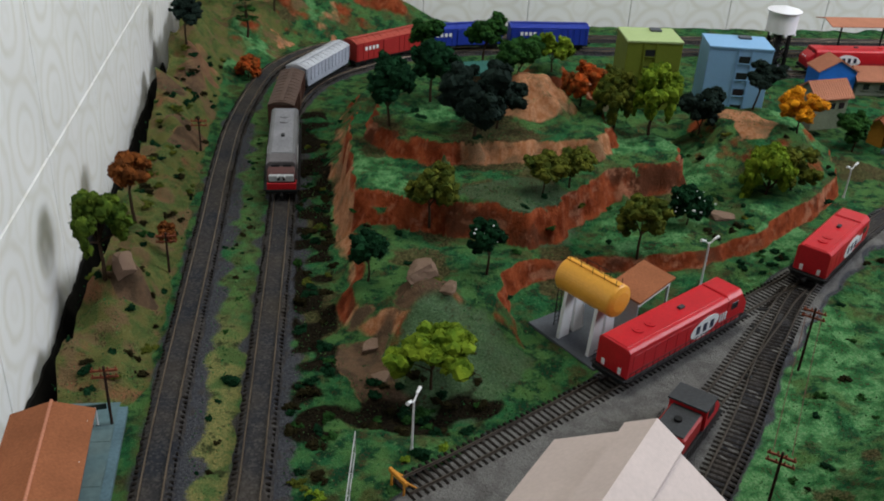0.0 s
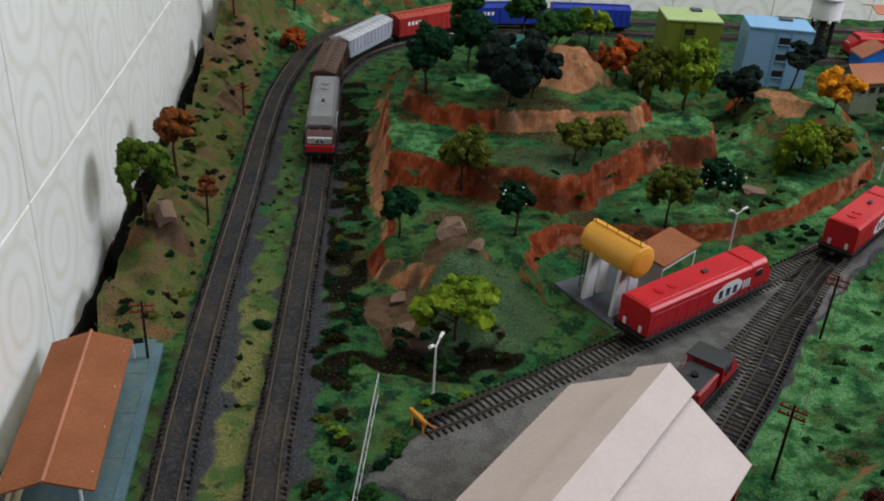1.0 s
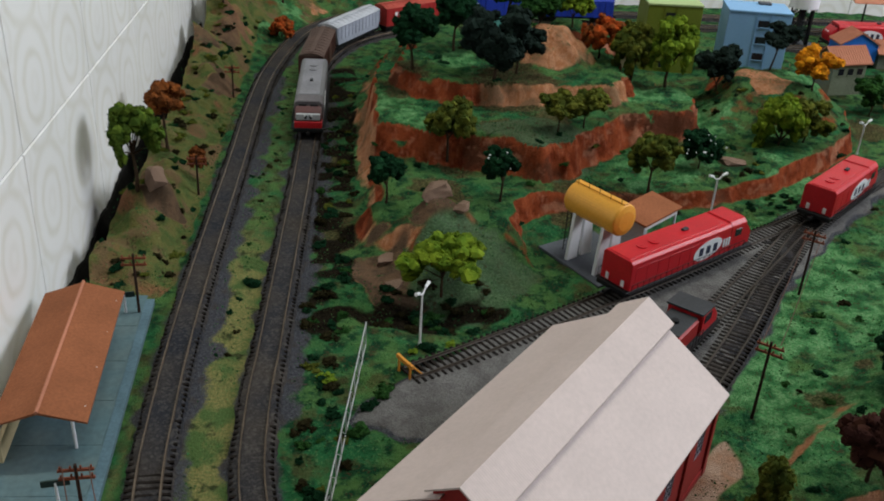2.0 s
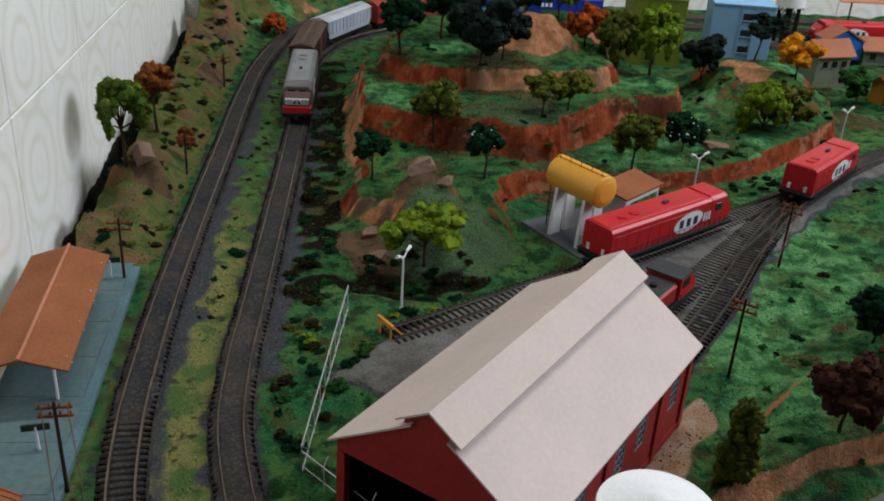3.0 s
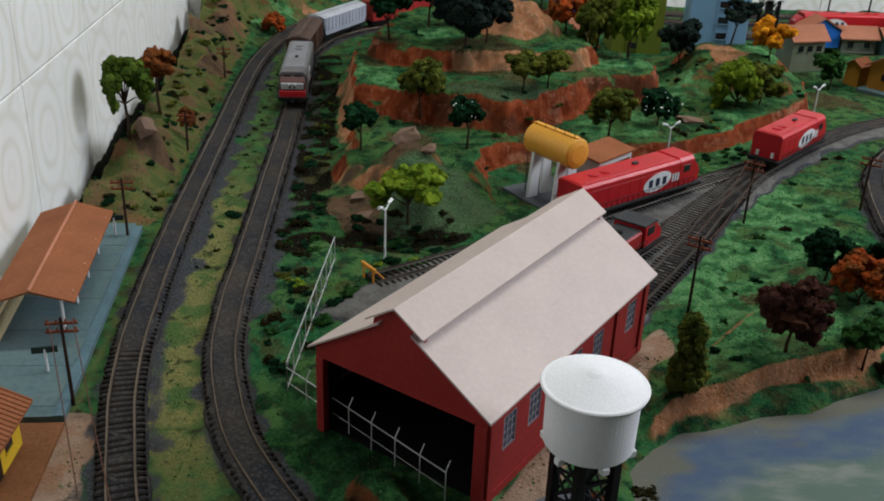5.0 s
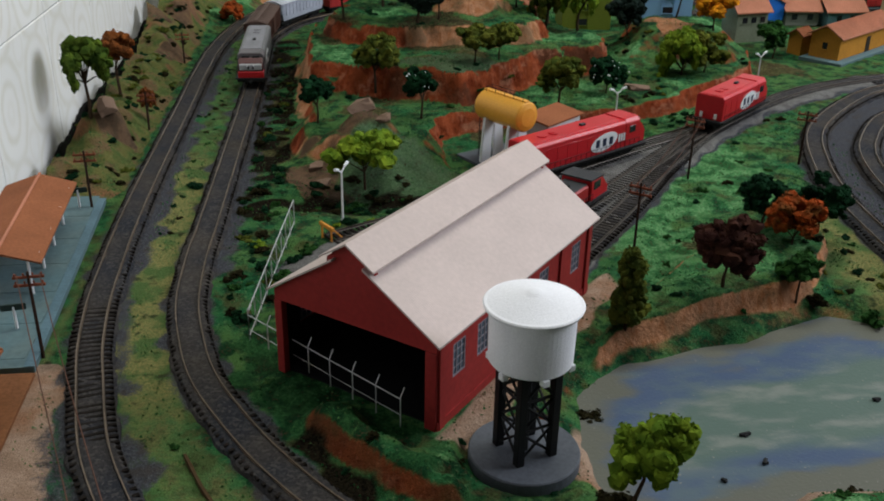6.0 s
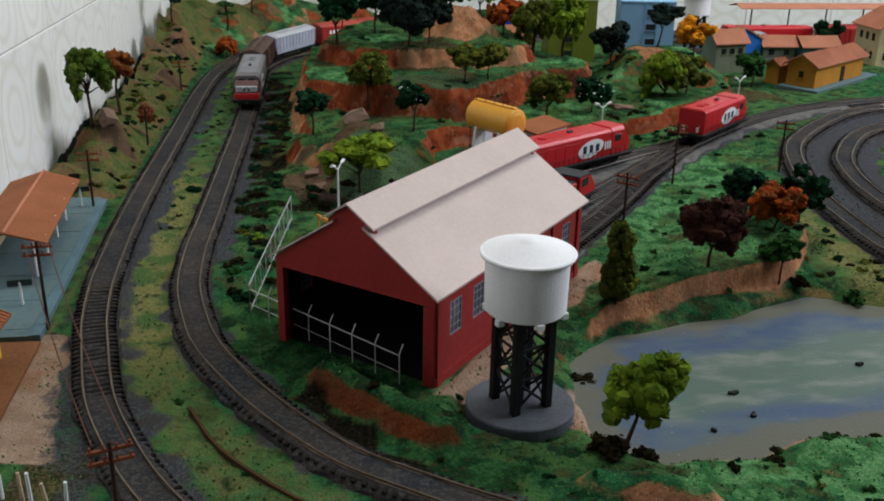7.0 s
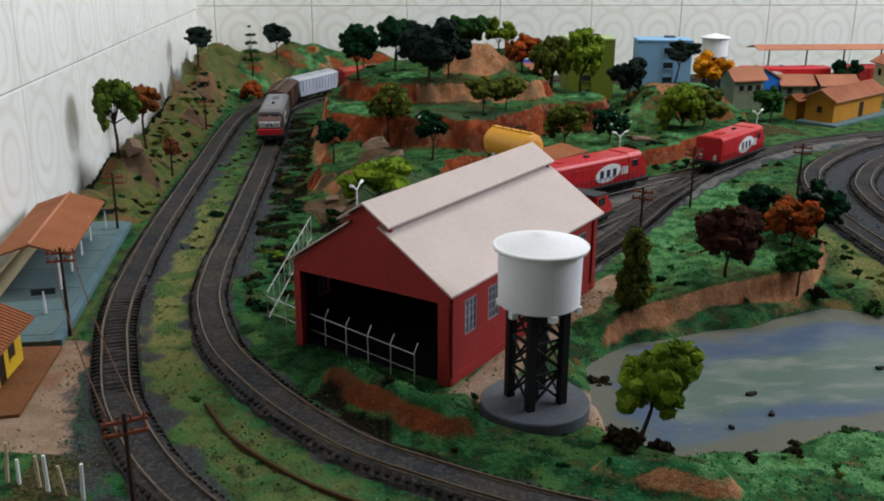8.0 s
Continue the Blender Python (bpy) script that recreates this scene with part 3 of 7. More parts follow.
def ground_material():
    m = bpy.data.materials.new("layout_ground")
    m.use_nodes = True
    nt = m.node_tree
    N, L = nt.nodes, nt.links
    bsdf = N["Principled BSDF"]
    co, geo, att = N.new("ShaderNodeTexCoord"), N.new("ShaderNodeNewGeometry"), N.new("ShaderNodeVertexColor")
    att.layer_name = "zone"
    sep, nsep = N.new("ShaderNodeSeparateColor"), N.new("ShaderNodeSeparateXYZ")
    L.new(att.outputs["Color"], sep.inputs["Color"])
    L.new(geo.outputs["Normal"], nsep.inputs["Vector"])
    cov, csep = N.new("ShaderNodeVertexColor"), N.new("ShaderNodeSeparateColor")
    cov.layer_name = "cover"
    L.new(cov.outputs["Color"], csep.inputs["Color"])

    tin, tsep = N.new("ShaderNodeVertexColor"), N.new("ShaderNodeSeparateColor")
    tin.layer_name = "tint"
    L.new(tin.outputs["Color"], tsep.inputs["Color"])

    def noise_at(scale, detail=4, rough=0.6):
        n = N.new("ShaderNodeTexNoise")
        n.inputs["Scale"].default_value, n.inputs["Detail"].default_value, n.inputs["Roughness"].default_value = scale, detail, rough
        L.new(co.outputs["Object"], n.inputs["Vector"])
        return n.outputs["Fac"]

    def ramp(value, a, b, c=0.0, d=1.0):
        r = N.new("ShaderNodeMapRange")
        r.interpolation_type = "SMOOTHSTEP"
        for key, v in (("From Min", a), ("From Max", b), ("To Min", c), ("To Max", d)):
            r.inputs[key].default_value = v
        L.new(value, r.inputs["Value"])
        return r.outputs["Result"]

    def blend(fac, a, b):
        x = N.new("ShaderNodeMix")
        x.data_type = "RGBA"
        for key, v in (("Factor", fac), ("A", a), ("B", b)):
            if isinstance(v, tuple):
                x.inputs[key].default_value = (*v, 1)
            else:
                L.new(v, x.inputs[key])
        return x.outputs["Result"]

    def maths(op, a, b):
        x = N.new("ShaderNodeMath")
        x.operation = op
        for i, v in enumerate((a, b)):
            if isinstance(v, float):
                x.inputs[i].default_value = v
            else:
                L.new(v, x.inputs[i])
        return x.outputs["Value"]

    big, mid, fine, dust = noise_at(14), noise_at(60), noise_at(420, 3), noise_at(1500, 2)
    streak = N.new("ShaderNodeTexNoise")
    streak.inputs["Scale"].default_value, streak.inputs["Detail"].default_value = 1.0, 4
    squash = N.new("ShaderNodeMapping")
    squash.inputs["Scale"].default_value = (190, 190, 45)
    L.new(co.outputs["Object"], squash.inputs["Vector"])
    L.new(squash.outputs["Vector"], streak.inputs["Vector"])
    streak = streak.outputs["Fac"]
    patch = noise_at(32)
    grass = blend(ramp(big, 0.38, 0.60), (0.022, 0.115, 0.042), (0.070, 0.150, 0.044))
    grass = blend(ramp(mid, 0.44, 0.60), grass, (0.009, 0.047, 0.020))
    grass = blend(ramp(fine, 0.56, 0.70), grass, (0.10, 0.18, 0.075))
    patchy = blend(ramp(fine, 0.4, 0.6), (0.058, 0.050, 0.020), (0.085, 0.082, 0.030))
    grass = blend(maths("MULTIPLY", ramp(patch, 0.52, 0.64), 0.7), grass, patchy)
    mint = noise_at(21, 5, 0.7)
    mint_c = blend(ramp(mid, 0.42, 0.60), blend(ramp(fine, 0.4, 0.62), (0.070, 0.225, 0.075), (0.160, 0.310, 0.135)), (0.030, 0.125, 0.040))
    grass = blend(maths("MULTIPLY", ramp(maths("ADD", tsep.outputs["Red"], maths("MULTIPLY", maths("SUBTRACT", mint, 0.5), 1.6)), 0.45, 0.85), 0.9), grass, mint_c)
    shade_c = blend(ramp(mid, 0.42, 0.60), blend(ramp(fine, 0.40, 0.62), (0.014, 0.062, 0.020), (0.034, 0.110, 0.036)), (0.008, 0.034, 0.012))
    grass = blend(maths("MULTIPLY", ramp(maths("ADD", tsep.outputs["Blue"], maths("MULTIPLY", maths("SUBTRACT", mint, 0.5), 1.2)), 0.40, 0.80), 0.9), grass, shade_c)
    litter = blend(ramp(fine, 0.42, 0.58), (0.035, 0.028, 0.012), (0.115, 0.085, 0.040))
    grass = blend(maths("MULTIPLY", ramp(maths("ADD", tsep.outputs["Green"], maths("MULTIPLY", maths("SUBTRACT", mint, 0.5), 1.4)), 0.40, 0.80), 0.85), grass, litter)
    worn = blend(ramp(fine, 0.38, 0.62), (0.10, 0.15, 0.085), (0.055, 0.095, 0.045))
    grass = blend(maths("MULTIPLY", ramp(maths("ADD", cov.outputs["Alpha"], maths("SUBTRACT", mid, 0.5)), 0.35, 0.75), 0.8), grass, worn)
    bank = blend(ramp(mid, 0.38, 0.62), (0.125, 0.120, 0.040), (0.070, 0.105, 0.032))
    bank = blend(ramp(patch, 0.50, 0.62), bank, (0.15, 0.100, 0.052))
    bank = blend(ramp(big, 0.56, 0.68), bank, (0.21, 0.100, 0.052))
    bank = blend(ramp(fine, 0.60, 0.72), bank, (0.17, 0.17, 0.07))
    grass = blend(ramp(maths("ADD", csep.outputs["Green"], maths("MULTIPLY", maths("SUBTRACT", mid, 0.5), 0.6)), 0.35, 0.65), grass, bank)
    grass = blend(ramp(maths("MULTIPLY", ramp(mid, 0.52, 0.62), ramp(fine, 0.5, 0.62)), 0.2, 0.9), grass, (0.055, 0.040, 0.02))
    straw_c = blend(ramp(fine, 0.35, 0.65), (0.230, 0.205, 0.078), (0.13, 0.145, 0.050))
    straw_c = blend(ramp(patch, 0.46, 0.60), straw_c, (0.075, 0.125, 0.040))
    straw_c = blend(ramp(mid, 0.56, 0.66), straw_c, (0.040, 0.050, 0.020))
    col = blend(ramp(maths("ADD", sep.outputs["Blue"], maths("SUBTRACT", mid, 0.5)), 0.15, 0.85), grass, straw_c)
    earth = blend(ramp(mid, 0.36, 0.60), (0.15, 0.027, 0.010), (0.27, 0.060, 0.022))
    earth = blend(maths("MULTIPLY", ramp(streak, 0.52, 0.68), 0.6), earth, (0.33, 0.105, 0.055))
    earth = blend(ramp(big, 0.52, 0.66), earth, (0.10, 0.034, 0.018))
    earth = blend(maths("MULTIPLY", ramp(patch, 0.56, 0.66), 0.6), earth, (0.42, 0.19, 0.115))
    tan = blend(ramp(streak, 0.36, 0.60), (0.36, 0.145, 0.066), (0.47, 0.225, 0.122))
    tan = blend(ramp(patch, 0.48, 0.62), tan, (0.26, 0.145, 0.080))
    tan = blend(maths("MULTIPLY", ramp(streak, 0.64, 0.74), 0.5), tan, (0.12, 0.065, 0.038))
    earth = blend(ramp(maths("ADD", csep.outputs["Red"], maths("MULTIPLY", maths("SUBTRACT", mid, 0.5), 0.6)), 0.35, 0.65), earth, tan)
    earth = blend(maths("MULTIPLY", csep.outputs["Blue"], 0.8), earth, blend(ramp(mid, 0.4, 0.6), (0.085, 0.036, 0.016), (0.040, 0.032, 0.012)))
    slope = maths("ADD", nsep.outputs["Z"], maths("MULTIPLY", maths("SUBTRACT", patch, 0.5), 0.55))
    psep = N.new("ShaderNodeSeparateXYZ")
    L.new(co.outputs["Object"], psep.inputs["Vector"])
    bare = maths("MAXIMUM", maths("MULTIPLY", ramp(slope, 0.80, 0.62), ramp(csep.outputs["Green"], 0.6, 0.3)), ramp(maths("ADD", csep.outputs["Red"], maths("MULTIPLY", maths("SUBTRACT", mid, 0.5), 1.2)), 1.1, 1.6))
    bare = maths("MULTIPLY", bare, maths("SUBTRACT", 1.0, maths("MULTIPLY", ramp(cov.outputs["Alpha"], 0.3, 0.8), ramp(psep.outputs["Y"], 0.93, 0.88))))
    facing = maths("ADD", maths("MULTIPLY", nsep.outputs["X"], -0.6), maths("MULTIPLY", nsep.outputs["Y"], -0.8))
    bare = maths("MULTIPLY", bare, maths("SUBTRACT", 1.0, maths("MULTIPLY", csep.outputs["Blue"], ramp(maths("ADD", facing, maths("SUBTRACT", patch, 0.5)), 0.38, 0.12))))
    brown = maths("MULTIPLY", ramp(csep.outputs["Red"], 1.0, 1.5), maths("MAXIMUM", ramp(psep.outputs["Y"], 1.05, 1.0), maths("MULTIPLY", ramp(psep.outputs["X"], -0.06, -0.20), ramp(psep.outputs["Y"], 1.72, 1.45))))
    earth = blend(brown, earth, blend(ramp(mid, 0.4, 0.6), (0.140, 0.084, 0.052), (0.085, 0.056, 0.036)))
    col = blend(bare, col, earth)
    path = blend(ramp(mid, 0.4, 0.6), (0.31, 0.205, 0.145), (0.38, 0.26, 0.19))
    path = blend(ramp(big, 0.50, 0.66), path, (0.30, 0.150, 0.085))
    col = blend(ramp(maths("ADD", sep.outputs["Green"], maths("MULTIPLY", maths("SUBTRACT", mid, 0.5), 0.3)), 0.30, 0.62), col, path)
    gravel = blend(ramp(fine, 0.40, 0.62), (0.040, 0.042, 0.052), (0.078, 0.078, 0.088))
    gravel = blend(ramp(mid, 0.50, 0.68), gravel, (0.058, 0.051, 0.048))
    gravel = blend(ramp(sep.outputs["Red"], 1.1, 1.7), gravel, blend(ramp(mid, 0.40, 0.62), (0.165, 0.157, 0.152), (0.115, 0.108, 0.104)))
    gravel = blend(ramp(dust, 0.62, 0.72), gravel, (0.16, 0.155, 0.155))
    col = blend(ramp(maths("ADD", sep.outputs["Red"], maths("ADD", maths("MULTIPLY", maths("SUBTRACT", fine, 0.5), 0.8), maths("MULTIPLY", maths("SUBTRACT", mid, 0.5), 0.7))), 0.26, 0.78), col, gravel)
    col = blend(ramp(maths("ADD", att.outputs["Alpha"], maths("MULTIPLY", maths("SUBTRACT", mid, 0.5), 0.9)), 0.35, 0.75), col, blend(ramp(fine, 0.4, 0.6), (0.005, 0.004, 0.0025), (0.018, 0.014, 0.008)))
    hsv = N.new("ShaderNodeHueSaturation")
    L.new(ramp(dust, 0.3, 0.7, 0.66, 1.24), hsv.inputs["Value"])
    L.new(col, hsv.inputs["Color"])
    L.new(hsv.outputs["Color"], bsdf.inputs["Base Color"])
    bsdf.inputs["Roughness"].default_value = 0.95
    bsdf.inputs["Specular IOR Level"].default_value = 0.04
    b = N.new("ShaderNodeBump")
    b.inputs["Strength"].default_value, b.inputs["Distance"].default_value = 0.9, 0.0022
    L.new(maths("ADD", fine, maths("MULTIPLY", dust, 0.5)), b.inputs["Height"])
    L.new(b.outputs["Normal"], bsdf.inputs["Normal"])
    return m


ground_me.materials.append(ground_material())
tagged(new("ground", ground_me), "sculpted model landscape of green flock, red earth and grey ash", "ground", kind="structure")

# ragged black strip painting in the dark gap between landscape and tiled wall
ry = np.arange(0.79, 1.62, 0.004)
gap_shade_top = -0.004 + 0.012 * step(0.90, 1.05, ry) + 0.010 * step(1.30, 1.45, ry) + 0.004 * waves(ry * 0 + 0.3, ry, 60, 51) + 0.002 * waves(ry * 0, ry, 210, 52)
gap_shade_v, gap_shade_f = [], []
for k in range(len(ry)):
    gap_shade_v += [(-0.2572, ry[k], -0.03), (-0.2572, ry[k], gap_shade_top[k]), (-0.2550, ry[k], gap_shade_top[k] - 0.001), (-0.2460, ry[k], -0.03)]
for k in range(len(ry) - 1):
    for q in range(4):
        gap_shade_f.append((4 * k + q, 4 * k + 4 + q, 4 * k + 4 + (q + 1) % 4, 4 * k + (q + 1) % 4))
gap_shade_f += [(3, 2, 1, 0), tuple(4 * (len(ry) - 1) + q for q in range(4))]
tagged(part("wall_gap_shade", mesh_from("wall_gap_shade", gap_shade_v, gap_shade_f), mat("gap_shade_black", (0.012, 0.011, 0.010), 0.9, vary=0.4)), "ragged black strip standing in for the dark gap at the tiles", "rim", kind="structure")

# baseboard under the landscape
bm = bmesh.new()
box(bm, X0 + 0.012, X1, Y0, Y1, -0.075, -0.026)
tagged(part("layout_base", bm, mat("base_board", (0.035, 0.028, 0.022), 0.8)), "dark plywood base under the model landscape", "base", kind="structure")
bm = bmesh.new()
for px in (-0.10, 1.50):
    for py in (0.2, 1.78):
        box(bm, px - 0.03, px + 0.03, py - 0.03, py + 0.03, -0.85, -0.075)
tagged(part("trestle", bm, mat("trestle_wood", (0.20, 0.12, 0.06), 0.7)), "plain wooden legs under the layout table", "table legs", kind="structure")


# ---- the room ----
def tile_material():
    """Glazed wall tile with a faint printed ring pattern."""
    m = bpy.data.materials.new("printed_wall_tile")
    m.use_nodes = True
    nt = m.node_tree
    N, L = nt.nodes, nt.links
    bsdf = N["Principled BSDF"]
    co = N.new("ShaderNodeTexCoord")
    sep = N.new("ShaderNodeSeparateXYZ")
    L.new(co.outputs["Object"], sep.inputs["Vector"])

    def maths(op, a, b=0.0):
        x = N.new("ShaderNodeMath")
        x.operation = op
        for i, v in enumerate((a, b)):
            if isinstance(v, (float, int)):
                x.inputs[i].default_value = v
            else:
                L.new(v, x.inputs[i])
        return x.outputs["Value"]

    def band(d, centre, half):
        r = N.new("ShaderNodeMapRange")
        r.interpolation_type = "SMOOTHSTEP"
        for key, v in (("From Min", 0.0), ("From Max", half), ("To Min", 1.0), ("To Max", 0.0)):
            r.inputs[key].default_value = v
        L.new(maths("ABSOLUTE", maths("SUBTRACT", d, centre)), r.inputs["Value"])
        return r.outputs["Result"]

    u = maths("ADD", sep.outputs["X"], sep.outputs["Y"])
    v = sep.outputs["Z"]
    wob = N.new("ShaderNodeTexNoise")
    wob.inputs["Scale"].default_value, wob.inputs["Detail"].default_value = 45, 3
    L.new(co.outputs["Object"], wob.inputs["Vector"])
    jitter = maths("MULTIPLY", maths("SUBTRACT", wob.outputs["Fac"], 0.5), 0.012)

    def rings(du, dv):
        a = maths("SUBTRACT", maths("MODULO", maths("ADD", maths("ADD", u, 10.0 + du), jitter), 0.1), 0.05)
        b = maths("MULTIPLY", maths("SUBTRACT", maths("MODULO", maths("ADD", v, 10.0 + dv), 0.1), 0.05), 0.85)
        return maths("SQRT", maths("ADD", maths("MULTIPLY", a, a), maths("MULTIPLY", b, b)))

    d1, d2 = rings(0.0, 0.012), rings(0.05, 0.062)
    print_a = maths("MAXIMUM", band(d1, 0.023, 0.0060), maths("MULTIPLY", band(d1, 0.008, 0.006), 0.35))
    print_b = band(d1, 0.043, 0.0075)
    print_c = maths("MULTIPLY", band(d2, 0.014, 0.006), 0.5)
    fac = maths("MAXIMUM", maths("MAXIMUM", print_a, print_b), print_c)
    fac = maths("MULTIPLY", fac, maths("ADD", 0.35, maths("MULTIPLY", wob.outputs["Fac"], 0.9)))
    mix = N.new("ShaderNodeMix")
    mix.data_type = "RGBA"
    mix.inputs["A"].default_value = (0.90, 0.885, 0.865, 1)
    mix.inputs["B"].default_value = (0.64, 0.595, 0.475, 1)
    L.new(maths("MULTIPLY", fac, 0.42), mix.inputs["Factor"])
    big = N.new("ShaderNodeTexNoise")
    big.inputs["Scale"].default_value = 7
    L.new(co.outputs["Object"], big.inputs["Vector"])
    hsv = N.new("ShaderNodeHueSaturation")
    L.new(maths("ADD", 0.93, maths("MULTIPLY", big.outputs["Fac"], 0.16)), hsv.inputs["Value"])
    L.new(mix.outputs["Result"], hsv.inputs["Color"])
    L.new(hsv.outputs["Color"], bsdf.inputs["Base Color"])
    bsdf.inputs["Roughness"].default_value = 0.32
    return m


TILEWALL = tile_material()
GROUT = mat("tile_grout", (0.50, 0.49, 0.48), 0.9, vary=0.15)
# dark grey on the unseen walls holds bounced light down
PLASTER = mat("grey_plaster", (0.12, 0.12, 0.12), 0.9, vary=0.06)
CEILING = mat("white_ceiling_paint", (0.72, 0.71, 0.68), 0.9, vary=0.04)
WX, WY, ZF, ZC, RX, RY = -0.258, 1.915, -0.85, 2.20, 2.5, -3.0


def wall(name, x0, x1, y0, y1, z0, z1, material, label):
    bm = bmesh.new()
    box(bm, x0, x1, y0, y1, z0, z1)
    return tagged(part(name, bm, material), label, "wall", kind="structure")


wall_west = wall("wall_west", WX - 0.15, WX - 0.0015, -0.3, WY + 0.15, ZF, 0.55, GROUT, "room wall clad in pale printed ceramic tiles")
# unseen upper and rear stretches, added dark to cut the bounce
wall("wall_west_unseen_upper", WX - 0.15, WX - 0.0015, -0.3, WY + 0.15, 0.55, ZC, PLASTER, "unseen dark grey wall above the tiles, cutting bounced light")
wall("wall_west_unseen_rear", WX - 0.15, WX - 0.004, RY - 0.15, -0.3, ZF, ZC, PLASTER, "unseen dark grey stretch of room wall, cutting bounced light")


def wall_with_window(name, along, a0, a1, b0, b1, w0, w1, z0, z1, label):
    """A plastered wall with one window opening through it."""
    holder = thing(name, label, "wall", kind="structure")
    for lo, hi, za, zb in ((a0, w0, ZF, ZC), (w1, a1, ZF, ZC), (w0, w1, ZF, z0), (w0, w1, z1, ZC)):
        bm = bmesh.new()
        box(bm, *((b0, b1, lo, hi) if along == "y" else (lo, hi, b0, b1)), za, zb)
        part("wall_panel", bm, PLASTER, holder)
    return holder


wall_north = wall("wall_north", WX, RX + 0.15, WY + 0.0015, WY + 0.15, ZF, 0.55, GROUT, "room wall clad in pale printed ceramic tiles behind the layout")
# unseen dark stretch above the tiles, added to limit fill light
wall("wall_north_unseen_upper", WX, RX + 0.15, WY + 0.0015, WY + 0.15, 0.55, ZC, PLASTER, "unseen dark grey wall above the tiles, cutting bounced light")
wall_with_window("wall_east", "y", RY, WY, RX, RX + 0.15, 0.10, 1.60, 0.80, 2.00, "grey plastered room wall with a wide window opening")
wall("wall_south", WX, RX, RY - 0.15, RY, ZF, ZC, PLASTER, "plain grey plastered room wall")
bm = bmesh.new()
box(bm, WX - 0.15, RX + 0.15, RY - 0.15, WY + 0.15, ZC, ZC + 0.1)
tagged(part("ceiling", bm, CEILING), "plain white room ceiling", "ceiling", kind="structure")
bm = bmesh.new()
box(bm, WX - 0.15, RX + 0.15, RY - 0.15, WY + 0.15, ZF - 0.1, ZF)
tagged(part("floor", bm, mat("floor_tile", (0.16, 0.13, 0.11), 0.5)), "plain brown room floor", "floor", kind="structure")
tube_fixture = thing("ceiling_light", "white twin-tube ceiling light over the layout", "ceiling light", pose(TUBE[0], TUBE[1], 0))
bm = bmesh.new()
prism(bm, [(-0.075, ZC - 0.045), (0.075, ZC - 0.045), (0.045, ZC), (-0.045, ZC)], -0.62, 0.62, "x")
part("housing", bm, WHITE, tube_fixture)
for s in (-1, 1):
    bm = bmesh.new()
    cyl(bm, (-0.59, s * 0.035, ZC - 0.075), (0.59, s * 0.035, ZC - 0.075), 0.013, segs=16)
    part("tube", bm, WHITE, tube_fixture)
    for x in (-0.60, 0.60):
        bm = bmesh.new()
        box(bm, x - 0.008, x + 0.008, s * 0.035 - 0.012, s * 0.035 + 0.012, ZC - 0.095, ZC - 0.045, 0.002)
        part("tube_holder", bm, WHITE, tube_fixture)
outdoor = bmesh.new()
bmesh.ops.create_grid(outdoor, x_segments=1, y_segments=1, size=60)
yard = part("yard_ground", outdoor, mat("outdoor_ground", (0.2, 0.19, 0.17), 0.9))
yard.location.z = ZF - 0.12
tagged(yard, "plain ground outside the house", "ground", kind="structure")


def tiles(parent, along, c, lo, hi, z0, z1, joint, zjoint):
    """Ceramic tiles 0.2 m square, each a thin bevelled slab on the wall."""
    size, gap = 0.2, 0.0007
    bm = bmesh.new()
    h = size / 2 - gap
    for sx, sy, d in ((-1, -1, 0), (1, -1, 0), (1, 1, 0), (-1, 1, 0)):
        bm.verts.new((sx * h, sy * h, 0))
    for sx, sy in ((-1, -1), (1, -1), (1, 1), (-1, 1)):
        bm.verts.new((sx * (h - 0.0008), sy * (h - 0.0008), 0.0015))
    bm.verts.ensure_lookup_table()
    V = bm.verts
    bm.faces.new((V[4], V[5], V[6], V[7]))
    for i in range(4):
        bm.faces.new((V[i], V[(i + 1) % 4], V[4 + (i + 1) % 4], V[4 + i]))
    me = bpy.data.meshes.new("tile")
    for v in bm.verts:
        x, y, z = v.co
        v.co = (z, x, y) if along == "y" else (-x, -z, y)
    bm.normal_update()
    bmesh.ops.recalc_face_normals(bm, faces=bm.faces)
    bm.to_mesh(me)
    bm.free()
    me.materials.append(TILEWALL)
    k = math.floor((lo - joint) / size)
    while joint + k * size < hi:
        j = math.floor((z0 - zjoint) / size)
        while zjoint + j * size < z1:
            a, z = joint + (k + 0.5) * size, zjoint + (j + 0.5) * size
            ob = new("tile", me)
            ob.parent = parent
            ob.location = (c, a, z) if along == "y" else (a, c, z)
            j += 1
        k += 1


tiles(wall_west, "y", WX - 0.0015, -0.23, 1.90, -0.26, 0.53, 0.774, 0.141)
tiles(wall_north, "x", WY + 0.0015, -0.25, 2.45, -0.2, 0.53, 0.178, 0.147)

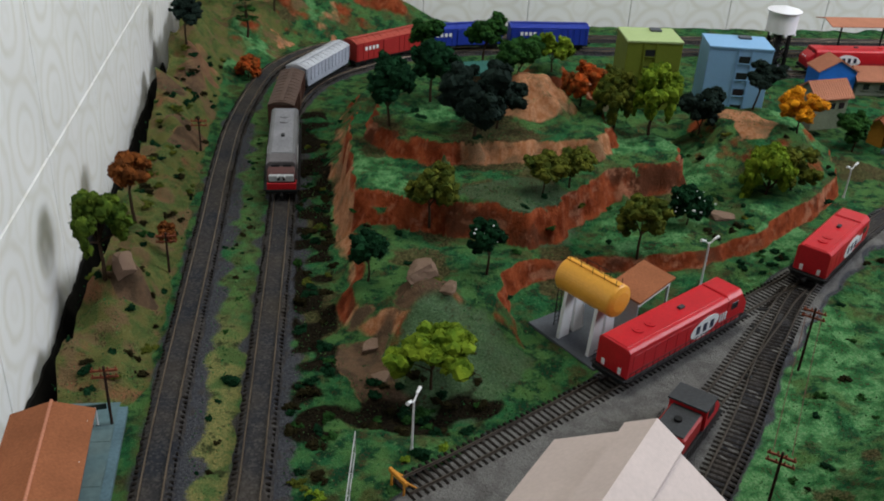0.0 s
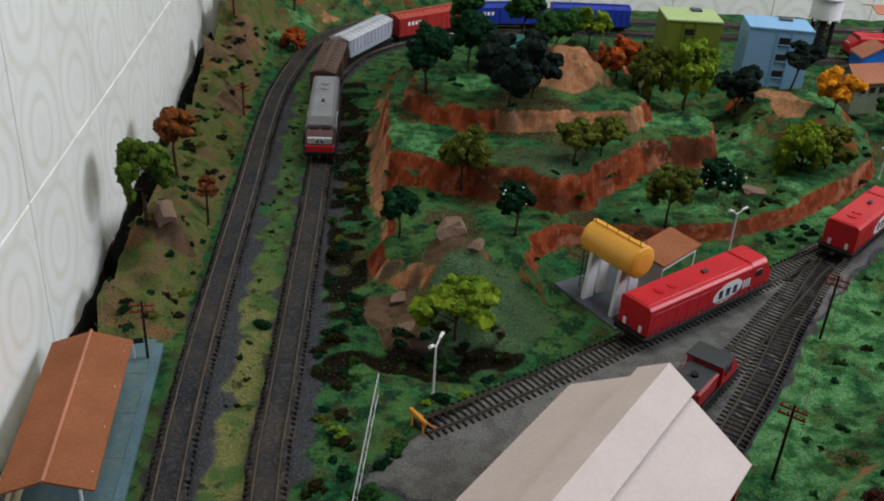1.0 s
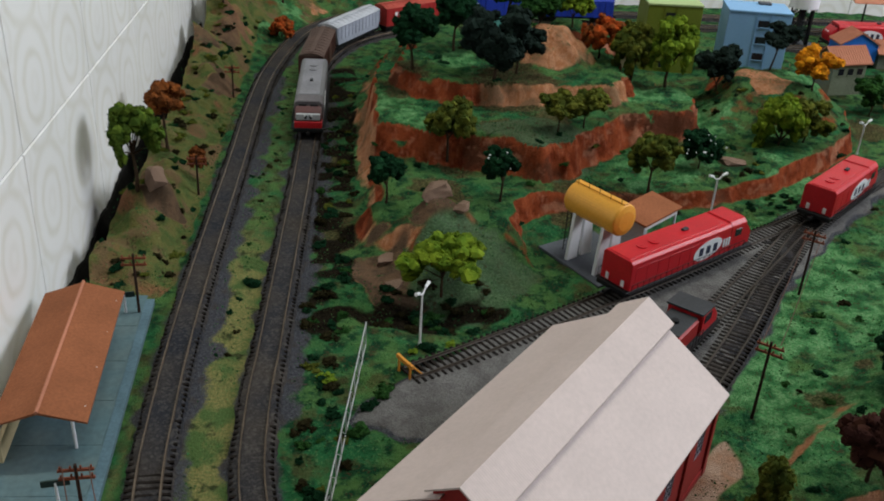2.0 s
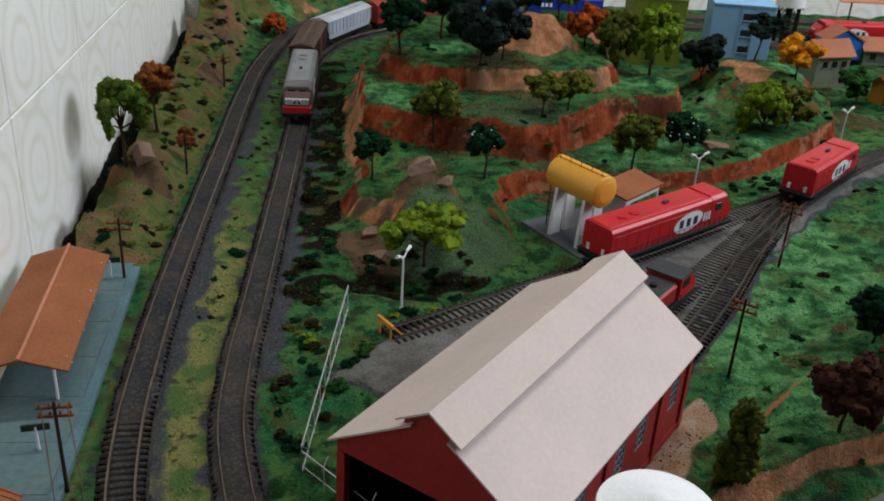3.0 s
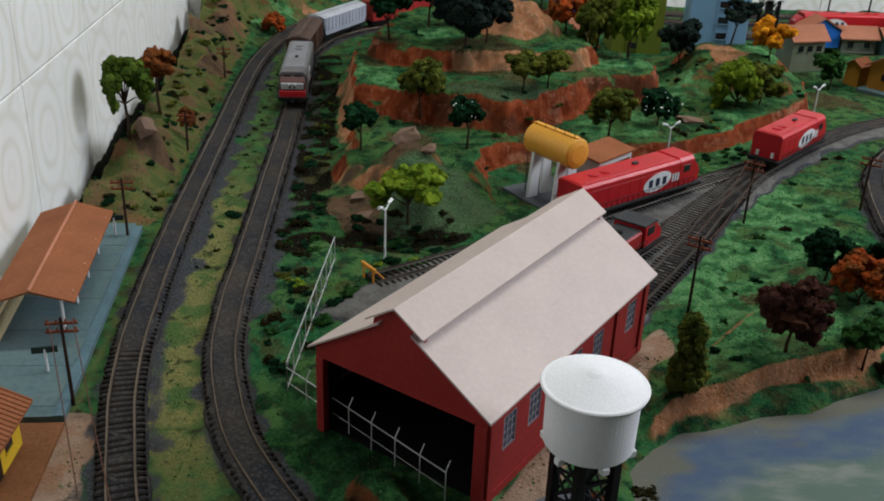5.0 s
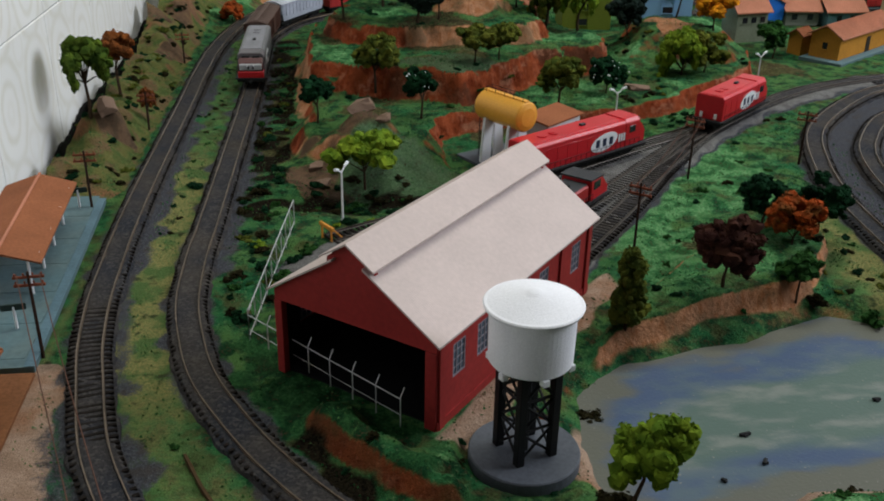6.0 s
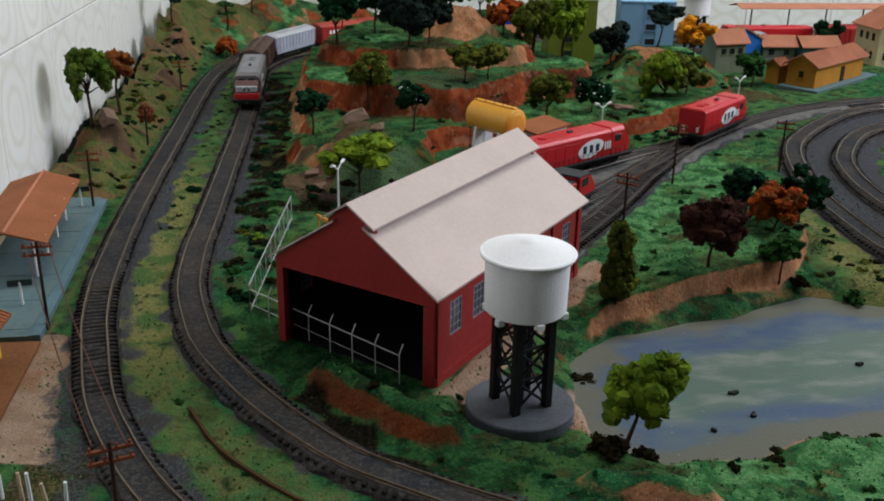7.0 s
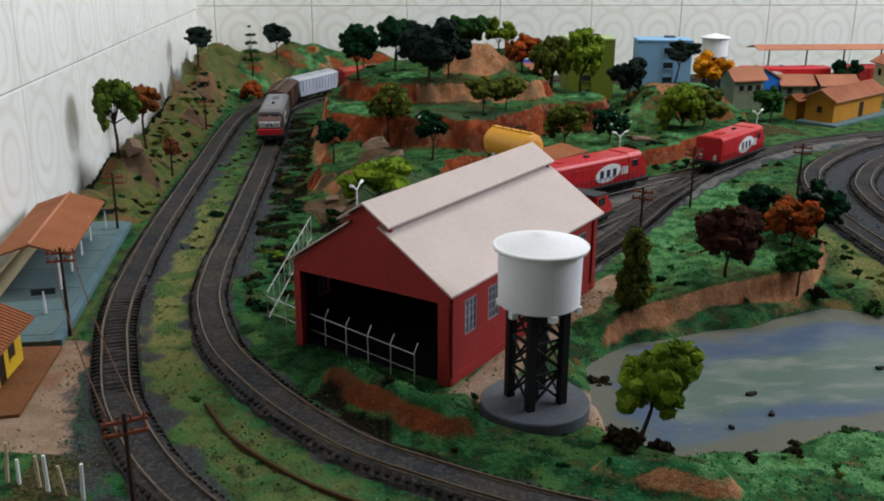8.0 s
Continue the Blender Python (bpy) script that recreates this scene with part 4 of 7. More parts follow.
# ---- pond ----
def pond_material():
    m = bpy.data.materials.new("painted_water")
    m.use_nodes = True
    N, L = m.node_tree.nodes, m.node_tree.links
    bsdf = N["Principled BSDF"]
    co, mp = N.new("ShaderNodeTexCoord"), N.new("ShaderNodeMapping")
    mp.inputs["Scale"].default_value = (1.0, 2.2, 1.0)
    mp.inputs["Rotation"].default_value = (0, 0, radians(-14))
    L.new(co.outputs["Object"], mp.inputs["Vector"])
    n1, n2, n3 = (N.new("ShaderNodeTexNoise") for _ in range(3))
    for n, sc in ((n1, 13), (n2, 30), (n3, 420)):
        n.inputs["Scale"].default_value, n.inputs["Detail"].default_value = sc, 5
        L.new((co.outputs["Object"] if n is n3 else mp.outputs["Vector"]), n.inputs["Vector"])
    att = N.new("ShaderNodeVertexColor")
    att.layer_name = "depth"

    def ramp(v, a, b):
        r = N.new("ShaderNodeMapRange")
        r.interpolation_type = "SMOOTHSTEP"
        r.inputs["From Min"].default_value, r.inputs["From Max"].default_value = a, b
        L.new(v, r.inputs["Value"])
        return r.outputs["Result"]

    def blend(f, a, b):
        x = N.new("ShaderNodeMix")
        x.data_type = "RGBA"
        L.new(f, x.inputs["Factor"])
        for key, v in (("A", a), ("B", b)):
            if isinstance(v, tuple):
                x.inputs[key].default_value = (*v, 1)
            else:
                L.new(v, x.inputs[key])
        return x.outputs["Result"]

    sep = N.new("ShaderNodeSeparateColor")
    L.new(att.outputs["Color"], sep.inputs["Color"])
    add = N.new("ShaderNodeMath")
    add.operation = "ADD"
    off = N.new("ShaderNodeMath")
    off.operation = "MULTIPLY_ADD"
    off.inputs[1].default_value, off.inputs[2].default_value = 0.9, -0.45
    L.new(n1.outputs["Fac"], off.inputs[0])
    L.new(sep.outputs["Red"], add.inputs[0])
    L.new(off.outputs["Value"], add.inputs[1])
    murk = blend(ramp(n2.outputs["Fac"], 0.46, 0.70), (0.098, 0.142, 0.122), (0.185, 0.205, 0.185))
    blue = blend(ramp(n2.outputs["Fac"], 0.40, 0.66), (0.066, 0.096, 0.165), (0.095, 0.130, 0.158))
    col = blend(ramp(add.outputs["Value"], 0.40, 0.80), blue, murk)
    col = blend(ramp(add.outputs["Value"], 0.24, 0.06), col, (0.125, 0.125, 0.102))
    col = blend(ramp(n3.outputs["Fac"], 0.66, 0.74), col, (0.25, 0.24, 0.21))
    L.new(col, bsdf.inputs["Base Color"])
    bsdf.inputs["Roughness"].default_value = 0.30
    bsdf.inputs["Specular IOR Level"].default_value = 0.35
    b = N.new("ShaderNodeBump")
    b.inputs["Strength"].default_value, b.inputs["Distance"].default_value = 0.25, 0.001
    L.new(n3.outputs["Fac"], b.inputs["Height"])
    L.new(b.outputs["Normal"], bsdf.inputs["Normal"])
    return m


wx, wy = np.meshgrid(np.arange(0.17, 0.61, 0.006), np.arange(0.30, 0.56, 0.006))
pm = bpy.data.meshes.new("pond_water")
k = np.arange(wx.size).reshape(wx.shape)
pq = np.stack([k[:-1, :-1], k[:-1, 1:], k[1:, 1:], k[1:, :-1]], -1).reshape(-1, 4)
depth = polygon_inside(wx, wy, POND)
keep = depth.ravel()[pq].min(1) > -0.012
pm.from_pydata(np.stack([wx, wy, np.full_like(wx, -0.0122)], -1).reshape(-1, 3).tolist(), [], pq[keep].tolist())
ca = pm.color_attributes.new("depth", "FLOAT_COLOR", "POINT")
dd = step(0.0, 0.085, depth).ravel()
ca.data.foreach_set("color", np.stack([dd, dd, dd, np.ones_like(dd)], -1).ravel())
pm.materials.append(pond_material())
tagged(new("pond_water", pm), "murky blue-grey painted pond with tan streaks", "water", kind="structure")


# ---- railway track ----
def sweep(line, section, z=0.0):
    """Verts and quads of a cross-section (offset, height) carried along a line."""
    verts, faces, n = [], [], len(section)
    for i, p in enumerate(line):
        t = (line[min(i + 1, len(line) - 1)] - line[max(i - 1, 0)]).normalized()
        side = Vector((t.y, -t.x, 0))
        for o, h in section:
            v = p + side * o
            verts.append((v.x, v.y, z + h))
    for i in range(len(line) - 1):
        for j in range(n):
            a, b = i * n + j, i * n + (j + 1) % n
            faces.append((a, a + n, b + n, b))
    faces.append(tuple(range(n - 1, -1, -1)))
    faces.append(tuple(range((len(line) - 1) * n, len(line) * n)))
    return verts, faces


sl = bmesh.new()
box(sl, -0.0013, 0.0013, -0.0148, 0.0148, 0.0, 0.0021, 0.0003)
SLEEPER_ME = bpy.data.meshes.new("sleeper")
sl.to_mesh(SLEEPER_ME)
sl.free()
SLEEPER_ME.materials.append(SLEEPER)
RAIL_SECTION = [(-0.0008, 0.0), (0.0008, 0.0), (0.0003, 0.0008), (0.00043, 0.0014), (0.00043, 0.0024), (-0.00043, 0.0024), (-0.00043, 0.0014), (-0.0003, 0.0008)]
BED = 0.0034
RAIL_TOP = BED + 0.0014 + 0.0024


def track(pts, label, near, bed=True, bare=lambda x, y: False, steel=RAIL):
    """One track: ballast bed, two rails, and its sleepers."""
    holder = thing("railway_track", label, "track", group="tracks of the layout")
    line = smooth_line(pts, 0.0062)
    bedline = smooth_line(pts, 0.009)
    if bed:
        r = random.Random(len(pts))
        sec = [(-0.0180, -0.003), (0.0180, -0.003), (0.0150, 0.0022), (0.0122, BED + 0.0014), (0.0070, BED + 0.0021), (-0.0070, BED + 0.0021), (-0.0122, BED + 0.0014), (-0.0150, 0.0022)]
        v, f = sweep(bedline, sec)
        v = [(a + r.uniform(-0.0016, 0.0016), b + r.uniform(-0.0016, 0.0016), c + r.uniform(-0.0004, 0.0004) - (0.0010 if c > BED and bare(a, b) else 0)) for a, b, c in v]
        part("ballast_bed", mesh_from("ballast_bed", v, f), BALLAST, holder)
    for s in (-1, 1):
        v, f = sweep(bedline, [(s * 0.00835 + o, h) for o, h in RAIL_SECTION], BED + 0.0014)
        part("rail", mesh_from("rail", v, f), steel, holder, "rust-brown rail")
    rest_v, rest_f, count = [], [], 0
    base = [v.co.copy() for v in SLEEPER_ME.vertices]
    polys = [tuple(p.vertices) for p in SLEEPER_ME.polygons]
    for i in range(len(line) - 1):
        t = (line[i + 1] - line[i]).normalized()
        m = Matrix.Translation((line[i].x, line[i].y, BED - 0.0007)) @ Matrix.Rotation(math.atan2(t.y, t.x) + rnd(-0.03, 0.03), 4, "Z")
        if near(line[i].x, line[i].y) and count < 290:
            ob = new("sleeper", SLEEPER_ME)
            ob.parent = holder
            ob.matrix_basis = m
            count += 1
        else:
            o = len(rest_v)
            rest_v += [m @ c for c in base]
            rest_f += [tuple(o + k for k in p) for p in polys]
    if rest_v:
        tagged(part("sleeper_strip", mesh_from("sleeper_strip", rest_v, rest_f), SLEEPER, holder), kind="stuff")
    return holder


# ---- engine shed ----
def wall_strip(bm, x0, x1, y0, y1, z0, z1, holes):
    """A wall along y with openings (ya, yb, za, zb) through it."""
    ys = sorted({y0, y1, *[h[0] for h in holes], *[h[1] for h in holes]})
    for a, b in zip(ys[:-1], ys[1:]):
        cuts = [(h[2], h[3]) for h in holes if h[0] <= a + 1e-6 and h[1] >= b - 1e-6]
        lo = z0
        for za, zb in sorted(cuts):
            if za > lo:
                box(bm, x0, x1, a, b, lo, za)
            lo = zb
        if lo < z1:
            box(bm, x0, x1, a, b, lo, z1)
    return bm


def shed_window(parent, x, y, z0, w, h, side):
    fr = bmesh.new()
    t = 0.0011
    for a, b, c, d in ((y - w / 2, y + w / 2, z0, z0 + t), (y - w / 2, y + w / 2, z0 + h - t, z0 + h), (y - w / 2, y - w / 2 + t, z0 + t, z0 + h - t), (y + w / 2 - t, y + w / 2, z0 + t, z0 + h - t)):
        box(fr, x - 0.001, x + 0.001, a, b, c, d)
    for k in (1, 2):
        box(fr, x - 0.0008, x + 0.0008, y - w / 2 + w * k / 3 - 0.0004, y - w / 2 + w * k / 3 + 0.0004, z0 + t, z0 + h - t)
    for k in (1, 2, 3):
        box(fr, x - 0.0007, x + 0.0007, y - w / 2 + t, y + w / 2 - t, z0 + h * k / 4 - 0.0004, z0 + h * k / 4 + 0.0004)
    frame_ob = part("window_frame", fr, mat("dull_pink_grey", (0.27, 0.23, 0.26), 0.6), parent, "dull grey multi-pane window frame")
    pane = bmesh.new()
    box(pane, x - 0.0003, x + 0.0003, y - w / 2 + t, y + w / 2 - t, z0 + t, z0 + h - t)
    part("pane", pane, mat("window_pane", (0.10, 0.12, 0.16), 0.12, vary=0.3, bump=0.0), frame_ob)


def engine_shed(m):
    sh = thing("engine_shed", "long red engine shed with pale grey gabled roof and ridge vent", "shed", m)
    HW, LEN, EZ, RZ = 0.063, 0.224, 0.0650, 0.1085
    sy = [0.026, 0.056, 0.110, 0.142, 0.196]
    holes = [(y - 0.0075, y + 0.0075, 0.029, 0.053) for y in sy]
    for s in (-1, 1):
        bm = bmesh.new()
        wall_strip(bm, *((HW - 0.003, HW) if s > 0 else (-HW, -HW + 0.003)), 0.003, LEN - 0.003, 0.0, EZ - 0.0026, holes)
        bmesh.ops.remove_doubles(bm, verts=bm.verts, dist=1e-6)
        side = part("side_wall", bm, BRICK, sh)
        for y in (0.0045, 0.0885, 0.170, LEN - 0.006):
            bm = bmesh.new()
            box(bm, *((HW, HW + 0.0016) if s > 0 else (-HW - 0.0016, -HW)), y - 0.003, y + 0.003, 0, EZ - 0.003)
            part("pilaster", bm, BRICK, side)
        bm = bmesh.new()
        box(bm, *((HW, HW + 0.001) if s > 0 else (-HW - 0.001, -HW)), 0.0, LEN, 0, 0.006)
        part("plinth", bm, BRICK, side)
        for y in sy:
            shed_window(sh, s * (HW - 0.0012), y, 0.029, 0.015, 0.024, s)

    def roofline(x):
        return EZ + (RZ - 0.004 - EZ) * (1 - abs(x) / HW)
    for y0, y1, opening in ((0.0, 0.003, 0.0555), (LEN - 0.003, LEN, 0.052)):
        bm = bmesh.new()
        # gable above the opening, with the raised vent end
        out = [(-HW, opening), (HW, opening), (HW, EZ - 0.002), (0.0185, roofline(0.0185)), (0.0180, roofline(0.018) + 0.0055), (0.0, RZ + 0.0032), (-0.0180, roofline(0.018) + 0.0055), (-0.0185, roofline(0.0185)), (-HW, EZ - 0.002)]
        prism(bm, out, y0, y1, "y")
        part("gable", bm, BRICK, sh)
        for xa, xb in ((-HW, -HW + 0.006), (HW - 0.008, HW)):
            bm = bmesh.new()
            box(bm, xa, xb, y0 - 0.0012 if y0 == 0 else y0, y1 + 0.0012, 0, opening, 0.0003)
            part("door_post", bm, BRICK, sh)
    # roof sheets, with a seam, and the ridge vent above them
    for s in (-1, 1):
        bm = bmesh.new()
        x_in, x_out = 0.0115, HW + 0.0040
        zi, zo = roofline(x_in) + 0.0022, EZ - 0.0018
        vs = []
        for y in (-0.004, LEN + 0.004):
            for x, z in ((x_in, zi), (x_out, zo), (x_out, zo - 0.0014), (x_in, zi - 0.0014)):
                vs.append(bm.verts.new((s * x, y, z)))
        for i in range(4):
            j = (i + 1) % 4
            bm.faces.new((vs[i], vs[j], vs[j + 4], vs[i + 4]))
        bm.faces.new(vs[3::-1])
        bm.faces.new(vs[4:])
        bmesh.ops.recalc_face_normals(bm, faces=bm.faces)
        part("roof", bm, CREAMROOF, sh, "pale grey roof sheet")
        bm = bmesh.new()
        vs = []
        for y in (-0.005, LEN + 0.005):
            for x, z in ((0.0, RZ + 0.0048), (0.0205, RZ - 0.0085), (0.0205, RZ - 0.0098), (0.0, RZ + 0.0034)):
                vs.append(bm.verts.new((s * x, y, z)))
        for i in range(4):
            j = (i + 1) % 4
            bm.faces.new((vs[i], vs[j], vs[j + 4], vs[i + 4]))
        bm.faces.new(vs[3::-1])
        bm.faces.new(vs[4:])
        bmesh.ops.recalc_face_normals(bm, faces=bm.faces)
        part("vent_roof", bm, CREAMROOF, sh, "raised ridge vent roof")
        # black strip stands in for the dark gap under the vent roof
        bm = bmesh.new()
        box(bm, *sorted((s * 0.0145, s * 0.0155)), 0.002, LEN - 0.002, roofline(0.015), RZ - 0.006)
        part("vent_side", bm, BLACK, sh)
    # black floor, linings and added rear panels paint in the shade inside the shed
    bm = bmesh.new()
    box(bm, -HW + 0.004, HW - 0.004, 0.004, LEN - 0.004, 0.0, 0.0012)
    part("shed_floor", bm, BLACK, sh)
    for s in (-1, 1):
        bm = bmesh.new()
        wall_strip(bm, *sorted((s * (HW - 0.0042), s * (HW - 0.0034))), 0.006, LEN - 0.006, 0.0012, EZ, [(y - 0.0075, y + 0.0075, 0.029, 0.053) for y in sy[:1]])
        part("lining", bm, BLACK, sh, "black inner lining painted in for inner shade")
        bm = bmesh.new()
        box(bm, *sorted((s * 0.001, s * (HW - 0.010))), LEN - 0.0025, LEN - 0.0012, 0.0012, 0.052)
        part("rear_shade_panel", bm, BLACK, sh, "added black rear panel painted in for inner shade")
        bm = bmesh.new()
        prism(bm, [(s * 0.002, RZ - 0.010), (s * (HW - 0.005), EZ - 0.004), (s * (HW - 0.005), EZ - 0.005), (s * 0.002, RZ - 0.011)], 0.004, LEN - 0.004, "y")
        part("roof_lining", bm, BLACK, sh, "black roof underside painted in for inner shade")
    for y in (0.06, 0.115, 0.17):
        bm = bmesh.new()
        box(bm, -HW + 0.004, HW - 0.004, y - 0.0015, y + 0.0015, EZ - 0.004, EZ)
        part("roof_beam", bm, BRICK, sh)
    return sh


# ---- water tower ----
def water_tower(m):
    tw = thing("water_tower", "white round water tank on black lattice legs and base disc", "water tower", m, "water towers")
    bm = bmesh.new()
    lathe(bm, [(0.0338, -0.005), (0.0338, 0.0034), (0.0330, 0.0042), (0.0, 0.0042)], 48)
    part("base_disc", bm, SLATE, tw, "dark slate-grey round base")
    bm = bmesh.new()
    lathe(bm, [(0.0, 0.0680), (0.0238, 0.0680), (0.0245, 0.0690), (0.0250, 0.1010), (0.0280, 0.1022), (0.0287, 0.1040), (0.0280, 0.1048), (0.0262, 0.1050), (0.014, 0.1085), (0.006, 0.1106), (0.0030, 0.1116), (0.0, 0.1119)], 56)
    part("tank", bm, DUSTY, tw, "dusty white plastic tank with a shallow conical lid", smooth=False)
    for a in range(6):
        an = TAU * a / 6 + 0.3
        bm = bmesh.new()
        c = Vector((math.cos(an), math.sin(an), 0)) * 0.0232
        box(bm, c.x - 0.0022, c.x + 0.0022, c.y - 0.0022, c.y + 0.0022, 0.0640, 0.0682, 0.0004)
        part("bracket", bm, WHITE, tw)
    P = [(-1, -1), (1, -1), (1, 1), (-1, 1)]
    lo = 0.0115
    for sx, sy in P:
        bm = bmesh.new()
        box(bm, sx * lo - 0.0026, sx * lo + 0.0026, sy * lo - 0.0026, sy * lo + 0.0026, 0.004, 0.0682, 0.0003)
        part("leg", bm, BLACK, tw)
    for i in range(4):
        (ax, ay), (bx, by) = P[i], P[(i + 1) % 4]
        for k in range(3):
            z0, z1 = 0.006 + k * 0.0203, 0.006 + (k + 1) * 0.0203
            for a, b in (((ax * lo, ay * lo, z0), (bx * lo, by * lo, z1)), ((bx * lo, by * lo, z0), (ax * lo, ay * lo, z1)), ((ax * lo, ay * lo, z1), (bx * lo, by * lo, z1))):
                bm = bmesh.new()
                cyl(bm, a, b, 0.00095, segs=6)
                part("brace", bm, BLACK, tw)
    bm = bmesh.new()
    cyl(bm, (0, 0, 0.004), (0, 0, 0.0682), 0.0022, segs=10)
    part("riser_pipe", bm, BLACK, tw)
    return tw


# ---- rolling stock: local x runs forward, z = 0 on the rail top ----
def bogie(parent, x, axles, wheelbase):
    bm = bmesh.new()
    for s in (-1, 1):
        box(bm, x - wheelbase / 2 - 0.005, x + wheelbase / 2 + 0.005, s * 0.0105 - 0.0011, s * 0.0105 + 0.0011, 0.0035, 0.0085, 0.0005)
        for k in range(axles):
            ax = x - wheelbase / 2 + wheelbase * k / (axles - 1)
            box(bm, ax - 0.002, ax + 0.002, s * 0.012 - 0.0008, s * 0.012 + 0.0008, 0.004, 0.008)
    box(bm, x - wheelbase / 4, x + wheelbase / 4, -0.0095, 0.0095, 0.0045, 0.0105)
    bg = part("bogie", bm, BLACK, parent)
    for k in range(axles):
        ax = x - wheelbase / 2 + wheelbase * k / (axles - 1)
        for s in (-1, 1):
            w = bmesh.new()
            cyl(w, (ax, s * 0.0068, 0.0058), (ax, s * 0.0086, 0.0058), 0.0058, segs=16)
            cyl(w, (ax, s * 0.0060, 0.0058), (ax, s * 0.0068, 0.0058), 0.0064, segs=16)
            part("wheel", w, DARKGREY, bg)


def coupler(parent, x, s):
    bm = bmesh.new()
    box(bm, *sorted((x, x + s * 0.006)), -0.001, 0.001, 0.0085, 0.0105)
    box(bm, *sorted((x + s * 0.005, x + s * 0.009)), -0.002, 0.002, 0.008, 0.0115, 0.0004)
    part("coupler", bm, BLACK, parent)


def oval_badge(parent, x, y, z, rx, rz, side, plate, bars):
    """A plain oval emblem with bars, standing just proud of a side panel."""
    bm = bmesh.new()
    n = 28
    tip = radians(9)
    ring = [bm.verts.new((x + rx * math.cos(TAU * i / n) * math.cos(tip) - rz * math.sin(TAU * i / n) * math.sin(tip), y, z + rx * math.cos(TAU * i / n) * math.sin(tip) + rz * math.sin(TAU * i / n) * math.cos(tip))) for i in range(n)]
    ring2 = [bm.verts.new((v.co.x, y + side * 0.0004, v.co.z)) for v in ring]
    for i in range(n):
        bm.faces.new((ring[i], ring[(i + 1) % n], ring2[(i + 1) % n], ring2[i]))
    bm.faces.new(ring2)
    bmesh.ops.recalc_face_normals(bm, faces=bm.faces)
    em = part("emblem", bm, plate, parent, "white oval emblem with dark bars")
    for k in range(bars):
        bm = bmesh.new()
        cx = x + rx * (-0.5 + k * 1.0 / max(1, bars - 1))
        box(bm, cx - rx * 0.13, cx + rx * 0.13, *sorted((y + side * 0.0004, y + side * 0.0007)), z - rz * 0.45, z + rz * 0.45)
        part("bar", bm, NAVY, em)


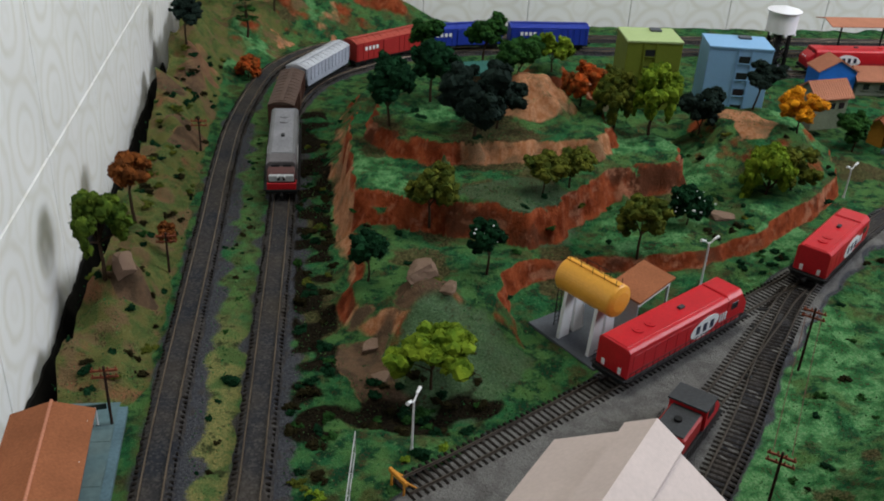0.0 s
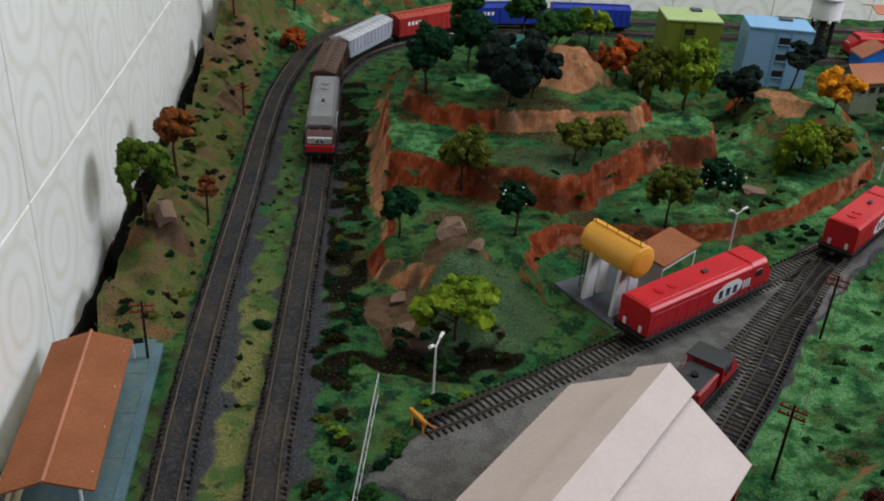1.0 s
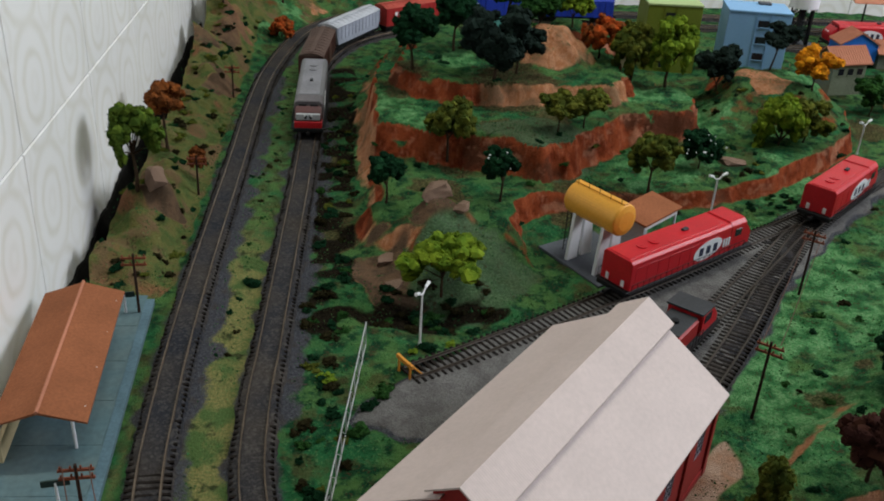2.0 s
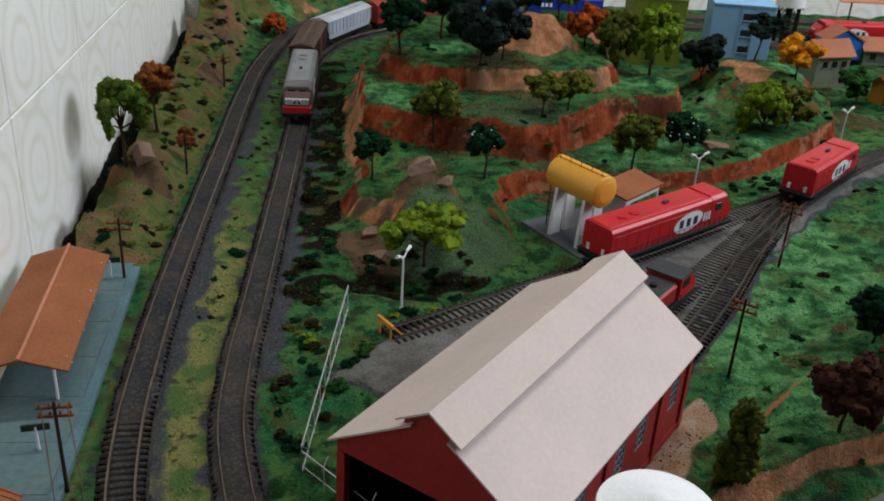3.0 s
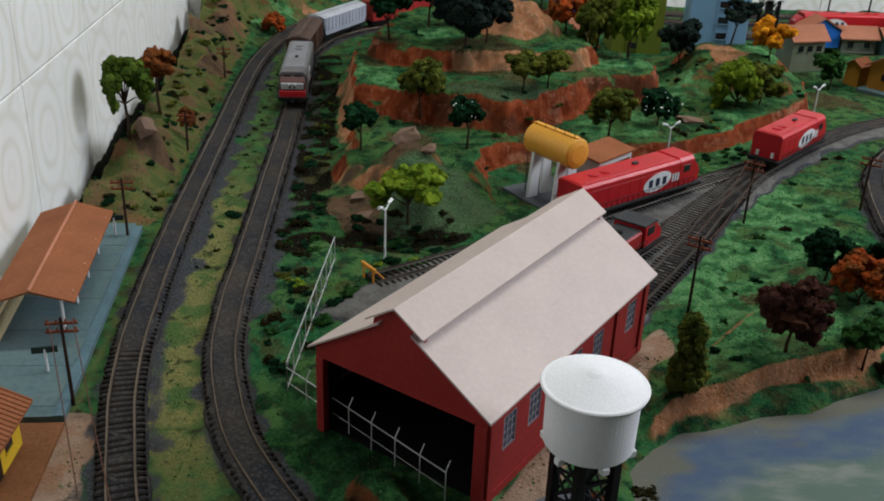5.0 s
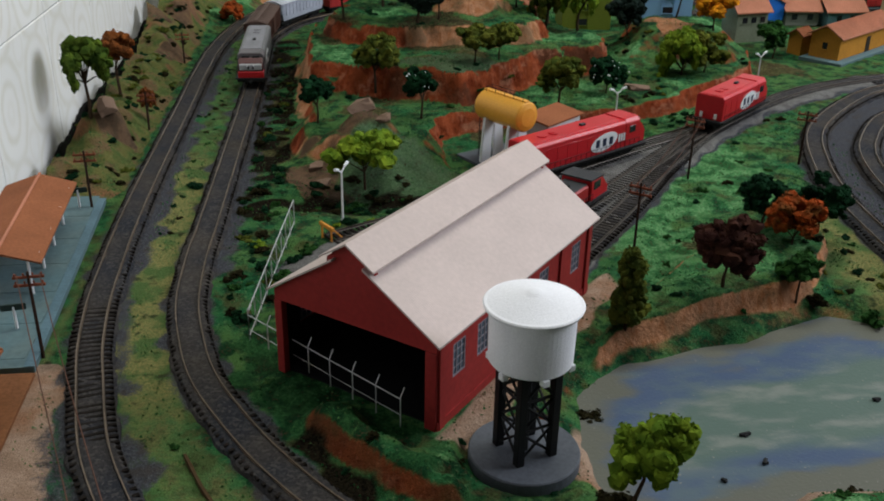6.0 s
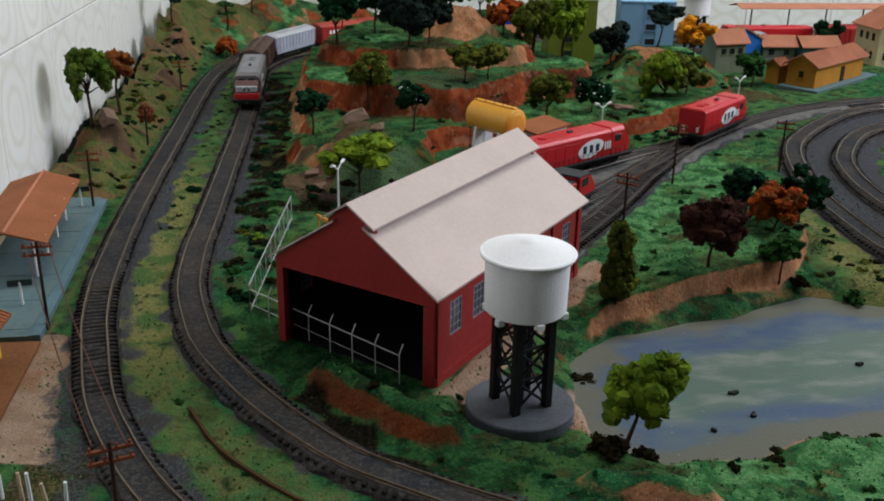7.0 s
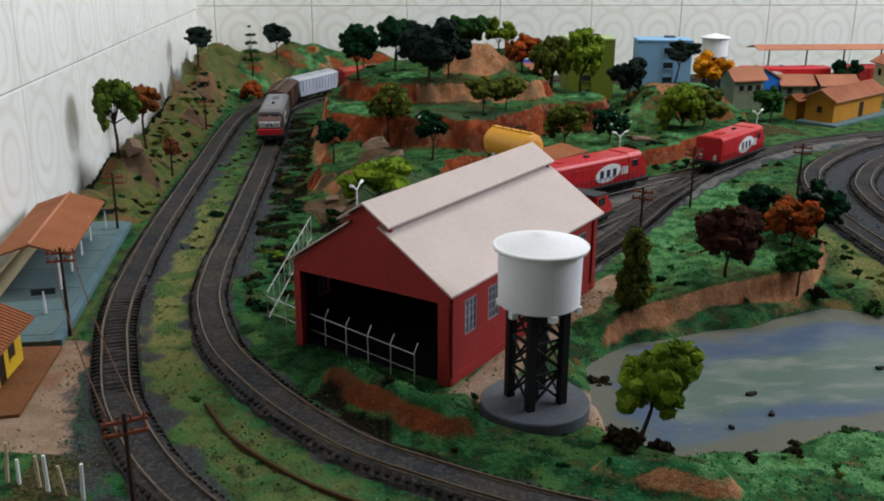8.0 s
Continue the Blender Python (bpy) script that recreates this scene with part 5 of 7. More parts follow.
def locomotive(m, label, body, roof, nose, cab_band, face=None, length=0.188, badge=True, group="locomotives"):
    """Full-width diesel: long hood, cab and nose at the +x end."""
    lo = thing("locomotive", label, "locomotive", m, group)
    h = length / 2
    W = 0.0172
    bm = bmesh.new()
    box(bm, -h, h, -W - 0.0006, W + 0.0006, 0.0085, 0.0135, 0.0006)
    part("frame", bm, BLACK, lo)
    # hood with chamfered roof edges
    bm = bmesh.new()
    sec = [(-W, 0.0135), (W, 0.0135), (W, 0.0396), (W - 0.0026, 0.0424), (-W + 0.0026, 0.0424), (-W, 0.0396)]
    prism(bm, sec, -h + 0.004, h - 0.036, "x")
    bmesh.ops.bevel(bm, geom=[e for e in bm.edges], offset=0.0006, segments=1, affect="EDGES")
    hood = part("hood", bm, body, lo)
    bm = bmesh.new()
    box(bm, -h + 0.006, h - 0.040, -W + 0.0054, W - 0.0054, 0.0422, 0.0430, 0.0002)
    part("roof_panel", bm, roof, lo)
    # cab and sloping nose
    bm = bmesh.new()
    cs = [(-W, 0.0135), (W, 0.0135), (W, 0.0395), (W - 0.0040, 0.0436), (-W + 0.0040, 0.0436), (-W, 0.0395)]
    prism(bm, cs, h - 0.036, h - 0.013, "x")
    bmesh.ops.bevel(bm, geom=[e for e in bm.edges], offset=0.0008, segments=1, affect="EDGES")
    cab = part("cab", bm, cab_band, lo)
    bm = bmesh.new()
    prism(bm, [(h - 0.013, 0.0135), (h - 0.0015, 0.0135), (h - 0.001, 0.026), (h - 0.005, 0.0315), (h - 0.013, 0.0385)], -W + 0.0015, W - 0.0015, "y")
    bmesh.ops.bevel(bm, geom=[e for e in bm.edges], offset=0.0012, segments=2, affect="EDGES")
    nose_ob = part("nose", bm, nose, lo)
    if face is not None:
        bm = bmesh.new()
        box(bm, h - 0.0062, h - 0.0008, -W + 0.003, W - 0.003, 0.0235, 0.0312, 0.0006)
        part("nose_panel", bm, face, nose_ob, "pale grey number panel")
        bm = bmesh.new()
        box(bm, h - 0.0125, h - 0.0004, -W + 0.0008, W - 0.0008, 0.0136, 0.0222, 0.0008)
        part("nose_skirt", bm, RED, nose_ob, "bright red lower front")
        for k in (-1, 1):
            bm = bmesh.new()
            box(bm, h - 0.0008, h - 0.0004, k * 0.003 - 0.0014, k * 0.003 + 0.0014, 0.0255, 0.0295)
            part("number_bar", bm, BLACK, nose_ob)
    for s in (-1, 1):
        bm = bmesh.new()
        box(bm, h - 0.0125, h - 0.0118, *sorted((s * 0.002, s * 0.0115)), 0.0335, 0.0395, 0.0002)
        part("windscreen", bm, GLASSY, cab)
        bm = bmesh.new()
        box(bm, h - 0.030, h - 0.020, *sorted((s * W, s * (W + 0.0004))), 0.028, 0.0355, 0.0002)
        part("cab_window", bm, GLASSY, cab)
        bm = bmesh.new()
        cyl(bm, (h - 0.0020, s * 0.004, 0.0295), (h - 0.0002, s * 0.004, 0.0295), 0.0013, segs=10)
        part("headlight", bm, WHITE, lo)
        # louvred doors and grilles along the hood
        for k in range(int((length - 0.054) / 0.0148)):
            bm = bmesh.new()
            x0 = -h + 0.010 + k * 0.0148
            box(bm, x0, x0 + 0.0130, *sorted((s * W, s * (W + 0.00025))), 0.0150, 0.0355, 0.0001)
            part("hood_door", bm, body, hood)
        bm = bmesh.new()
        for k in range(22):
            x0 = -h + 0.004 + k * (length - 0.02) / 21
            cyl(bm, (x0, s * (W + 0.0030), 0.0125), (x0, s * (W + 0.0030), 0.0215), 0.00025, segs=5)
        cyl(bm, (-h + 0.004, s * (W + 0.0030), 0.0215), (h - 0.016, s * (W + 0.0030), 0.0215), 0.0003, segs=5)
        part("handrail", bm, BLACK, lo)
        bm = bmesh.new()
        box(bm, -h + 0.002, h - 0.002, *sorted((s * W, s * (W + 0.0034))), 0.0118, 0.0130)
        part("walkway", bm, BLACK, lo)
        if badge:
            oval_badge(lo, 0.020 if length > 0.15 else 0.004, s * (W + 0.0004), 0.0260, 0.0205, 0.0092, s, WHITE, 3)
            for k in range(3):
                bm = bmesh.new()
                box(bm, (0.0425 if length > 0.15 else 0.0245) + k * 0.0040, (0.0447 if length > 0.15 else 0.0267) + k * 0.0040, *sorted((s * (W + 0.0003), s * (W + 0.0007))), 0.0215, 0.0300)
                part("stripe", bm, WHITE, lo, "white painted stripe")
    for s in (-1, 1):
        bm = bmesh.new()
        box(bm, -h + 0.0032, -h + 0.0040, s * 0.009 - 0.0018, s * 0.009 + 0.0018, 0.0150, 0.0215, 0.0003)
        part("end_marking", bm, WHITE, lo, "white end marking")
    for x, r in ((-h * 0.62, 0.0052), (-h * 0.44, 0.0052)):
        bm = bmesh.new()
        cyl(bm, (x, 0, 0.0428), (x, 0, 0.0440), r, segs=20)
        cyl(bm, (x, 0, 0.0440), (x, 0, 0.0443), r * 0.35, segs=12)
        part("roof_fan", bm, roof, lo)
    bm = bmesh.new()
    box(bm, 0.0, 0.007, -0.002, 0.002, 0.0428, 0.0452, 0.0004)
    part("exhaust", bm, DARKGREY, lo)
    bm = bmesh.new()
    box(bm, -h * 0.22, h * 0.22, -0.0125, 0.0125, 0.0022, 0.0086, 0.0020)
    part("fuel_tank", bm, BLACK, lo)
    bogie(lo, -h * 0.60, 3, length * 0.20)
    bogie(lo, h * 0.60, 3, length * 0.20)
    coupler(lo, -h, -1)
    coupler(lo, h, 1)
    return lo


def wagon(m, label, body, roof, length=0.138, hopper=False, lettering=None, tall=0.0445):
    wg = thing("freight_wagon", label, "wagon", m, "wagons of the goods train")
    h, W = length / 2, 0.0170
    bm = bmesh.new()
    box(bm, -h, h, -W + 0.001, W - 0.001, 0.0085, 0.0110)
    part("underframe", bm, BLACK, wg)
    bm = bmesh.new()
    if hopper:
        prism(bm, [(-h + 0.006, 0.0125), (h - 0.006, 0.0125), (h - 0.001, 0.026), (h - 0.001, tall - 0.0045), (-h + 0.001, tall - 0.0045), (-h + 0.001, 0.026)], -W, W, "y")
    else:
        box(bm, -h + 0.001, h - 0.001, -W, W, 0.0110, tall - 0.0045)
    bmesh.ops.bevel(bm, geom=[e for e in bm.edges], offset=0.0004, segments=1, affect="EDGES")
    bd = part("body", bm, body, wg)
    for s in (-1, 1):
        for k in range(13):
            x = -h + 0.004 + k * (length - 0.008) / 12
            bm = bmesh.new()
            box(bm, x - 0.0007, x + 0.0007, *sorted((s * W, s * (W + 0.0008))), 0.0135 if not hopper else 0.020, tall - 0.006)
            part("rib", bm, body, bd)
        if not hopper:
            bm = bmesh.new()
            box(bm, -0.013, 0.013, *sorted((s * (W + 0.0002), s * (W + 0.0013))), 0.0125, tall - 0.0065, 0.0002)
            part("sliding_door", bm, body, wg)
        if lettering:
            for k in range(4):
                bm = bmesh.new()
                box(bm, h * 0.35 + k * 0.0075, h * 0.35 + k * 0.0075 + 0.0045, *sorted((s * (W + 0.0008), s * (W + 0.0012))), 0.027, 0.033)
                part("marking", bm, lettering, bd)
    bm = bmesh.new()
    sec = [(-W - 0.0004, tall - 0.0046), (W + 0.0004, tall - 0.0046), (W * 0.55, tall - 0.0012), (0.0, tall), (-W * 0.55, tall - 0.0012)]
    prism(bm, sec, -h, h, "x")
    rf = part("roof", bm, roof, wg)
    bm = bmesh.new()
    for k in range(11):
        x = -h + 0.006 + k * (length - 0.012) / 10
        prism(bm, [(-W * 0.98, tall - 0.0040), (W * 0.98, tall - 0.0040), (W * 0.55, tall - 0.0006), (0, tall + 0.0006), (-W * 0.55, tall - 0.0006)], x - 0.0005, x + 0.0005, "x")
    part("roof_rib", bm, roof, rf)
    bm = bmesh.new()
    box(bm, -h + 0.002, h - 0.002, -0.003, 0.003, tall + 0.0004, tall + 0.0013)
    part("roof_walk", bm, roof, wg)
    bogie(wg, -h + 0.022, 2, 0.020)
    bogie(wg, h - 0.022, 2, 0.020)
    coupler(wg, -h, -1)
    coupler(wg, h, 1)
    return wg


# ---- foliage ----
def leaf_cloud(clumps, leaf, density, rng, lumps=7):
    """Crumbly foam foliage: every clump (centre, radii) is a cluster of rough lumps with loose flakes on them."""
    verts, faces = [], []
    rows, cols = 5, 7
    for (c, r) in clumps:
        c, r = np.array(c), np.array(r)
        for q in range(lumps):
            d = rng.normal(size=3)
            d /= np.linalg.norm(d)
            centre = c + d * r * (0.0 if q == 0 else rng.uniform(0.50, 0.78))
            k = r * (0.60 if q == 0 else rng.uniform(0.26, 0.46))
            o = len(verts)
            for i in range(rows):
                th = math.pi * (i + 0.35) / (rows - 0.3)
                for j in range(cols):
                    ph = TAU * (j + 0.5 * (i % 2)) / cols
                    w = rng.uniform(0.68, 1.25)
                    verts.append((centre[0] + k[0] * w * math.sin(th) * math.cos(ph), centre[1] + k[1] * w * math.sin(th) * math.sin(ph), centre[2] + k[2] * w * math.cos(th)))
            for i in range(rows - 1):
                for j in range(cols):
                    faces.append((o + i * cols + j, o + (i + 1) * cols + j, o + (i + 1) * cols + (j + 1) % cols, o + i * cols + (j + 1) % cols))
            faces.append(tuple(o + j for j in range(cols)))
            faces.append(tuple(o + (rows - 1) * cols + j for j in range(cols - 1, -1, -1)))
            # flakes standing off the lump
            n = max(8, int(density * (k[0] * k[1] + k[1] * k[2] + k[0] * k[2]) / 3 / (leaf * leaf)))
            e = rng.normal(size=(n, 3))
            e /= np.linalg.norm(e, axis=1)[:, None]
            p = centre + e * rng.uniform(0.80, 1.12, (n, 1)) * k
            a = np.cross(e, rng.normal(size=(n, 3)))
            a /= np.linalg.norm(a, axis=1)[:, None] + 1e-9
            b = np.cross(a, e + 0.7 * rng.normal(size=(n, 3)))
            b /= np.linalg.norm(b, axis=1)[:, None] + 1e-9
            s = leaf * rng.uniform(0.5, 1.2, (n, 1))
            o = len(verts)
            quad = np.stack([p - a * s, p + b * s * 0.8 + e * s * 0.35, p + a * s, p - b * s * 0.8 + e * s * 0.35], 1).reshape(-1, 3)
            verts += quad.tolist()
            faces += [(o + 4 * i, o + 4 * i + 1, o + 4 * i + 2, o + 4 * i + 3) for i in range(n)]
    return verts, faces


def tree(x, y, tall, wide, leaves, label, style="round", seed=0, trunk=0.42, z=None, lean=0.0, blossom=0):
    rng = np.random.RandomState(seed + 100)
    base = ground_at(x, y) if z is None else z
    tr = thing("tree", label, "tree", Matrix.Translation((x, y, base - 0.001)), "model trees")
    R = wide / 2
    th = tall * trunk
    crown_h = tall - th
    clumps, tips = [], []
    if style == "round":
        for k in range(15):
            a, e = rng.uniform(0, TAU), rng.uniform(-0.5, 1.0)
            q = R * 0.62 * math.sqrt(max(0.05, 1 - e * e * 0.6))
            cr = R * rng.uniform(0.30, 0.46)
            c = (q * math.cos(a), q * math.sin(a), th + crown_h * (0.42 + 0.34 * e))
            clumps.append((c, (cr, cr, cr * 0.85)))
    elif style == "spread":
        for k in range(13):
            a, q = TAU * k / 13 * 2.4, R * rng.uniform(0.15, 0.78)
            cr = R * rng.uniform(0.30, 0.44)
            c = (q * math.cos(a), q * math.sin(a), th + crown_h * rng.uniform(0.35, 0.85) * (1.05 - 0.35 * q / R))
            clumps.append((c, (cr, cr, cr * 0.75)))
    elif style == "droop":
        for k in range(16):
            a, q = TAU * k / 16 * 2.7, R * rng.uniform(0.1, 0.80)
            cr = R * rng.uniform(0.28, 0.40)
            zc = th + crown_h * (0.80 - 0.45 * (q / R) ** 2 - rng.uniform(0, 0.18))
            clumps.append(((q * math.cos(a), q * math.sin(a), zc), (cr, cr, cr * 1.15)))
            if q > R * 0.45:
                clumps.append(((q * 1.05 * math.cos(a), q * 1.05 * math.sin(a), zc - cr * 1.6), (cr * 0.6, cr * 0.6, cr * 1.1)))
    elif style == "clump":
        for k in range(9):
            a, q = k * 2.4, R * (0.0 if k == 0 else rng.uniform(0.30, 0.58))
            cr = R * rng.uniform(0.42, 0.54)
            zc = th + crown_h * (0.74 - rng.uniform(0.0, 0.62) * (k > 0))
            clumps.append(((q * math.cos(a), q * math.sin(a), zc), (cr, cr, cr * 0.95)))
    elif style == "column":
        for k in range(13):
            f = k / 12
            a, q = k * 2.4, R * rng.uniform(0.15, 0.42) * (1 - 0.5 * f * f)
            cr = R * (0.58 - 0.22 * f) * rng.uniform(0.85, 1.15)
            clumps.append(((q * math.cos(a), q * math.sin(a), th + crown_h * (0.10 + 0.80 * f)), (cr, cr, cr * 1.1)))
    elif style == "cone":
        for k in range(18):
            f = k / 17
            a, q = k * 2.4, R * (0.55 * (1 - f) + 0.08)
            cr = R * (0.55 - 0.28 * f) * rng.uniform(0.8, 1.15)
            clumps.append(((q * math.cos(a), q * math.sin(a), th + crown_h * (0.08 + 0.86 * f)), (cr, cr, cr * 1.25)))
    elif style == "layered":
        for k in range(5):
            f = k / 4
            for j in range(4 if k < 4 else 1):
                a = TAU * j / 4 + k * 1.1
                q = R * (0.62 - 0.45 * f)
                cr = R * (0.36 - 0.16 * f)
                clumps.append(((q * math.cos(a), q * math.sin(a), th + crown_h * (0.05 + 0.9 * f)), (cr, cr, cr * 0.42)))
    clumps = [((c[0] + lean * (c[2] / tall), c[1], c[2]), r) for c, r in clumps]
    clumps = [(c, tuple(q * 1.24 for q in r)) for c, r in clumps]
    v, f = leaf_cloud(clumps, 0.0013, 1.6, rng)
    crown = part("crown", mesh_from("crown", v, f), leaves, tr)
    for k in range(blossom):
        c, r = clumps[rng.randint(len(clumps))]
        d = Vector(rng.normal(size=3)).normalized()
        d.y = -abs(d.y)
        at = Vector(c) + Vector((d.x * r[0], d.y * r[1], abs(d.z) * r[2]))
        bm = bmesh.new()
        bmesh.ops.create_icosphere(bm, subdivisions=1, radius=rng.uniform(0.0006, 0.0013))
        bmesh.ops.translate(bm, verts=bm.verts, vec=at)
        part("blossom", bm, WHITE, crown, "small white blossom")
    bm = bmesh.new()
    r0 = max(0.0009, tall * 0.020)
    knee = Vector((lean * 0.45 + rng.uniform(-1, 1) * tall * 0.03, rng.uniform(-1, 1) * tall * 0.03, th))
    mid = knee * 0.5 + Vector((rng.uniform(-1, 1) * tall * 0.015, 0, 0))
    cyl(bm, (0, 0, -0.003), mid, r0 * 1.25, r0, 7)
    cyl(bm, mid, knee, r0, r0 * 0.8, 7)
    part("trunk", bm, BARK, tr)
    for c, r in clumps[::3]:
        bm = bmesh.new()
        elbow = knee.lerp(Vector(c), 0.5) + Vector((0, 0, tall * 0.02))
        cyl(bm, knee, elbow, r0 * 0.6, r0 * 0.4, 5)
        cyl(bm, elbow, c, r0 * 0.4, r0 * 0.2, 5)
        part("limb", bm, BARK, tr)
    return tr


BUSH_MESHES = {}


def bush(x, y, size, leaves, label, flat=0.7):
    key = (leaves.name, random.randrange(4))
    if key not in BUSH_MESHES:
        rng = np.random.RandomState(len(BUSH_MESHES) * 7 + 3)
        clumps = []
        for k in range(6):
            a, q = rng.uniform(0, TAU), rng.uniform(0.0, 0.6)
            r = rng.uniform(0.32, 0.55)
            clumps.append(((q * math.cos(a), q * math.sin(a), rng.uniform(0.15, 0.55)), (r, r, r * 0.8)))
        v, f = leaf_cloud(clumps, 0.14, 1.3, rng, 4)
        me = mesh_from("bush", v, f)
        me.materials.append(leaves)
        BUSH_MESHES[key] = me
    ob = new("bush", BUSH_MESHES[key])
    ob.matrix_basis = Matrix.LocRotScale((x, y, ground_at(x, y) - size * 0.12), Euler((0, 0, rnd(0, TAU))), (size, size * rnd(0.8, 1.2), size * flat * rnd(0.75, 1.2)))
    return tagged(ob, label, "bush", "scrub bushes")


# ---- small fixtures ----
def double_lamp(x, y, tall, turn):
    z = ground_at(x, y)
    lp = thing("street_lamp", "white model street lamp with two splayed arms", "lamp", pose(x, y, z, 0, 0, turn), "yard lamps")
    bm = bmesh.new()
    cyl(bm, (0, 0, -0.002), (0, 0, tall), 0.0011, 0.0008, 8)
    cyl(bm, (0, 0, -0.002), (0, 0, 0.003), 0.002, 0.0014, 8)
    part("post", bm, WHITE, lp)
    for s in (-1, 1):
        bm = bmesh.new()
        cyl(bm, (0, 0, tall - 0.002), (s * 0.0075, 0, tall + 0.0035), 0.0007, segs=6)
        arm = part("arm", bm, WHITE, lp)
        bm = bmesh.new()
        cyl(bm, (s * 0.0055, 0, tall + 0.0028), (s * 0.0115, 0, tall + 0.0046), 0.0011, 0.0016, 8)
        part("lamp_head", bm, WHITE, arm)
    return lp


def telegraph_pole(x, y, tall, turn, z=None):
    z = ground_at(x, y) if z is None else z
    po = thing("telegraph_pole", "dark wooden telegraph pole with two rust-brown cross-arms", "pole", pose(x, y, z, 0, 0, turn), "telegraph poles")
    bm = bmesh.new()
    cyl(bm, (0, 0, -0.003), (0, 0, tall), 0.0013, 0.0010, 8)
    part("mast", bm, POLEWOOD, po)
    for h in (tall - 0.004, tall - 0.010):
        bm = bmesh.new()
        box(bm, -0.0100, 0.0100, -0.0008, 0.0008, h - 0.0009, h + 0.0009, 0.0002)
        arm = part("cross_arm", bm, RUSTARM, po)
        for k in range(4):
            bm = bmesh.new()
            px = -0.0085 + k * 0.00567
            cyl(bm, (px, 0, h + 0.0006), (px, 0, h + 0.0030), 0.0006, segs=6)
            part("insulator", bm, RUSTARM, arm)
    return po


def wire(a, b, sag, name_label):
    bm = bmesh.new()
    a, b = Vector(a), Vector(b)
    n = 14
    last = a
    for i in range(1, n + 1):
        t = i / n
        p = a.lerp(b, t) - Vector((0, 0, sag * 4 * t * (1 - t)))
        cyl(bm, last, p, 0.00036, segs=5, caps=False)
        last = p
    bmesh.ops.remove_doubles(bm, verts=bm.verts, dist=0.0001)
    return tagged(part("telegraph_wire", bm, WIRE), name_label, "wire", "telegraph wires")

# ---- placing: tracks ----
track(OUTER, "curved outer model track on grey ballast beside the tiled wall", lambda x, y: 0.25 < y < 0.95, bare=lambda x, y: 0.40 < y < 0.57 and x < 0)
track(INNER, "curved inner model track on grey ballast", lambda x, y: 0.22 < y < 0.95 and x < 0.2)
track(MAIN, "model track from the engine shed through the yard", lambda x, y: 0.60 < y < 1.12, bare=lambda x, y: 0.60 < y < 1.0, steel=DULLRAIL)
track(SHED_ROAD, "second shed track joining the yard line", lambda x, y: y > 0.60, bed=False, steel=DULLRAIL)
track(SPUR, "short yard siding with bare sleepers ending at a buffer", lambda x, y: True, bed=False, steel=DULLRAIL)
track(LOOP_A, "wide outer return curve of model track", lambda x, y: x < 0.75 and y > 0.6)
track(LOOP_B, "inner return curve of model track", lambda x, y: x < 0.75 and y > 0.6)

# loose curved strip lying in the grass
strip = smooth_line([(-0.050, 0.388), (-0.030, 0.345), (-0.002, 0.309), (0.026, 0.2825), (0.075, 0.248), (0.13, 0.222)], 0.006)
v, f = sweep(strip, [(-0.0011, -0.002), (0.0011, -0.002), (0.0009, 0.0026), (-0.0009, 0.0026)])
tagged(part("wooden_strip", mesh_from("wooden_strip", v, f), mat("brown_strip", (0.075, 0.045, 0.022), 0.8)), "long thin brown curved strip lying in the grass", "strip")

# ---- shed, tower, yard ----
SHED_TURN = math.degrees(math.atan2(0.782, 0.623)) - 90
engine_shed(pose(0.0507, 0.4392, 0.0, 0, 0, SHED_TURN))
tower = water_tower(pose(0.1510, 0.3775, -0.0035, 0, 0, 22))
copy_thing(tower, pose(0.760, 1.662, -0.002, 0, 0, 10))


def on_track(line, s):
    """Pose on a line of even points: place and heading after s metres."""
    i = min(max(int(s / 0.004), 1), len(line) - 2)
    d = line[i + 1] - line[i - 1]
    return line[i], math.degrees(math.atan2(d.y, d.x))


locomotive(pose(0.2960, 0.8400, RAIL_TOP, 0, 0, 33.5), "bright red diesel locomotive with white oval emblem in the yard", RED, RED, RED, RED, length=0.180)
locomotive(pose(0.5230, 0.9880, RAIL_TOP, 0, 0, 43), "bright red diesel locomotive with white oval emblem on the main line", RED, RED, RED, RED, length=0.134)

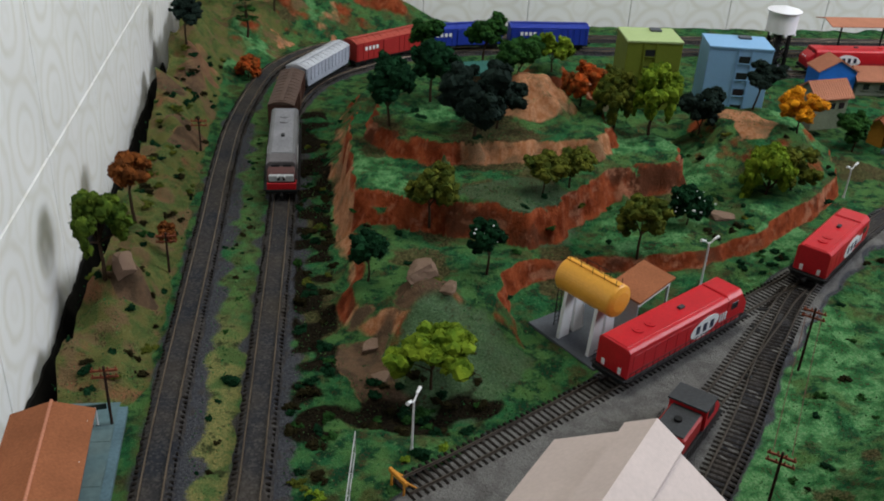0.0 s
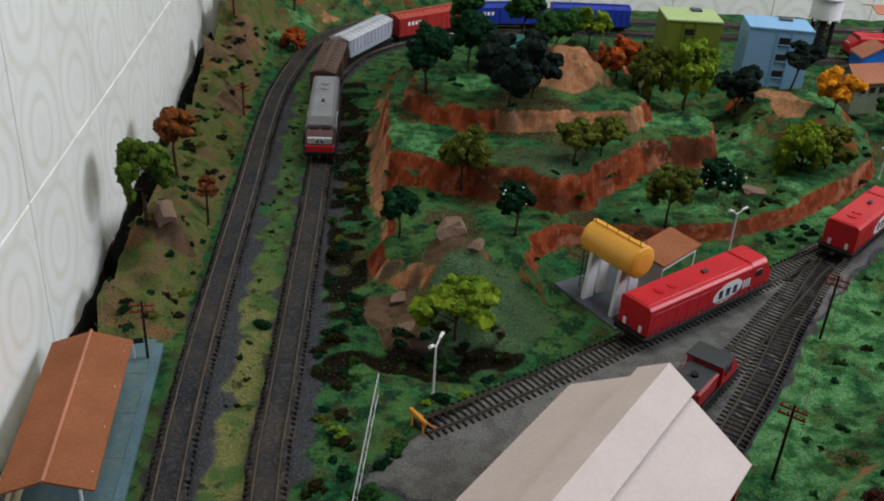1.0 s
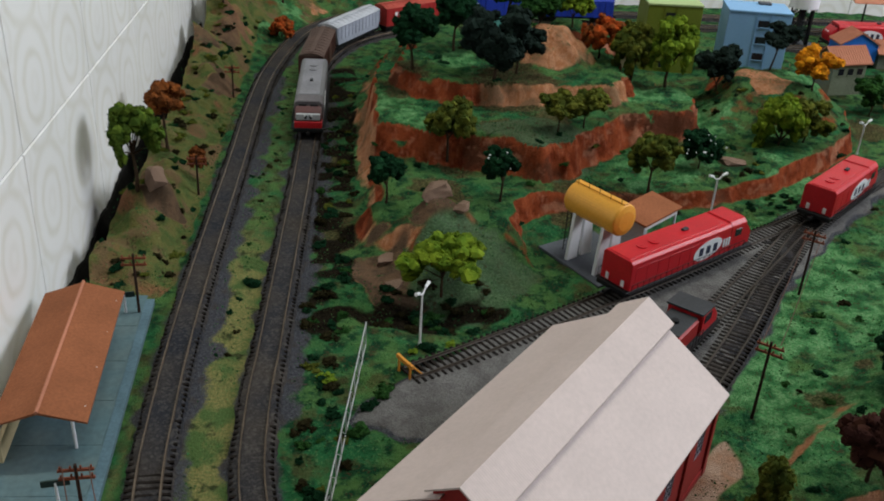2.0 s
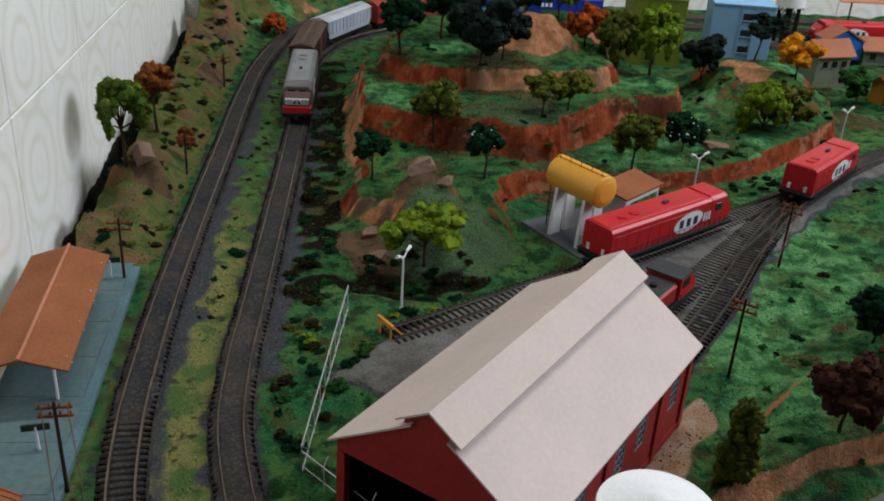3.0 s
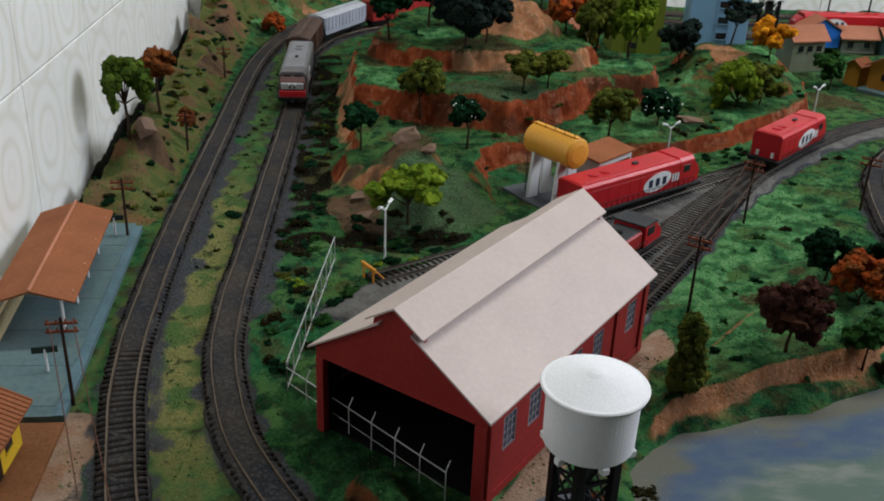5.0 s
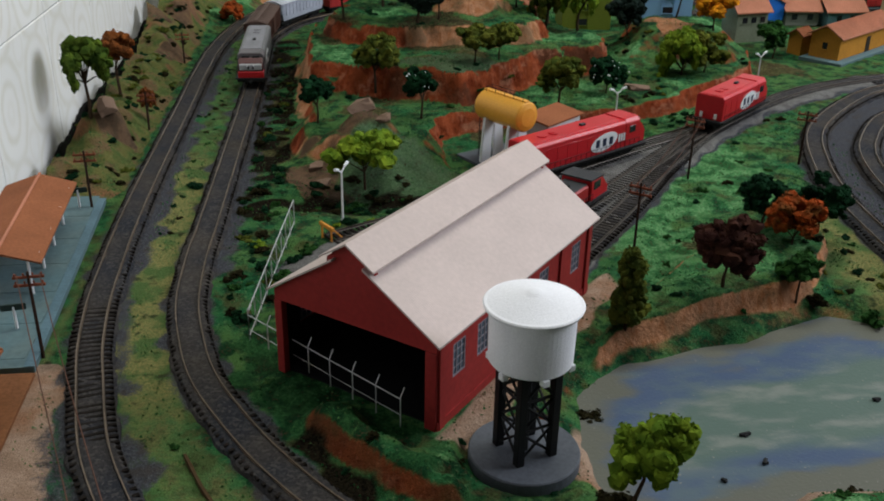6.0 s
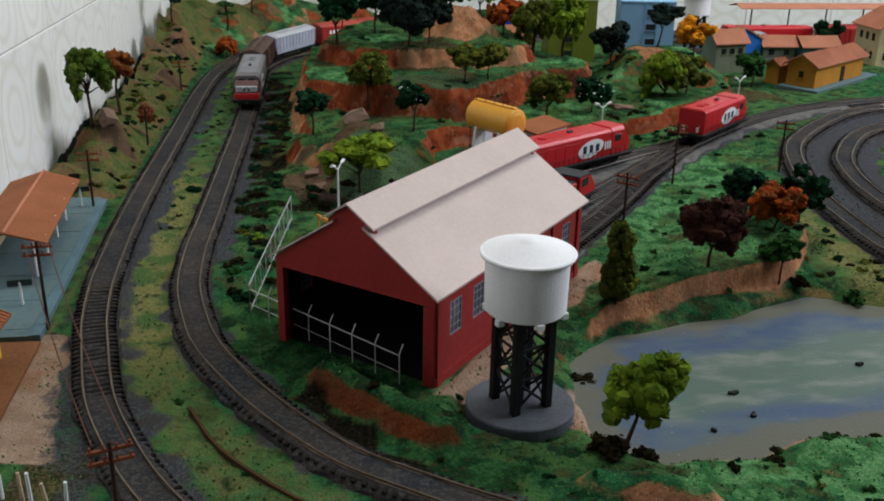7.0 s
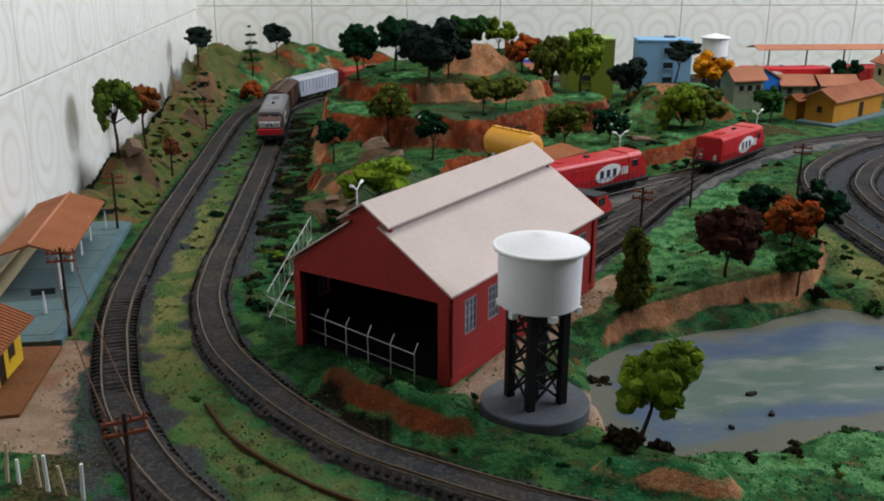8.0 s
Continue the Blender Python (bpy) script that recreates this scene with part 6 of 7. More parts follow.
inner_even = smooth_line(INNER, 0.004)
nose_at = next(i for i, p in enumerate(inner_even) if p.y > 1.15 and p.x < 0) * 0.004
s = nose_at + 0.094
p, a = on_track(inner_even, s)
locomotive(pose(p.x, p.y, RAIL_TOP, 0, 0, a + 180), "grey diesel locomotive with red nose heading the goods train", mat("dull_grey_body", (0.15, 0.15, 0.16), 0.5), mat("worn_grey_roof", (0.24, 0.235, 0.26), 0.6), mat("dark_maroon_nose", (0.085, 0.016, 0.016), 0.45), mat("dull_grey_cab", (0.13, 0.115, 0.125), 0.5), LIGHTGREY)
s += 0.094 + 0.014 + 0.069
for label, body, roof, hop, text in (("dark brown boxcar behind the grey locomotive", BROWNCAR, mat("worn_brown_roof", (0.10, 0.062, 0.050), 0.7), False, None), ("light grey hopper wagon in the goods train", mat("lavender_grey", (0.36, 0.38, 0.46), 0.5), mat("pale_wagon_roof", (0.46, 0.47, 0.52), 0.5), True, None),
                                    ("red boxcar with white markings in the goods train", DEEPRED, mat("pinkish_red_roof", (0.42, 0.07, 0.05), 0.6), False, WHITE), ("blue boxcar with white markings in the goods train", BLUECAR, BLUECAR, False, WHITE),
                                    ("blue boxcar with white markings in the goods train", BLUECAR, BLUECAR, False, WHITE)):
    p, a = on_track(inner_even, s)
    wagon(pose(p.x, p.y, RAIL_TOP, 0, 0, a + 180), label, body, roof, 0.138, hop, text)
    s += 0.138 + 0.014


def shunter(m):
    """Short yard locomotive: red body, dark grey hoods, pale cab front."""
    lo = thing("shunting_locomotive", "small red shunting locomotive with dark grey roof", "locomotive", m, "locomotives")
    bm = bmesh.new()
    box(bm, -0.040, 0.040, -0.0155, 0.0155, 0.0075, 0.0120, 0.0006)
    part("frame", bm, BLACK, lo)
    bm = bmesh.new()
    box(bm, -0.038, 0.002, -0.0135, 0.0135, 0.0120, 0.0285, 0.0015)
    part("hood", bm, DEEPRED, lo)
    bm = bmesh.new()
    box(bm, -0.036, 0.001, -0.0120, 0.0120, 0.0285, 0.0296, 0.0005)
    part("hood_top", bm, DARKGREY, lo, "dark grey hood top")
    bm = bmesh.new()
    prism(bm, [(0.002, 0.0120), (0.037, 0.0120), (0.037, 0.0195), (0.0245, 0.0318), (0.002, 0.0330)], -0.0156, 0.0156, "y")
    bmesh.ops.bevel(bm, geom=[e for e in bm.edges], offset=0.0009, segments=2, affect="EDGES")
    cab = part("cab", bm, RED, lo)
    bm = bmesh.new()
    prism(bm, [(-0.0005, 0.0328), (0.0255, 0.0316), (0.0255, 0.0330), (-0.0005, 0.0344)], -0.0162, 0.0162, "y")
    part("cab_roof", bm, DARKGREY, lo, "dark grey cab roof")
    # blue-grey base colour paints in the window reflected on the sloping glass
    bm = bmesh.new()
    prism(bm, [(0.0268, 0.0298), (0.0355, 0.0212), (0.0361, 0.0217), (0.0273, 0.0304)], -0.0135, 0.0135, "y")
    part("windscreen", bm, mat("painted_reflection_glass", (0.20, 0.23, 0.40), 0.12, vary=0.1, bump=0), cab, "sloping blue-grey windscreen")
    for s in (-1, 1):
        bm = bmesh.new()
        box(bm, 0.007, 0.020, *sorted((s * 0.0156, s * 0.0161)), 0.0225, 0.0300)
        part("cab_window", bm, GLASSY, cab)
        bm = bmesh.new()
        box(bm, -0.040, 0.040, *sorted((s * 0.0155, s * 0.0185)), 0.0105, 0.0118)
        part("walkway", bm, BLACK, lo)
        bm = bmesh.new()
        for k in range(7):
            x0 = -0.038 + k * 0.0065
            cyl(bm, (x0, s * 0.0180, 0.0118), (x0, s * 0.0180, 0.0210), 0.00025, segs=5)
        cyl(bm, (-0.038, s * 0.0180, 0.0210), (0.001, s * 0.0180, 0.0210), 0.0003, segs=5)
        part("handrail", bm, BLACK, lo)
    bm = bmesh.new()
    cyl(bm, (-0.018, 0, 0.0294), (-0.018, 0, 0.0318), 0.0032, segs=14)
    part("exhaust", bm, BLACK, lo)
    bogie(lo, -0.022, 2, 0.022)
    bogie(lo, 0.022, 2, 0.022)
    coupler(lo, -0.040, -1)
    coupler(lo, 0.040, 1)
    return lo


shunter(pose(0.2630, 0.7190, RAIL_TOP, 0, 0, 48.5))


def oil_tank(m):
    tk = thing("fuel_tank", "yellow horizontal fuel tank on two white tapered piers", "fuel tank", m)
    R, H, z = 0.0158, 0.0318, 0.0590
    bm = bmesh.new()
    prof = [(0, -H - 0.0022), (R * 0.6, -H - 0.0016), (R * 0.92, -H), (R, -H + 0.0016), (R, H - 0.0016), (R * 0.92, H), (R * 0.6, H + 0.0016), (0, H + 0.0022)]
    lathe(bm, prof, 40)
    for vtx in bm.verts:
        vtx.co = Vector((vtx.co.z, vtx.co.y, vtx.co.x + z))
    bmesh.ops.recalc_face_normals(bm, faces=bm.faces)
    part("tank", bm, YELLOW, tk, smooth=False)
    bm = bmesh.new()
    box(bm, -H + 0.001, H - 0.001, -0.003, 0.003, z + R - 0.0006, z + R + 0.0012, 0.0004)
    part("top_strip", bm, YELLOW, tk)
    bm = bmesh.new()
    for sy in (-0.004, 0.004):
        for k in range(5):
            x = -H + 0.006 + k * 0.0135
            cyl(bm, (x, sy, z + R), (x, sy, z + R + 0.0055), 0.0003, segs=5)
        cyl(bm, (-H + 0.006, sy, z + R + 0.0055), (H - 0.008, sy, z + R + 0.0055), 0.0003, segs=5)
    part("guard_rail", bm, BLACK, tk)
    for x in (-0.0185, 0.0175):
        for s in (-1, 1):
            bm = bmesh.new()
            prism(bm, [(s * 0.0030, 0.0), (s * 0.0165, 0.0), (s * 0.0118, 0.053), (s * 0.0012, 0.046)], x - 0.0018, x + 0.0018, "x")
            part("pier", bm, WHITE, tk, "white tapered pier")
        bm = bmesh.new()
        box(bm, x - 0.0014, x + 0.0014, -0.0105, 0.0105, 0.0385, 0.0465)
        part("saddle", bm, WHITE, tk)
    bm = bmesh.new()
    for sy in (-0.003, 0.003):
        cyl(bm, (-H - 0.004, sy, 0), (-H - 0.0035, sy, z + 0.004), 0.0005, segs=6)
    for k in range(12):
        cyl(bm, (-H - 0.004, -0.003, 0.004 + k * 0.0048), (-H - 0.004, 0.003, 0.004 + k * 0.0048), 0.0004, segs=5)
    part("ladder", bm, BLACK, tk)
    return tk


TANK_TURN = math.degrees(math.atan2(-0.83, 0.56))
bm = bmesh.new()
box(bm, -0.047, 0.042, -0.020, 0.052, -0.003, 0.0022, 0.0004)
slab = part("concrete_slab", bm, SLATE)
slab.matrix_basis = pose(0.2160, 0.8655, 0.0, 0, 0, -61)
tagged(slab, "grey concrete slab under the fuel tank", "slab")
oil_tank(pose(0.2215, 0.8630, 0.0022, 0, 0, TANK_TURN))


def open_hut(m):
    hu = thing("pump_hut", "pale grey open-fronted hut with terracotta lean-to roof", "hut", m)
    L, W = 0.030, 0.0155
    bm = bmesh.new()
    box(bm, -L, L, W - 0.002, W, 0, 0.046)
    part("back_wall", bm, LIGHTGREY, hu)
    bm = bmesh.new()
    prism(bm, [(-W, 0.0), (W - 0.002, 0.0), (W - 0.002, 0.046), (-W, 0.042)], -L, -L + 0.002, "x")
    part("end_wall", bm, LIGHTGREY, hu)
    bm = bmesh.new()
    box(bm, -L + 0.002, L, -W, -W + 0.002, 0.036, 0.0425)
    part("fascia", bm, WHITE, hu)
    bm = bmesh.new()
    box(bm, L - 0.002, L, -W, -W + 0.002, 0, 0.036)
    part("corner_post", bm, WHITE, hu)
    bm = bmesh.new()
    prism(bm, [(-W - 0.003, 0.0420), (W + 0.002, 0.0465), (W + 0.002, 0.0485), (-W - 0.003, 0.0440)], -L - 0.003, L + 0.003, "x")
    part("roof", bm, TILE, hu, "terracotta roof")
    return hu


open_hut(pose(0.2800, 0.8960, 0.0, 0, 0, 42))

# buffer stop at the end of the siding
bs = thing("buffer_stop", "orange-yellow buffer stop at the end of the siding", "buffer stop", pose(0.034, 0.6795, 0.003, 0, 0, 32))
for sy in (-1, 1):
    bm = bmesh.new()
    cyl(bm, (0.0, sy * 0.0075, 0), (0.0, sy * 0.0075, 0.0155), 0.0010, segs=6)
    cyl(bm, (0.013, sy * 0.0075, 0), (0.0, sy * 0.0075, 0.0145), 0.0009, segs=6)
    part("upright", bm, ORANGE, bs)
bm = bmesh.new()
box(bm, -0.001, 0.0015, -0.0105, 0.0105, 0.0115, 0.0150, 0.0003)
part("beam", bm, ORANGE, bs)

for x, y, tall, turn in ((0.0485, 0.7240, 0.050, 60), (0.3705, 0.9600, 0.0515, 20), (0.632, 1.160, 0.040, 30)):
    double_lamp(x, y, tall, turn)

# ---- fence of thin pale posts round the shed corner ----
fence = thing("wire_fence", "thin pale wire fence with angled post tips round the shed", "fence")
corners = [(0.0045, 0.7215), (-0.0215, 0.5200), (0.0785, 0.4070)]
run = []
for (ax, ay), (bx, by) in zip(corners[:-1], corners[1:]):
    n = max(1, round(math.hypot(bx - ax, by - ay) / 0.0215))
    for k in range(n + 1):
        run.append((ax + (bx - ax) * k / n, ay + (by - ay) * k / n, bx - ax, by - ay))
last = None
for x, y, dx, dy in run:
    g = min(ground_at(x, y), 0.006)
    d = Vector((dx, dy, 0)).normalized()
    out = Vector((-d.y, d.x, 0)) * -1
    bm = bmesh.new()
    side_run = dx < 0.05
    lo_z, hi_z = (0.0035, 0.0240) if side_run else (0.0088, 0.0205)
    cyl(bm, (x, y, g - 0.002), (x, y, hi_z + 0.001), 0.00042, segs=6)
    if not side_run:
        cyl(bm, (x, y, hi_z + 0.001), (x - out.x * 0.0035, y - out.y * 0.0035, hi_z + 0.0068), 0.00042, segs=6)
    part("post", bm, SILVER, fence)
    if last is not None and (abs(last[0] - x) + abs(last[1] - y)) > 0.004:
        bm = bmesh.new()
        for h, thick in ((lo_z, 0.00045 if side_run else 0.00026), (hi_z, 0.00045)):
            cyl(bm, (last[0], last[1], h), (x, y, h), thick, segs=5)
        if side_run:
            cyl(bm, (last[0], last[1], lo_z), (x, y, hi_z), 0.0003, segs=4)
        part("rail_wire", bm, SILVER, fence)
    last = (x, y)

# ---- platform beside the wall ----
bm = bmesh.new()
prism(bm, [(-0.245, 0.487), (-0.1615, 0.489), (-0.1745, 0.786), (-0.245, 0.786)], -0.002, 0.0046, "z")
plat = tagged(part("platform", bm, PLATFORM), "grey-green station platform slab beside the track", "platform")
bm = bmesh.new()
prism(bm, [(-0.1685, 0.4892), (-0.1612, 0.4892), (-0.1742, 0.7862), (-0.1815, 0.7862)], 0.0046, 0.0051, "z")
part("edge_coping", bm, mat("blue_grey_coping", (0.10, 0.17, 0.21), 0.7), plat, "blue-grey platform edge strip")
for k in range(6):
    bm = bmesh.new()
    y = 0.500 + k * 0.049
    box(bm, -0.2445, -0.1700 - (y - 0.49) * 0.043, y, y + 0.0475, 0.0046, 0.0049)
    part("paving_slab", bm, PLATFORM, plat)
can = thing("platform_canopy", "brown gabled platform canopy on white posts", "canopy", pose(-0.2110, 0.6600, 0.0046, 0, 0, 4.0))
for s in (-1, 1):
    bm = bmesh.new()
    prism(bm, [(0.0, 0.0432), (s * 0.0300, 0.0335), (s * 0.0300, 0.0322), (0.0, 0.0414)], -0.082, 0.082, "y")
    rf = part("roof", bm, TILE, can, "brown sheet roof")
for k in range(4):
    yy = -0.066 + k * 0.044
    bm = bmesh.new()
    cyl(bm, (0.0165, yy, 0), (0.0165, yy, 0.036), 0.0011, segs=8)
    cyl(bm, (0.0165, yy, 0.030), (0.0265, yy, 0.0345), 0.0006, segs=6)
    part("post", bm, WHITE, can, "white post")
bm = bmesh.new()
box(bm, -0.030, -0.027, -0.078, 0.078, 0, 0.016)
part("back_wall", bm, CREAM, can, "low cream back wall")
bm = bmesh.new()
cyl(bm, (0, -0.0825, 0.0434), (0, 0.0825, 0.0434), 0.0012, segs=8)
part("ridge", bm, PALETILE, can, "pale ridge capping")
for x, y, turn in ((-0.1870, 0.5420, 10), (-0.1935, 0.7650, 10)):
    sg = thing("station_sign", "dark blank name board on a white post", "sign", pose(x, y, 0.0046, 0, 0, turn), "platform signs")
    bm = bmesh.new()
    cyl(bm, (0, 0, 0), (0, 0, 0.018), 0.0010, segs=8)
    part("post", bm, WHITE, sg)
    bm = bmesh.new()
    box(bm, -0.0085, 0.0085, -0.0007, 0.0007, 0.0150, 0.0200, 0.0002)
    part("board", bm, mat("dark_green_board", (0.015, 0.035, 0.03), 0.5), sg)

# poles and wires
for x, y, tall, turn in ((-0.1610, 0.5080, 0.0665, 6), (-0.1830, 0.7660, 0.060, 4), (-0.1700, 1.0050, 0.045, 3), (-0.1690, 1.3080, 0.045, 0), (0.4078, 0.8111, 0.067, -38), (0.2940, 0.6290, 0.069, -38), (0.5450, 0.8450, 0.060, -30)):
    telegraph_pole(x, y, tall, turn)
telegraph_pole(-0.0630, 0.2480, 0.0690, 20)
for k in (-1, 1):
    o = 0.0075 * k
    wire((-0.0630 + o, 0.2480, 0.067), (-0.1610 + o, 0.5080, 0.065), 0.012, "rust-brown telegraph wire between two poles")
    wire((0.2940 + o, 0.6290, 0.066), (0.4078 + o, 0.8111, 0.065), 0.008, "rust-brown telegraph wire between two poles")


# ---- houses ----
def house(m, label, hx, hy, eave, ridge, walls, roof, over=0.004, windows=(), door=None, category="house"):
    """Gabled house: ridge along local x."""
    ho = thing("house", label, category, m, "model houses")
    t = 0.0015
    for s in (-1, 1):
        bm = bmesh.new()
        box(bm, -hx + t, hx - t, *sorted((s * hy, s * (hy - t))), 0, eave)
        part("wall", bm, walls, ho)
        bm = bmesh.new()
        prism(bm, [(-hy, 0), (hy, 0), (hy, eave), (0, ridge - 0.001), (-hy, eave)], *sorted((s * hx, s * (hx - t))), "x")
        part("gable", bm, walls, ho)
        drop = (ridge - eave) / hy * over
        bm = bmesh.new()
        prism(bm, [(0, ridge + 0.0012), (s * (hy + over), eave - drop + 0.0012), (s * (hy + over), eave - drop - 0.0004), (0, ridge - 0.0004)], -hx - over, hx + over, "x")
        rf = part("roof", bm, roof, ho)
        bm = bmesh.new()
        n = max(6, int((hx + over) * 2 / 0.004))
        for k in range(n + 1):
            x = -hx - over + 0.0006 + k * ((hx + over) * 2 - 0.0012) / n
            prism(bm, [(s * 0.0004, ridge + 0.0019), (s * (hy + over), eave - drop + 0.0019), (s * (hy + over), eave - drop + 0.0010), (s * 0.0004, ridge + 0.0010)], x - 0.0006, x + 0.0006, "x")
        part("roof_tile", bm, roof, rf)
    for side, a, z0, w, h in windows:
        bm = bmesh.new()
        if side in ("front", "back"):
            s = -1 if side == "front" else 1
            box(bm, a - w / 2, a + w / 2, *sorted((s * hy, s * (hy + 0.0005))), z0, z0 + h)
        else:
            s = -1 if side == "left" else 1
            box(bm, *sorted((s * hx, s * (hx + 0.0005))), a - w / 2, a + w / 2, z0, z0 + h)
        wn = part("window", bm, GLASSY, ho, "dark window")
        bm = bmesh.new()
        if side in ("front", "back"):
            box(bm, a - w / 2 - 0.0008, a + w / 2 + 0.0008, *sorted((s * hy, s * (hy + 0.0012))), z0 - 0.0012, z0)
        else:
            box(bm, *sorted((s * hx, s * (hx + 0.0012))), a - w / 2 - 0.0008, a + w / 2 + 0.0008, z0 - 0.0012, z0)
        part("sill", bm, walls, wn)
    if door:
        bm = bmesh.new()
        side, a, w, h = door
        if side == "front":
            box(bm, a - w / 2, a + w / 2, -hy - 0.0006, -hy, 0, h)
        else:
            box(bm, hx, hx + 0.0006, a - w / 2, a + w / 2, 0, h)
        part("door", bm, mat("dark_brown_door", (0.03, 0.018, 0.012), 0.6), ho)
    return ho


# yellow house on its brown plot by the platform
bm = bmesh.new()
prism(bm, [(-0.245, 0.372), (-0.158, 0.384), (-0.1605, 0.4855), (-0.245, 0.4855)], -0.002, 0.0022, "z")
tagged(part("house_plot", bm, mat("brown_plot", (0.20, 0.085, 0.04), 0.85, vary=0.25)), "brown flat plot under the yellow house", "base")
house(pose(-0.2080, 0.4250, 0.0022, 0, 0, 88), "bright yellow small house with brown gabled roof", 0.040, 0.0270, 0.0300, 0.0430, YELLOWWALL, TILE, 0.0075,
      (("front", 0.022, 0.010, 0.010, 0.013), ("front", -0.022, 0.010, 0.010, 0.013), ("right", 0.0, 0.010, 0.010, 0.013)), ("front", 0.004, 0.009, 0.021))
# ochre goods house by the return curve
house(pose(0.8620, 1.3400, 0.004, 0, 0, 37), "ochre yellow goods house with pale terracotta roof", 0.0880, 0.0235, 0.0360, 0.0500, OCHRE, PALETILE, 0.006, (("left", 0.0, 0.014, 0.008, 0.010),), ("front", 0.010, 0.014, 0.024))
bm = bmesh.new()
box(bm, -0.105, 0.12, -0.038, 0.030, -0.002, 0.004, 0.0005)
apron = part("loading_bank", bm, PLATFORM)
apron.matrix_basis = pose(0.8620, 1.3400, 0.0, 0, 0, 37)
tagged(apron, "grey-green loading bank under the ochre house", "platform")
house(pose(0.7740, 1.3330, 0.0, 0, 0, 37), "low brown lean house beside the ochre goods house", 0.016, 0.011, 0.032, 0.040, OCHRE, TILE, 0.003)
house(pose(0.6960, 1.3720, 0.014, 0, 0, 12), "pale green house with terracotta gabled roof", 0.028, 0.020, 0.050, 0.066, mat("pale_green_wall", (0.22, 0.25, 0.17), 0.75), PALETILE, 0.005,
      (("front", -0.014, 0.030, 0.009, 0.009), ("front", 0.002, 0.030, 0.009, 0.009), ("front", 0.018, 0.030, 0.009, 0.009)))
house(pose(0.8710, 1.5440, 0.002, 0, 0, -4), "grey-green house with terracotta gabled roof", 0.029, 0.020, 0.028, 0.042, mat("grey_green_wall", (0.20, 0.22, 0.18), 0.75), PALETILE, 0.005, (("front", -0.014, 0.010, 0.010, 0.010), ("front", 0.014, 0.010, 0.010, 0.010)))
house(pose(0.8050, 1.5500, 0.010, 0, 0, 90), "bright blue house with pale roof and twin gables", 0.020, 0.032, 0.030, 0.048, CANVAS, PALETILE, 0.002)
house(pose(0.9450, 1.5350, 0.0, 0, 0, 0), "teal grey house with terracotta roof", 0.034, 0.022, 0.030, 0.044, mat("teal_wall", (0.10, 0.20, 0.21), 0.75), PALETILE, 0.005, (("front", -0.012, 0.011, 0.008, 0.010), ("front", 0.012, 0.011, 0.008, 0.010)))
house(pose(1.0700, 1.5050, 0.0, 0, 0, 90), "cream two-storey house with terracotta roof", 0.040, 0.045, 0.0700, 0.0960, CREAM, PALETILE, 0.007,
      tuple((sd, a, z, 0.009, 0.013) for sd, aa in (("left", (-0.028, -0.009, 0.010, 0.029)), ("back", (-0.02, 0.0, 0.02))) for a in aa for z in (0.012, 0.044)))
house(pose(0.1850, 1.3300, 0.0890, 0, 0, 10), "small hilltop house with teal roof", 0.022, 0.014, 0.016, 0.026, mat("brown_wall", (0.18, 0.10, 0.06), 0.8), mat("teal_roof", (0.03, 0.16, 0.14), 0.6), 0.003)
house(pose(0.3300, 1.3000, 0.0630, 0, 0, -5), "small house with pale terracotta roof half hidden by trees", 0.024, 0.016, 0.022, 0.034, CREAM, PALETILE, 0.003)


def apartment_block(m, label, hx, hy, tall, walls, top, columns):
    """Flat-roofed block: window column in a slightly recessed strip."""
    ab = thing("apartment_block", label, "building", m, "apartment blocks")
    bm = bmesh.new()
    box(bm, -hx, hx, -hy, hy, 0, tall - 0.003, 0.0004)
    part("wall", bm, walls, ab)
    bm = bmesh.new()
    box(bm, -hx - 0.0008, hx + 0.0008, -hy - 0.0008, hy + 0.0008, tall - 0.003, tall, 0.0004)
    part("roof", bm, top, ab)
    bm = bmesh.new()
    box(bm, hx * 0.10, hx * 0.50, hy * 0.35, hy * 0.75, tall, tall + 0.003, 0.0003)
    part("roof_hatch", bm, SLATE, ab)
    for s, x in ((-1, columns - hx * 0.16), (1, columns + hx * 0.28)):
        bm = bmesh.new()
        box(bm, x - 0.0008, x + 0.0008, -hy - 0.0012, -hy, 0, tall - 0.004)
        part("wall_strip", bm, walls, ab)
    for k in range(5):
        z = tall - 0.022 - k * 0.0235
        if z < 0.004:
            break
        bm = bmesh.new()
        box(bm, columns - hx * 0.12, columns + hx * 0.22, -hy - 0.0009, -hy, z, z + 0.0095)
        wn = part("window", bm, GLASSY, ab, "dark square window")
        bm = bmesh.new()
        box(bm, columns - hx * 0.14, columns + hx * 0.24, -hy - 0.0016, -hy, z - 0.0012, z)
        part("sill", bm, walls, wn)
    return ab


apartment_block(pose(0.5680, 1.4075, 0.018, 0, 0, -10), "pale blue flat-roofed apartment block with dark windows", 0.0440, 0.0300, 0.106, SKYBLUE, SKYBLUE, 0.004)
apartment_block(pose(0.4480, 1.4320, 0.018, 0, 0, -4), "olive green flat-roofed apartment block with pale top", 0.0390, 0.0330, 0.107, LIME, LIMETOP, -0.008)

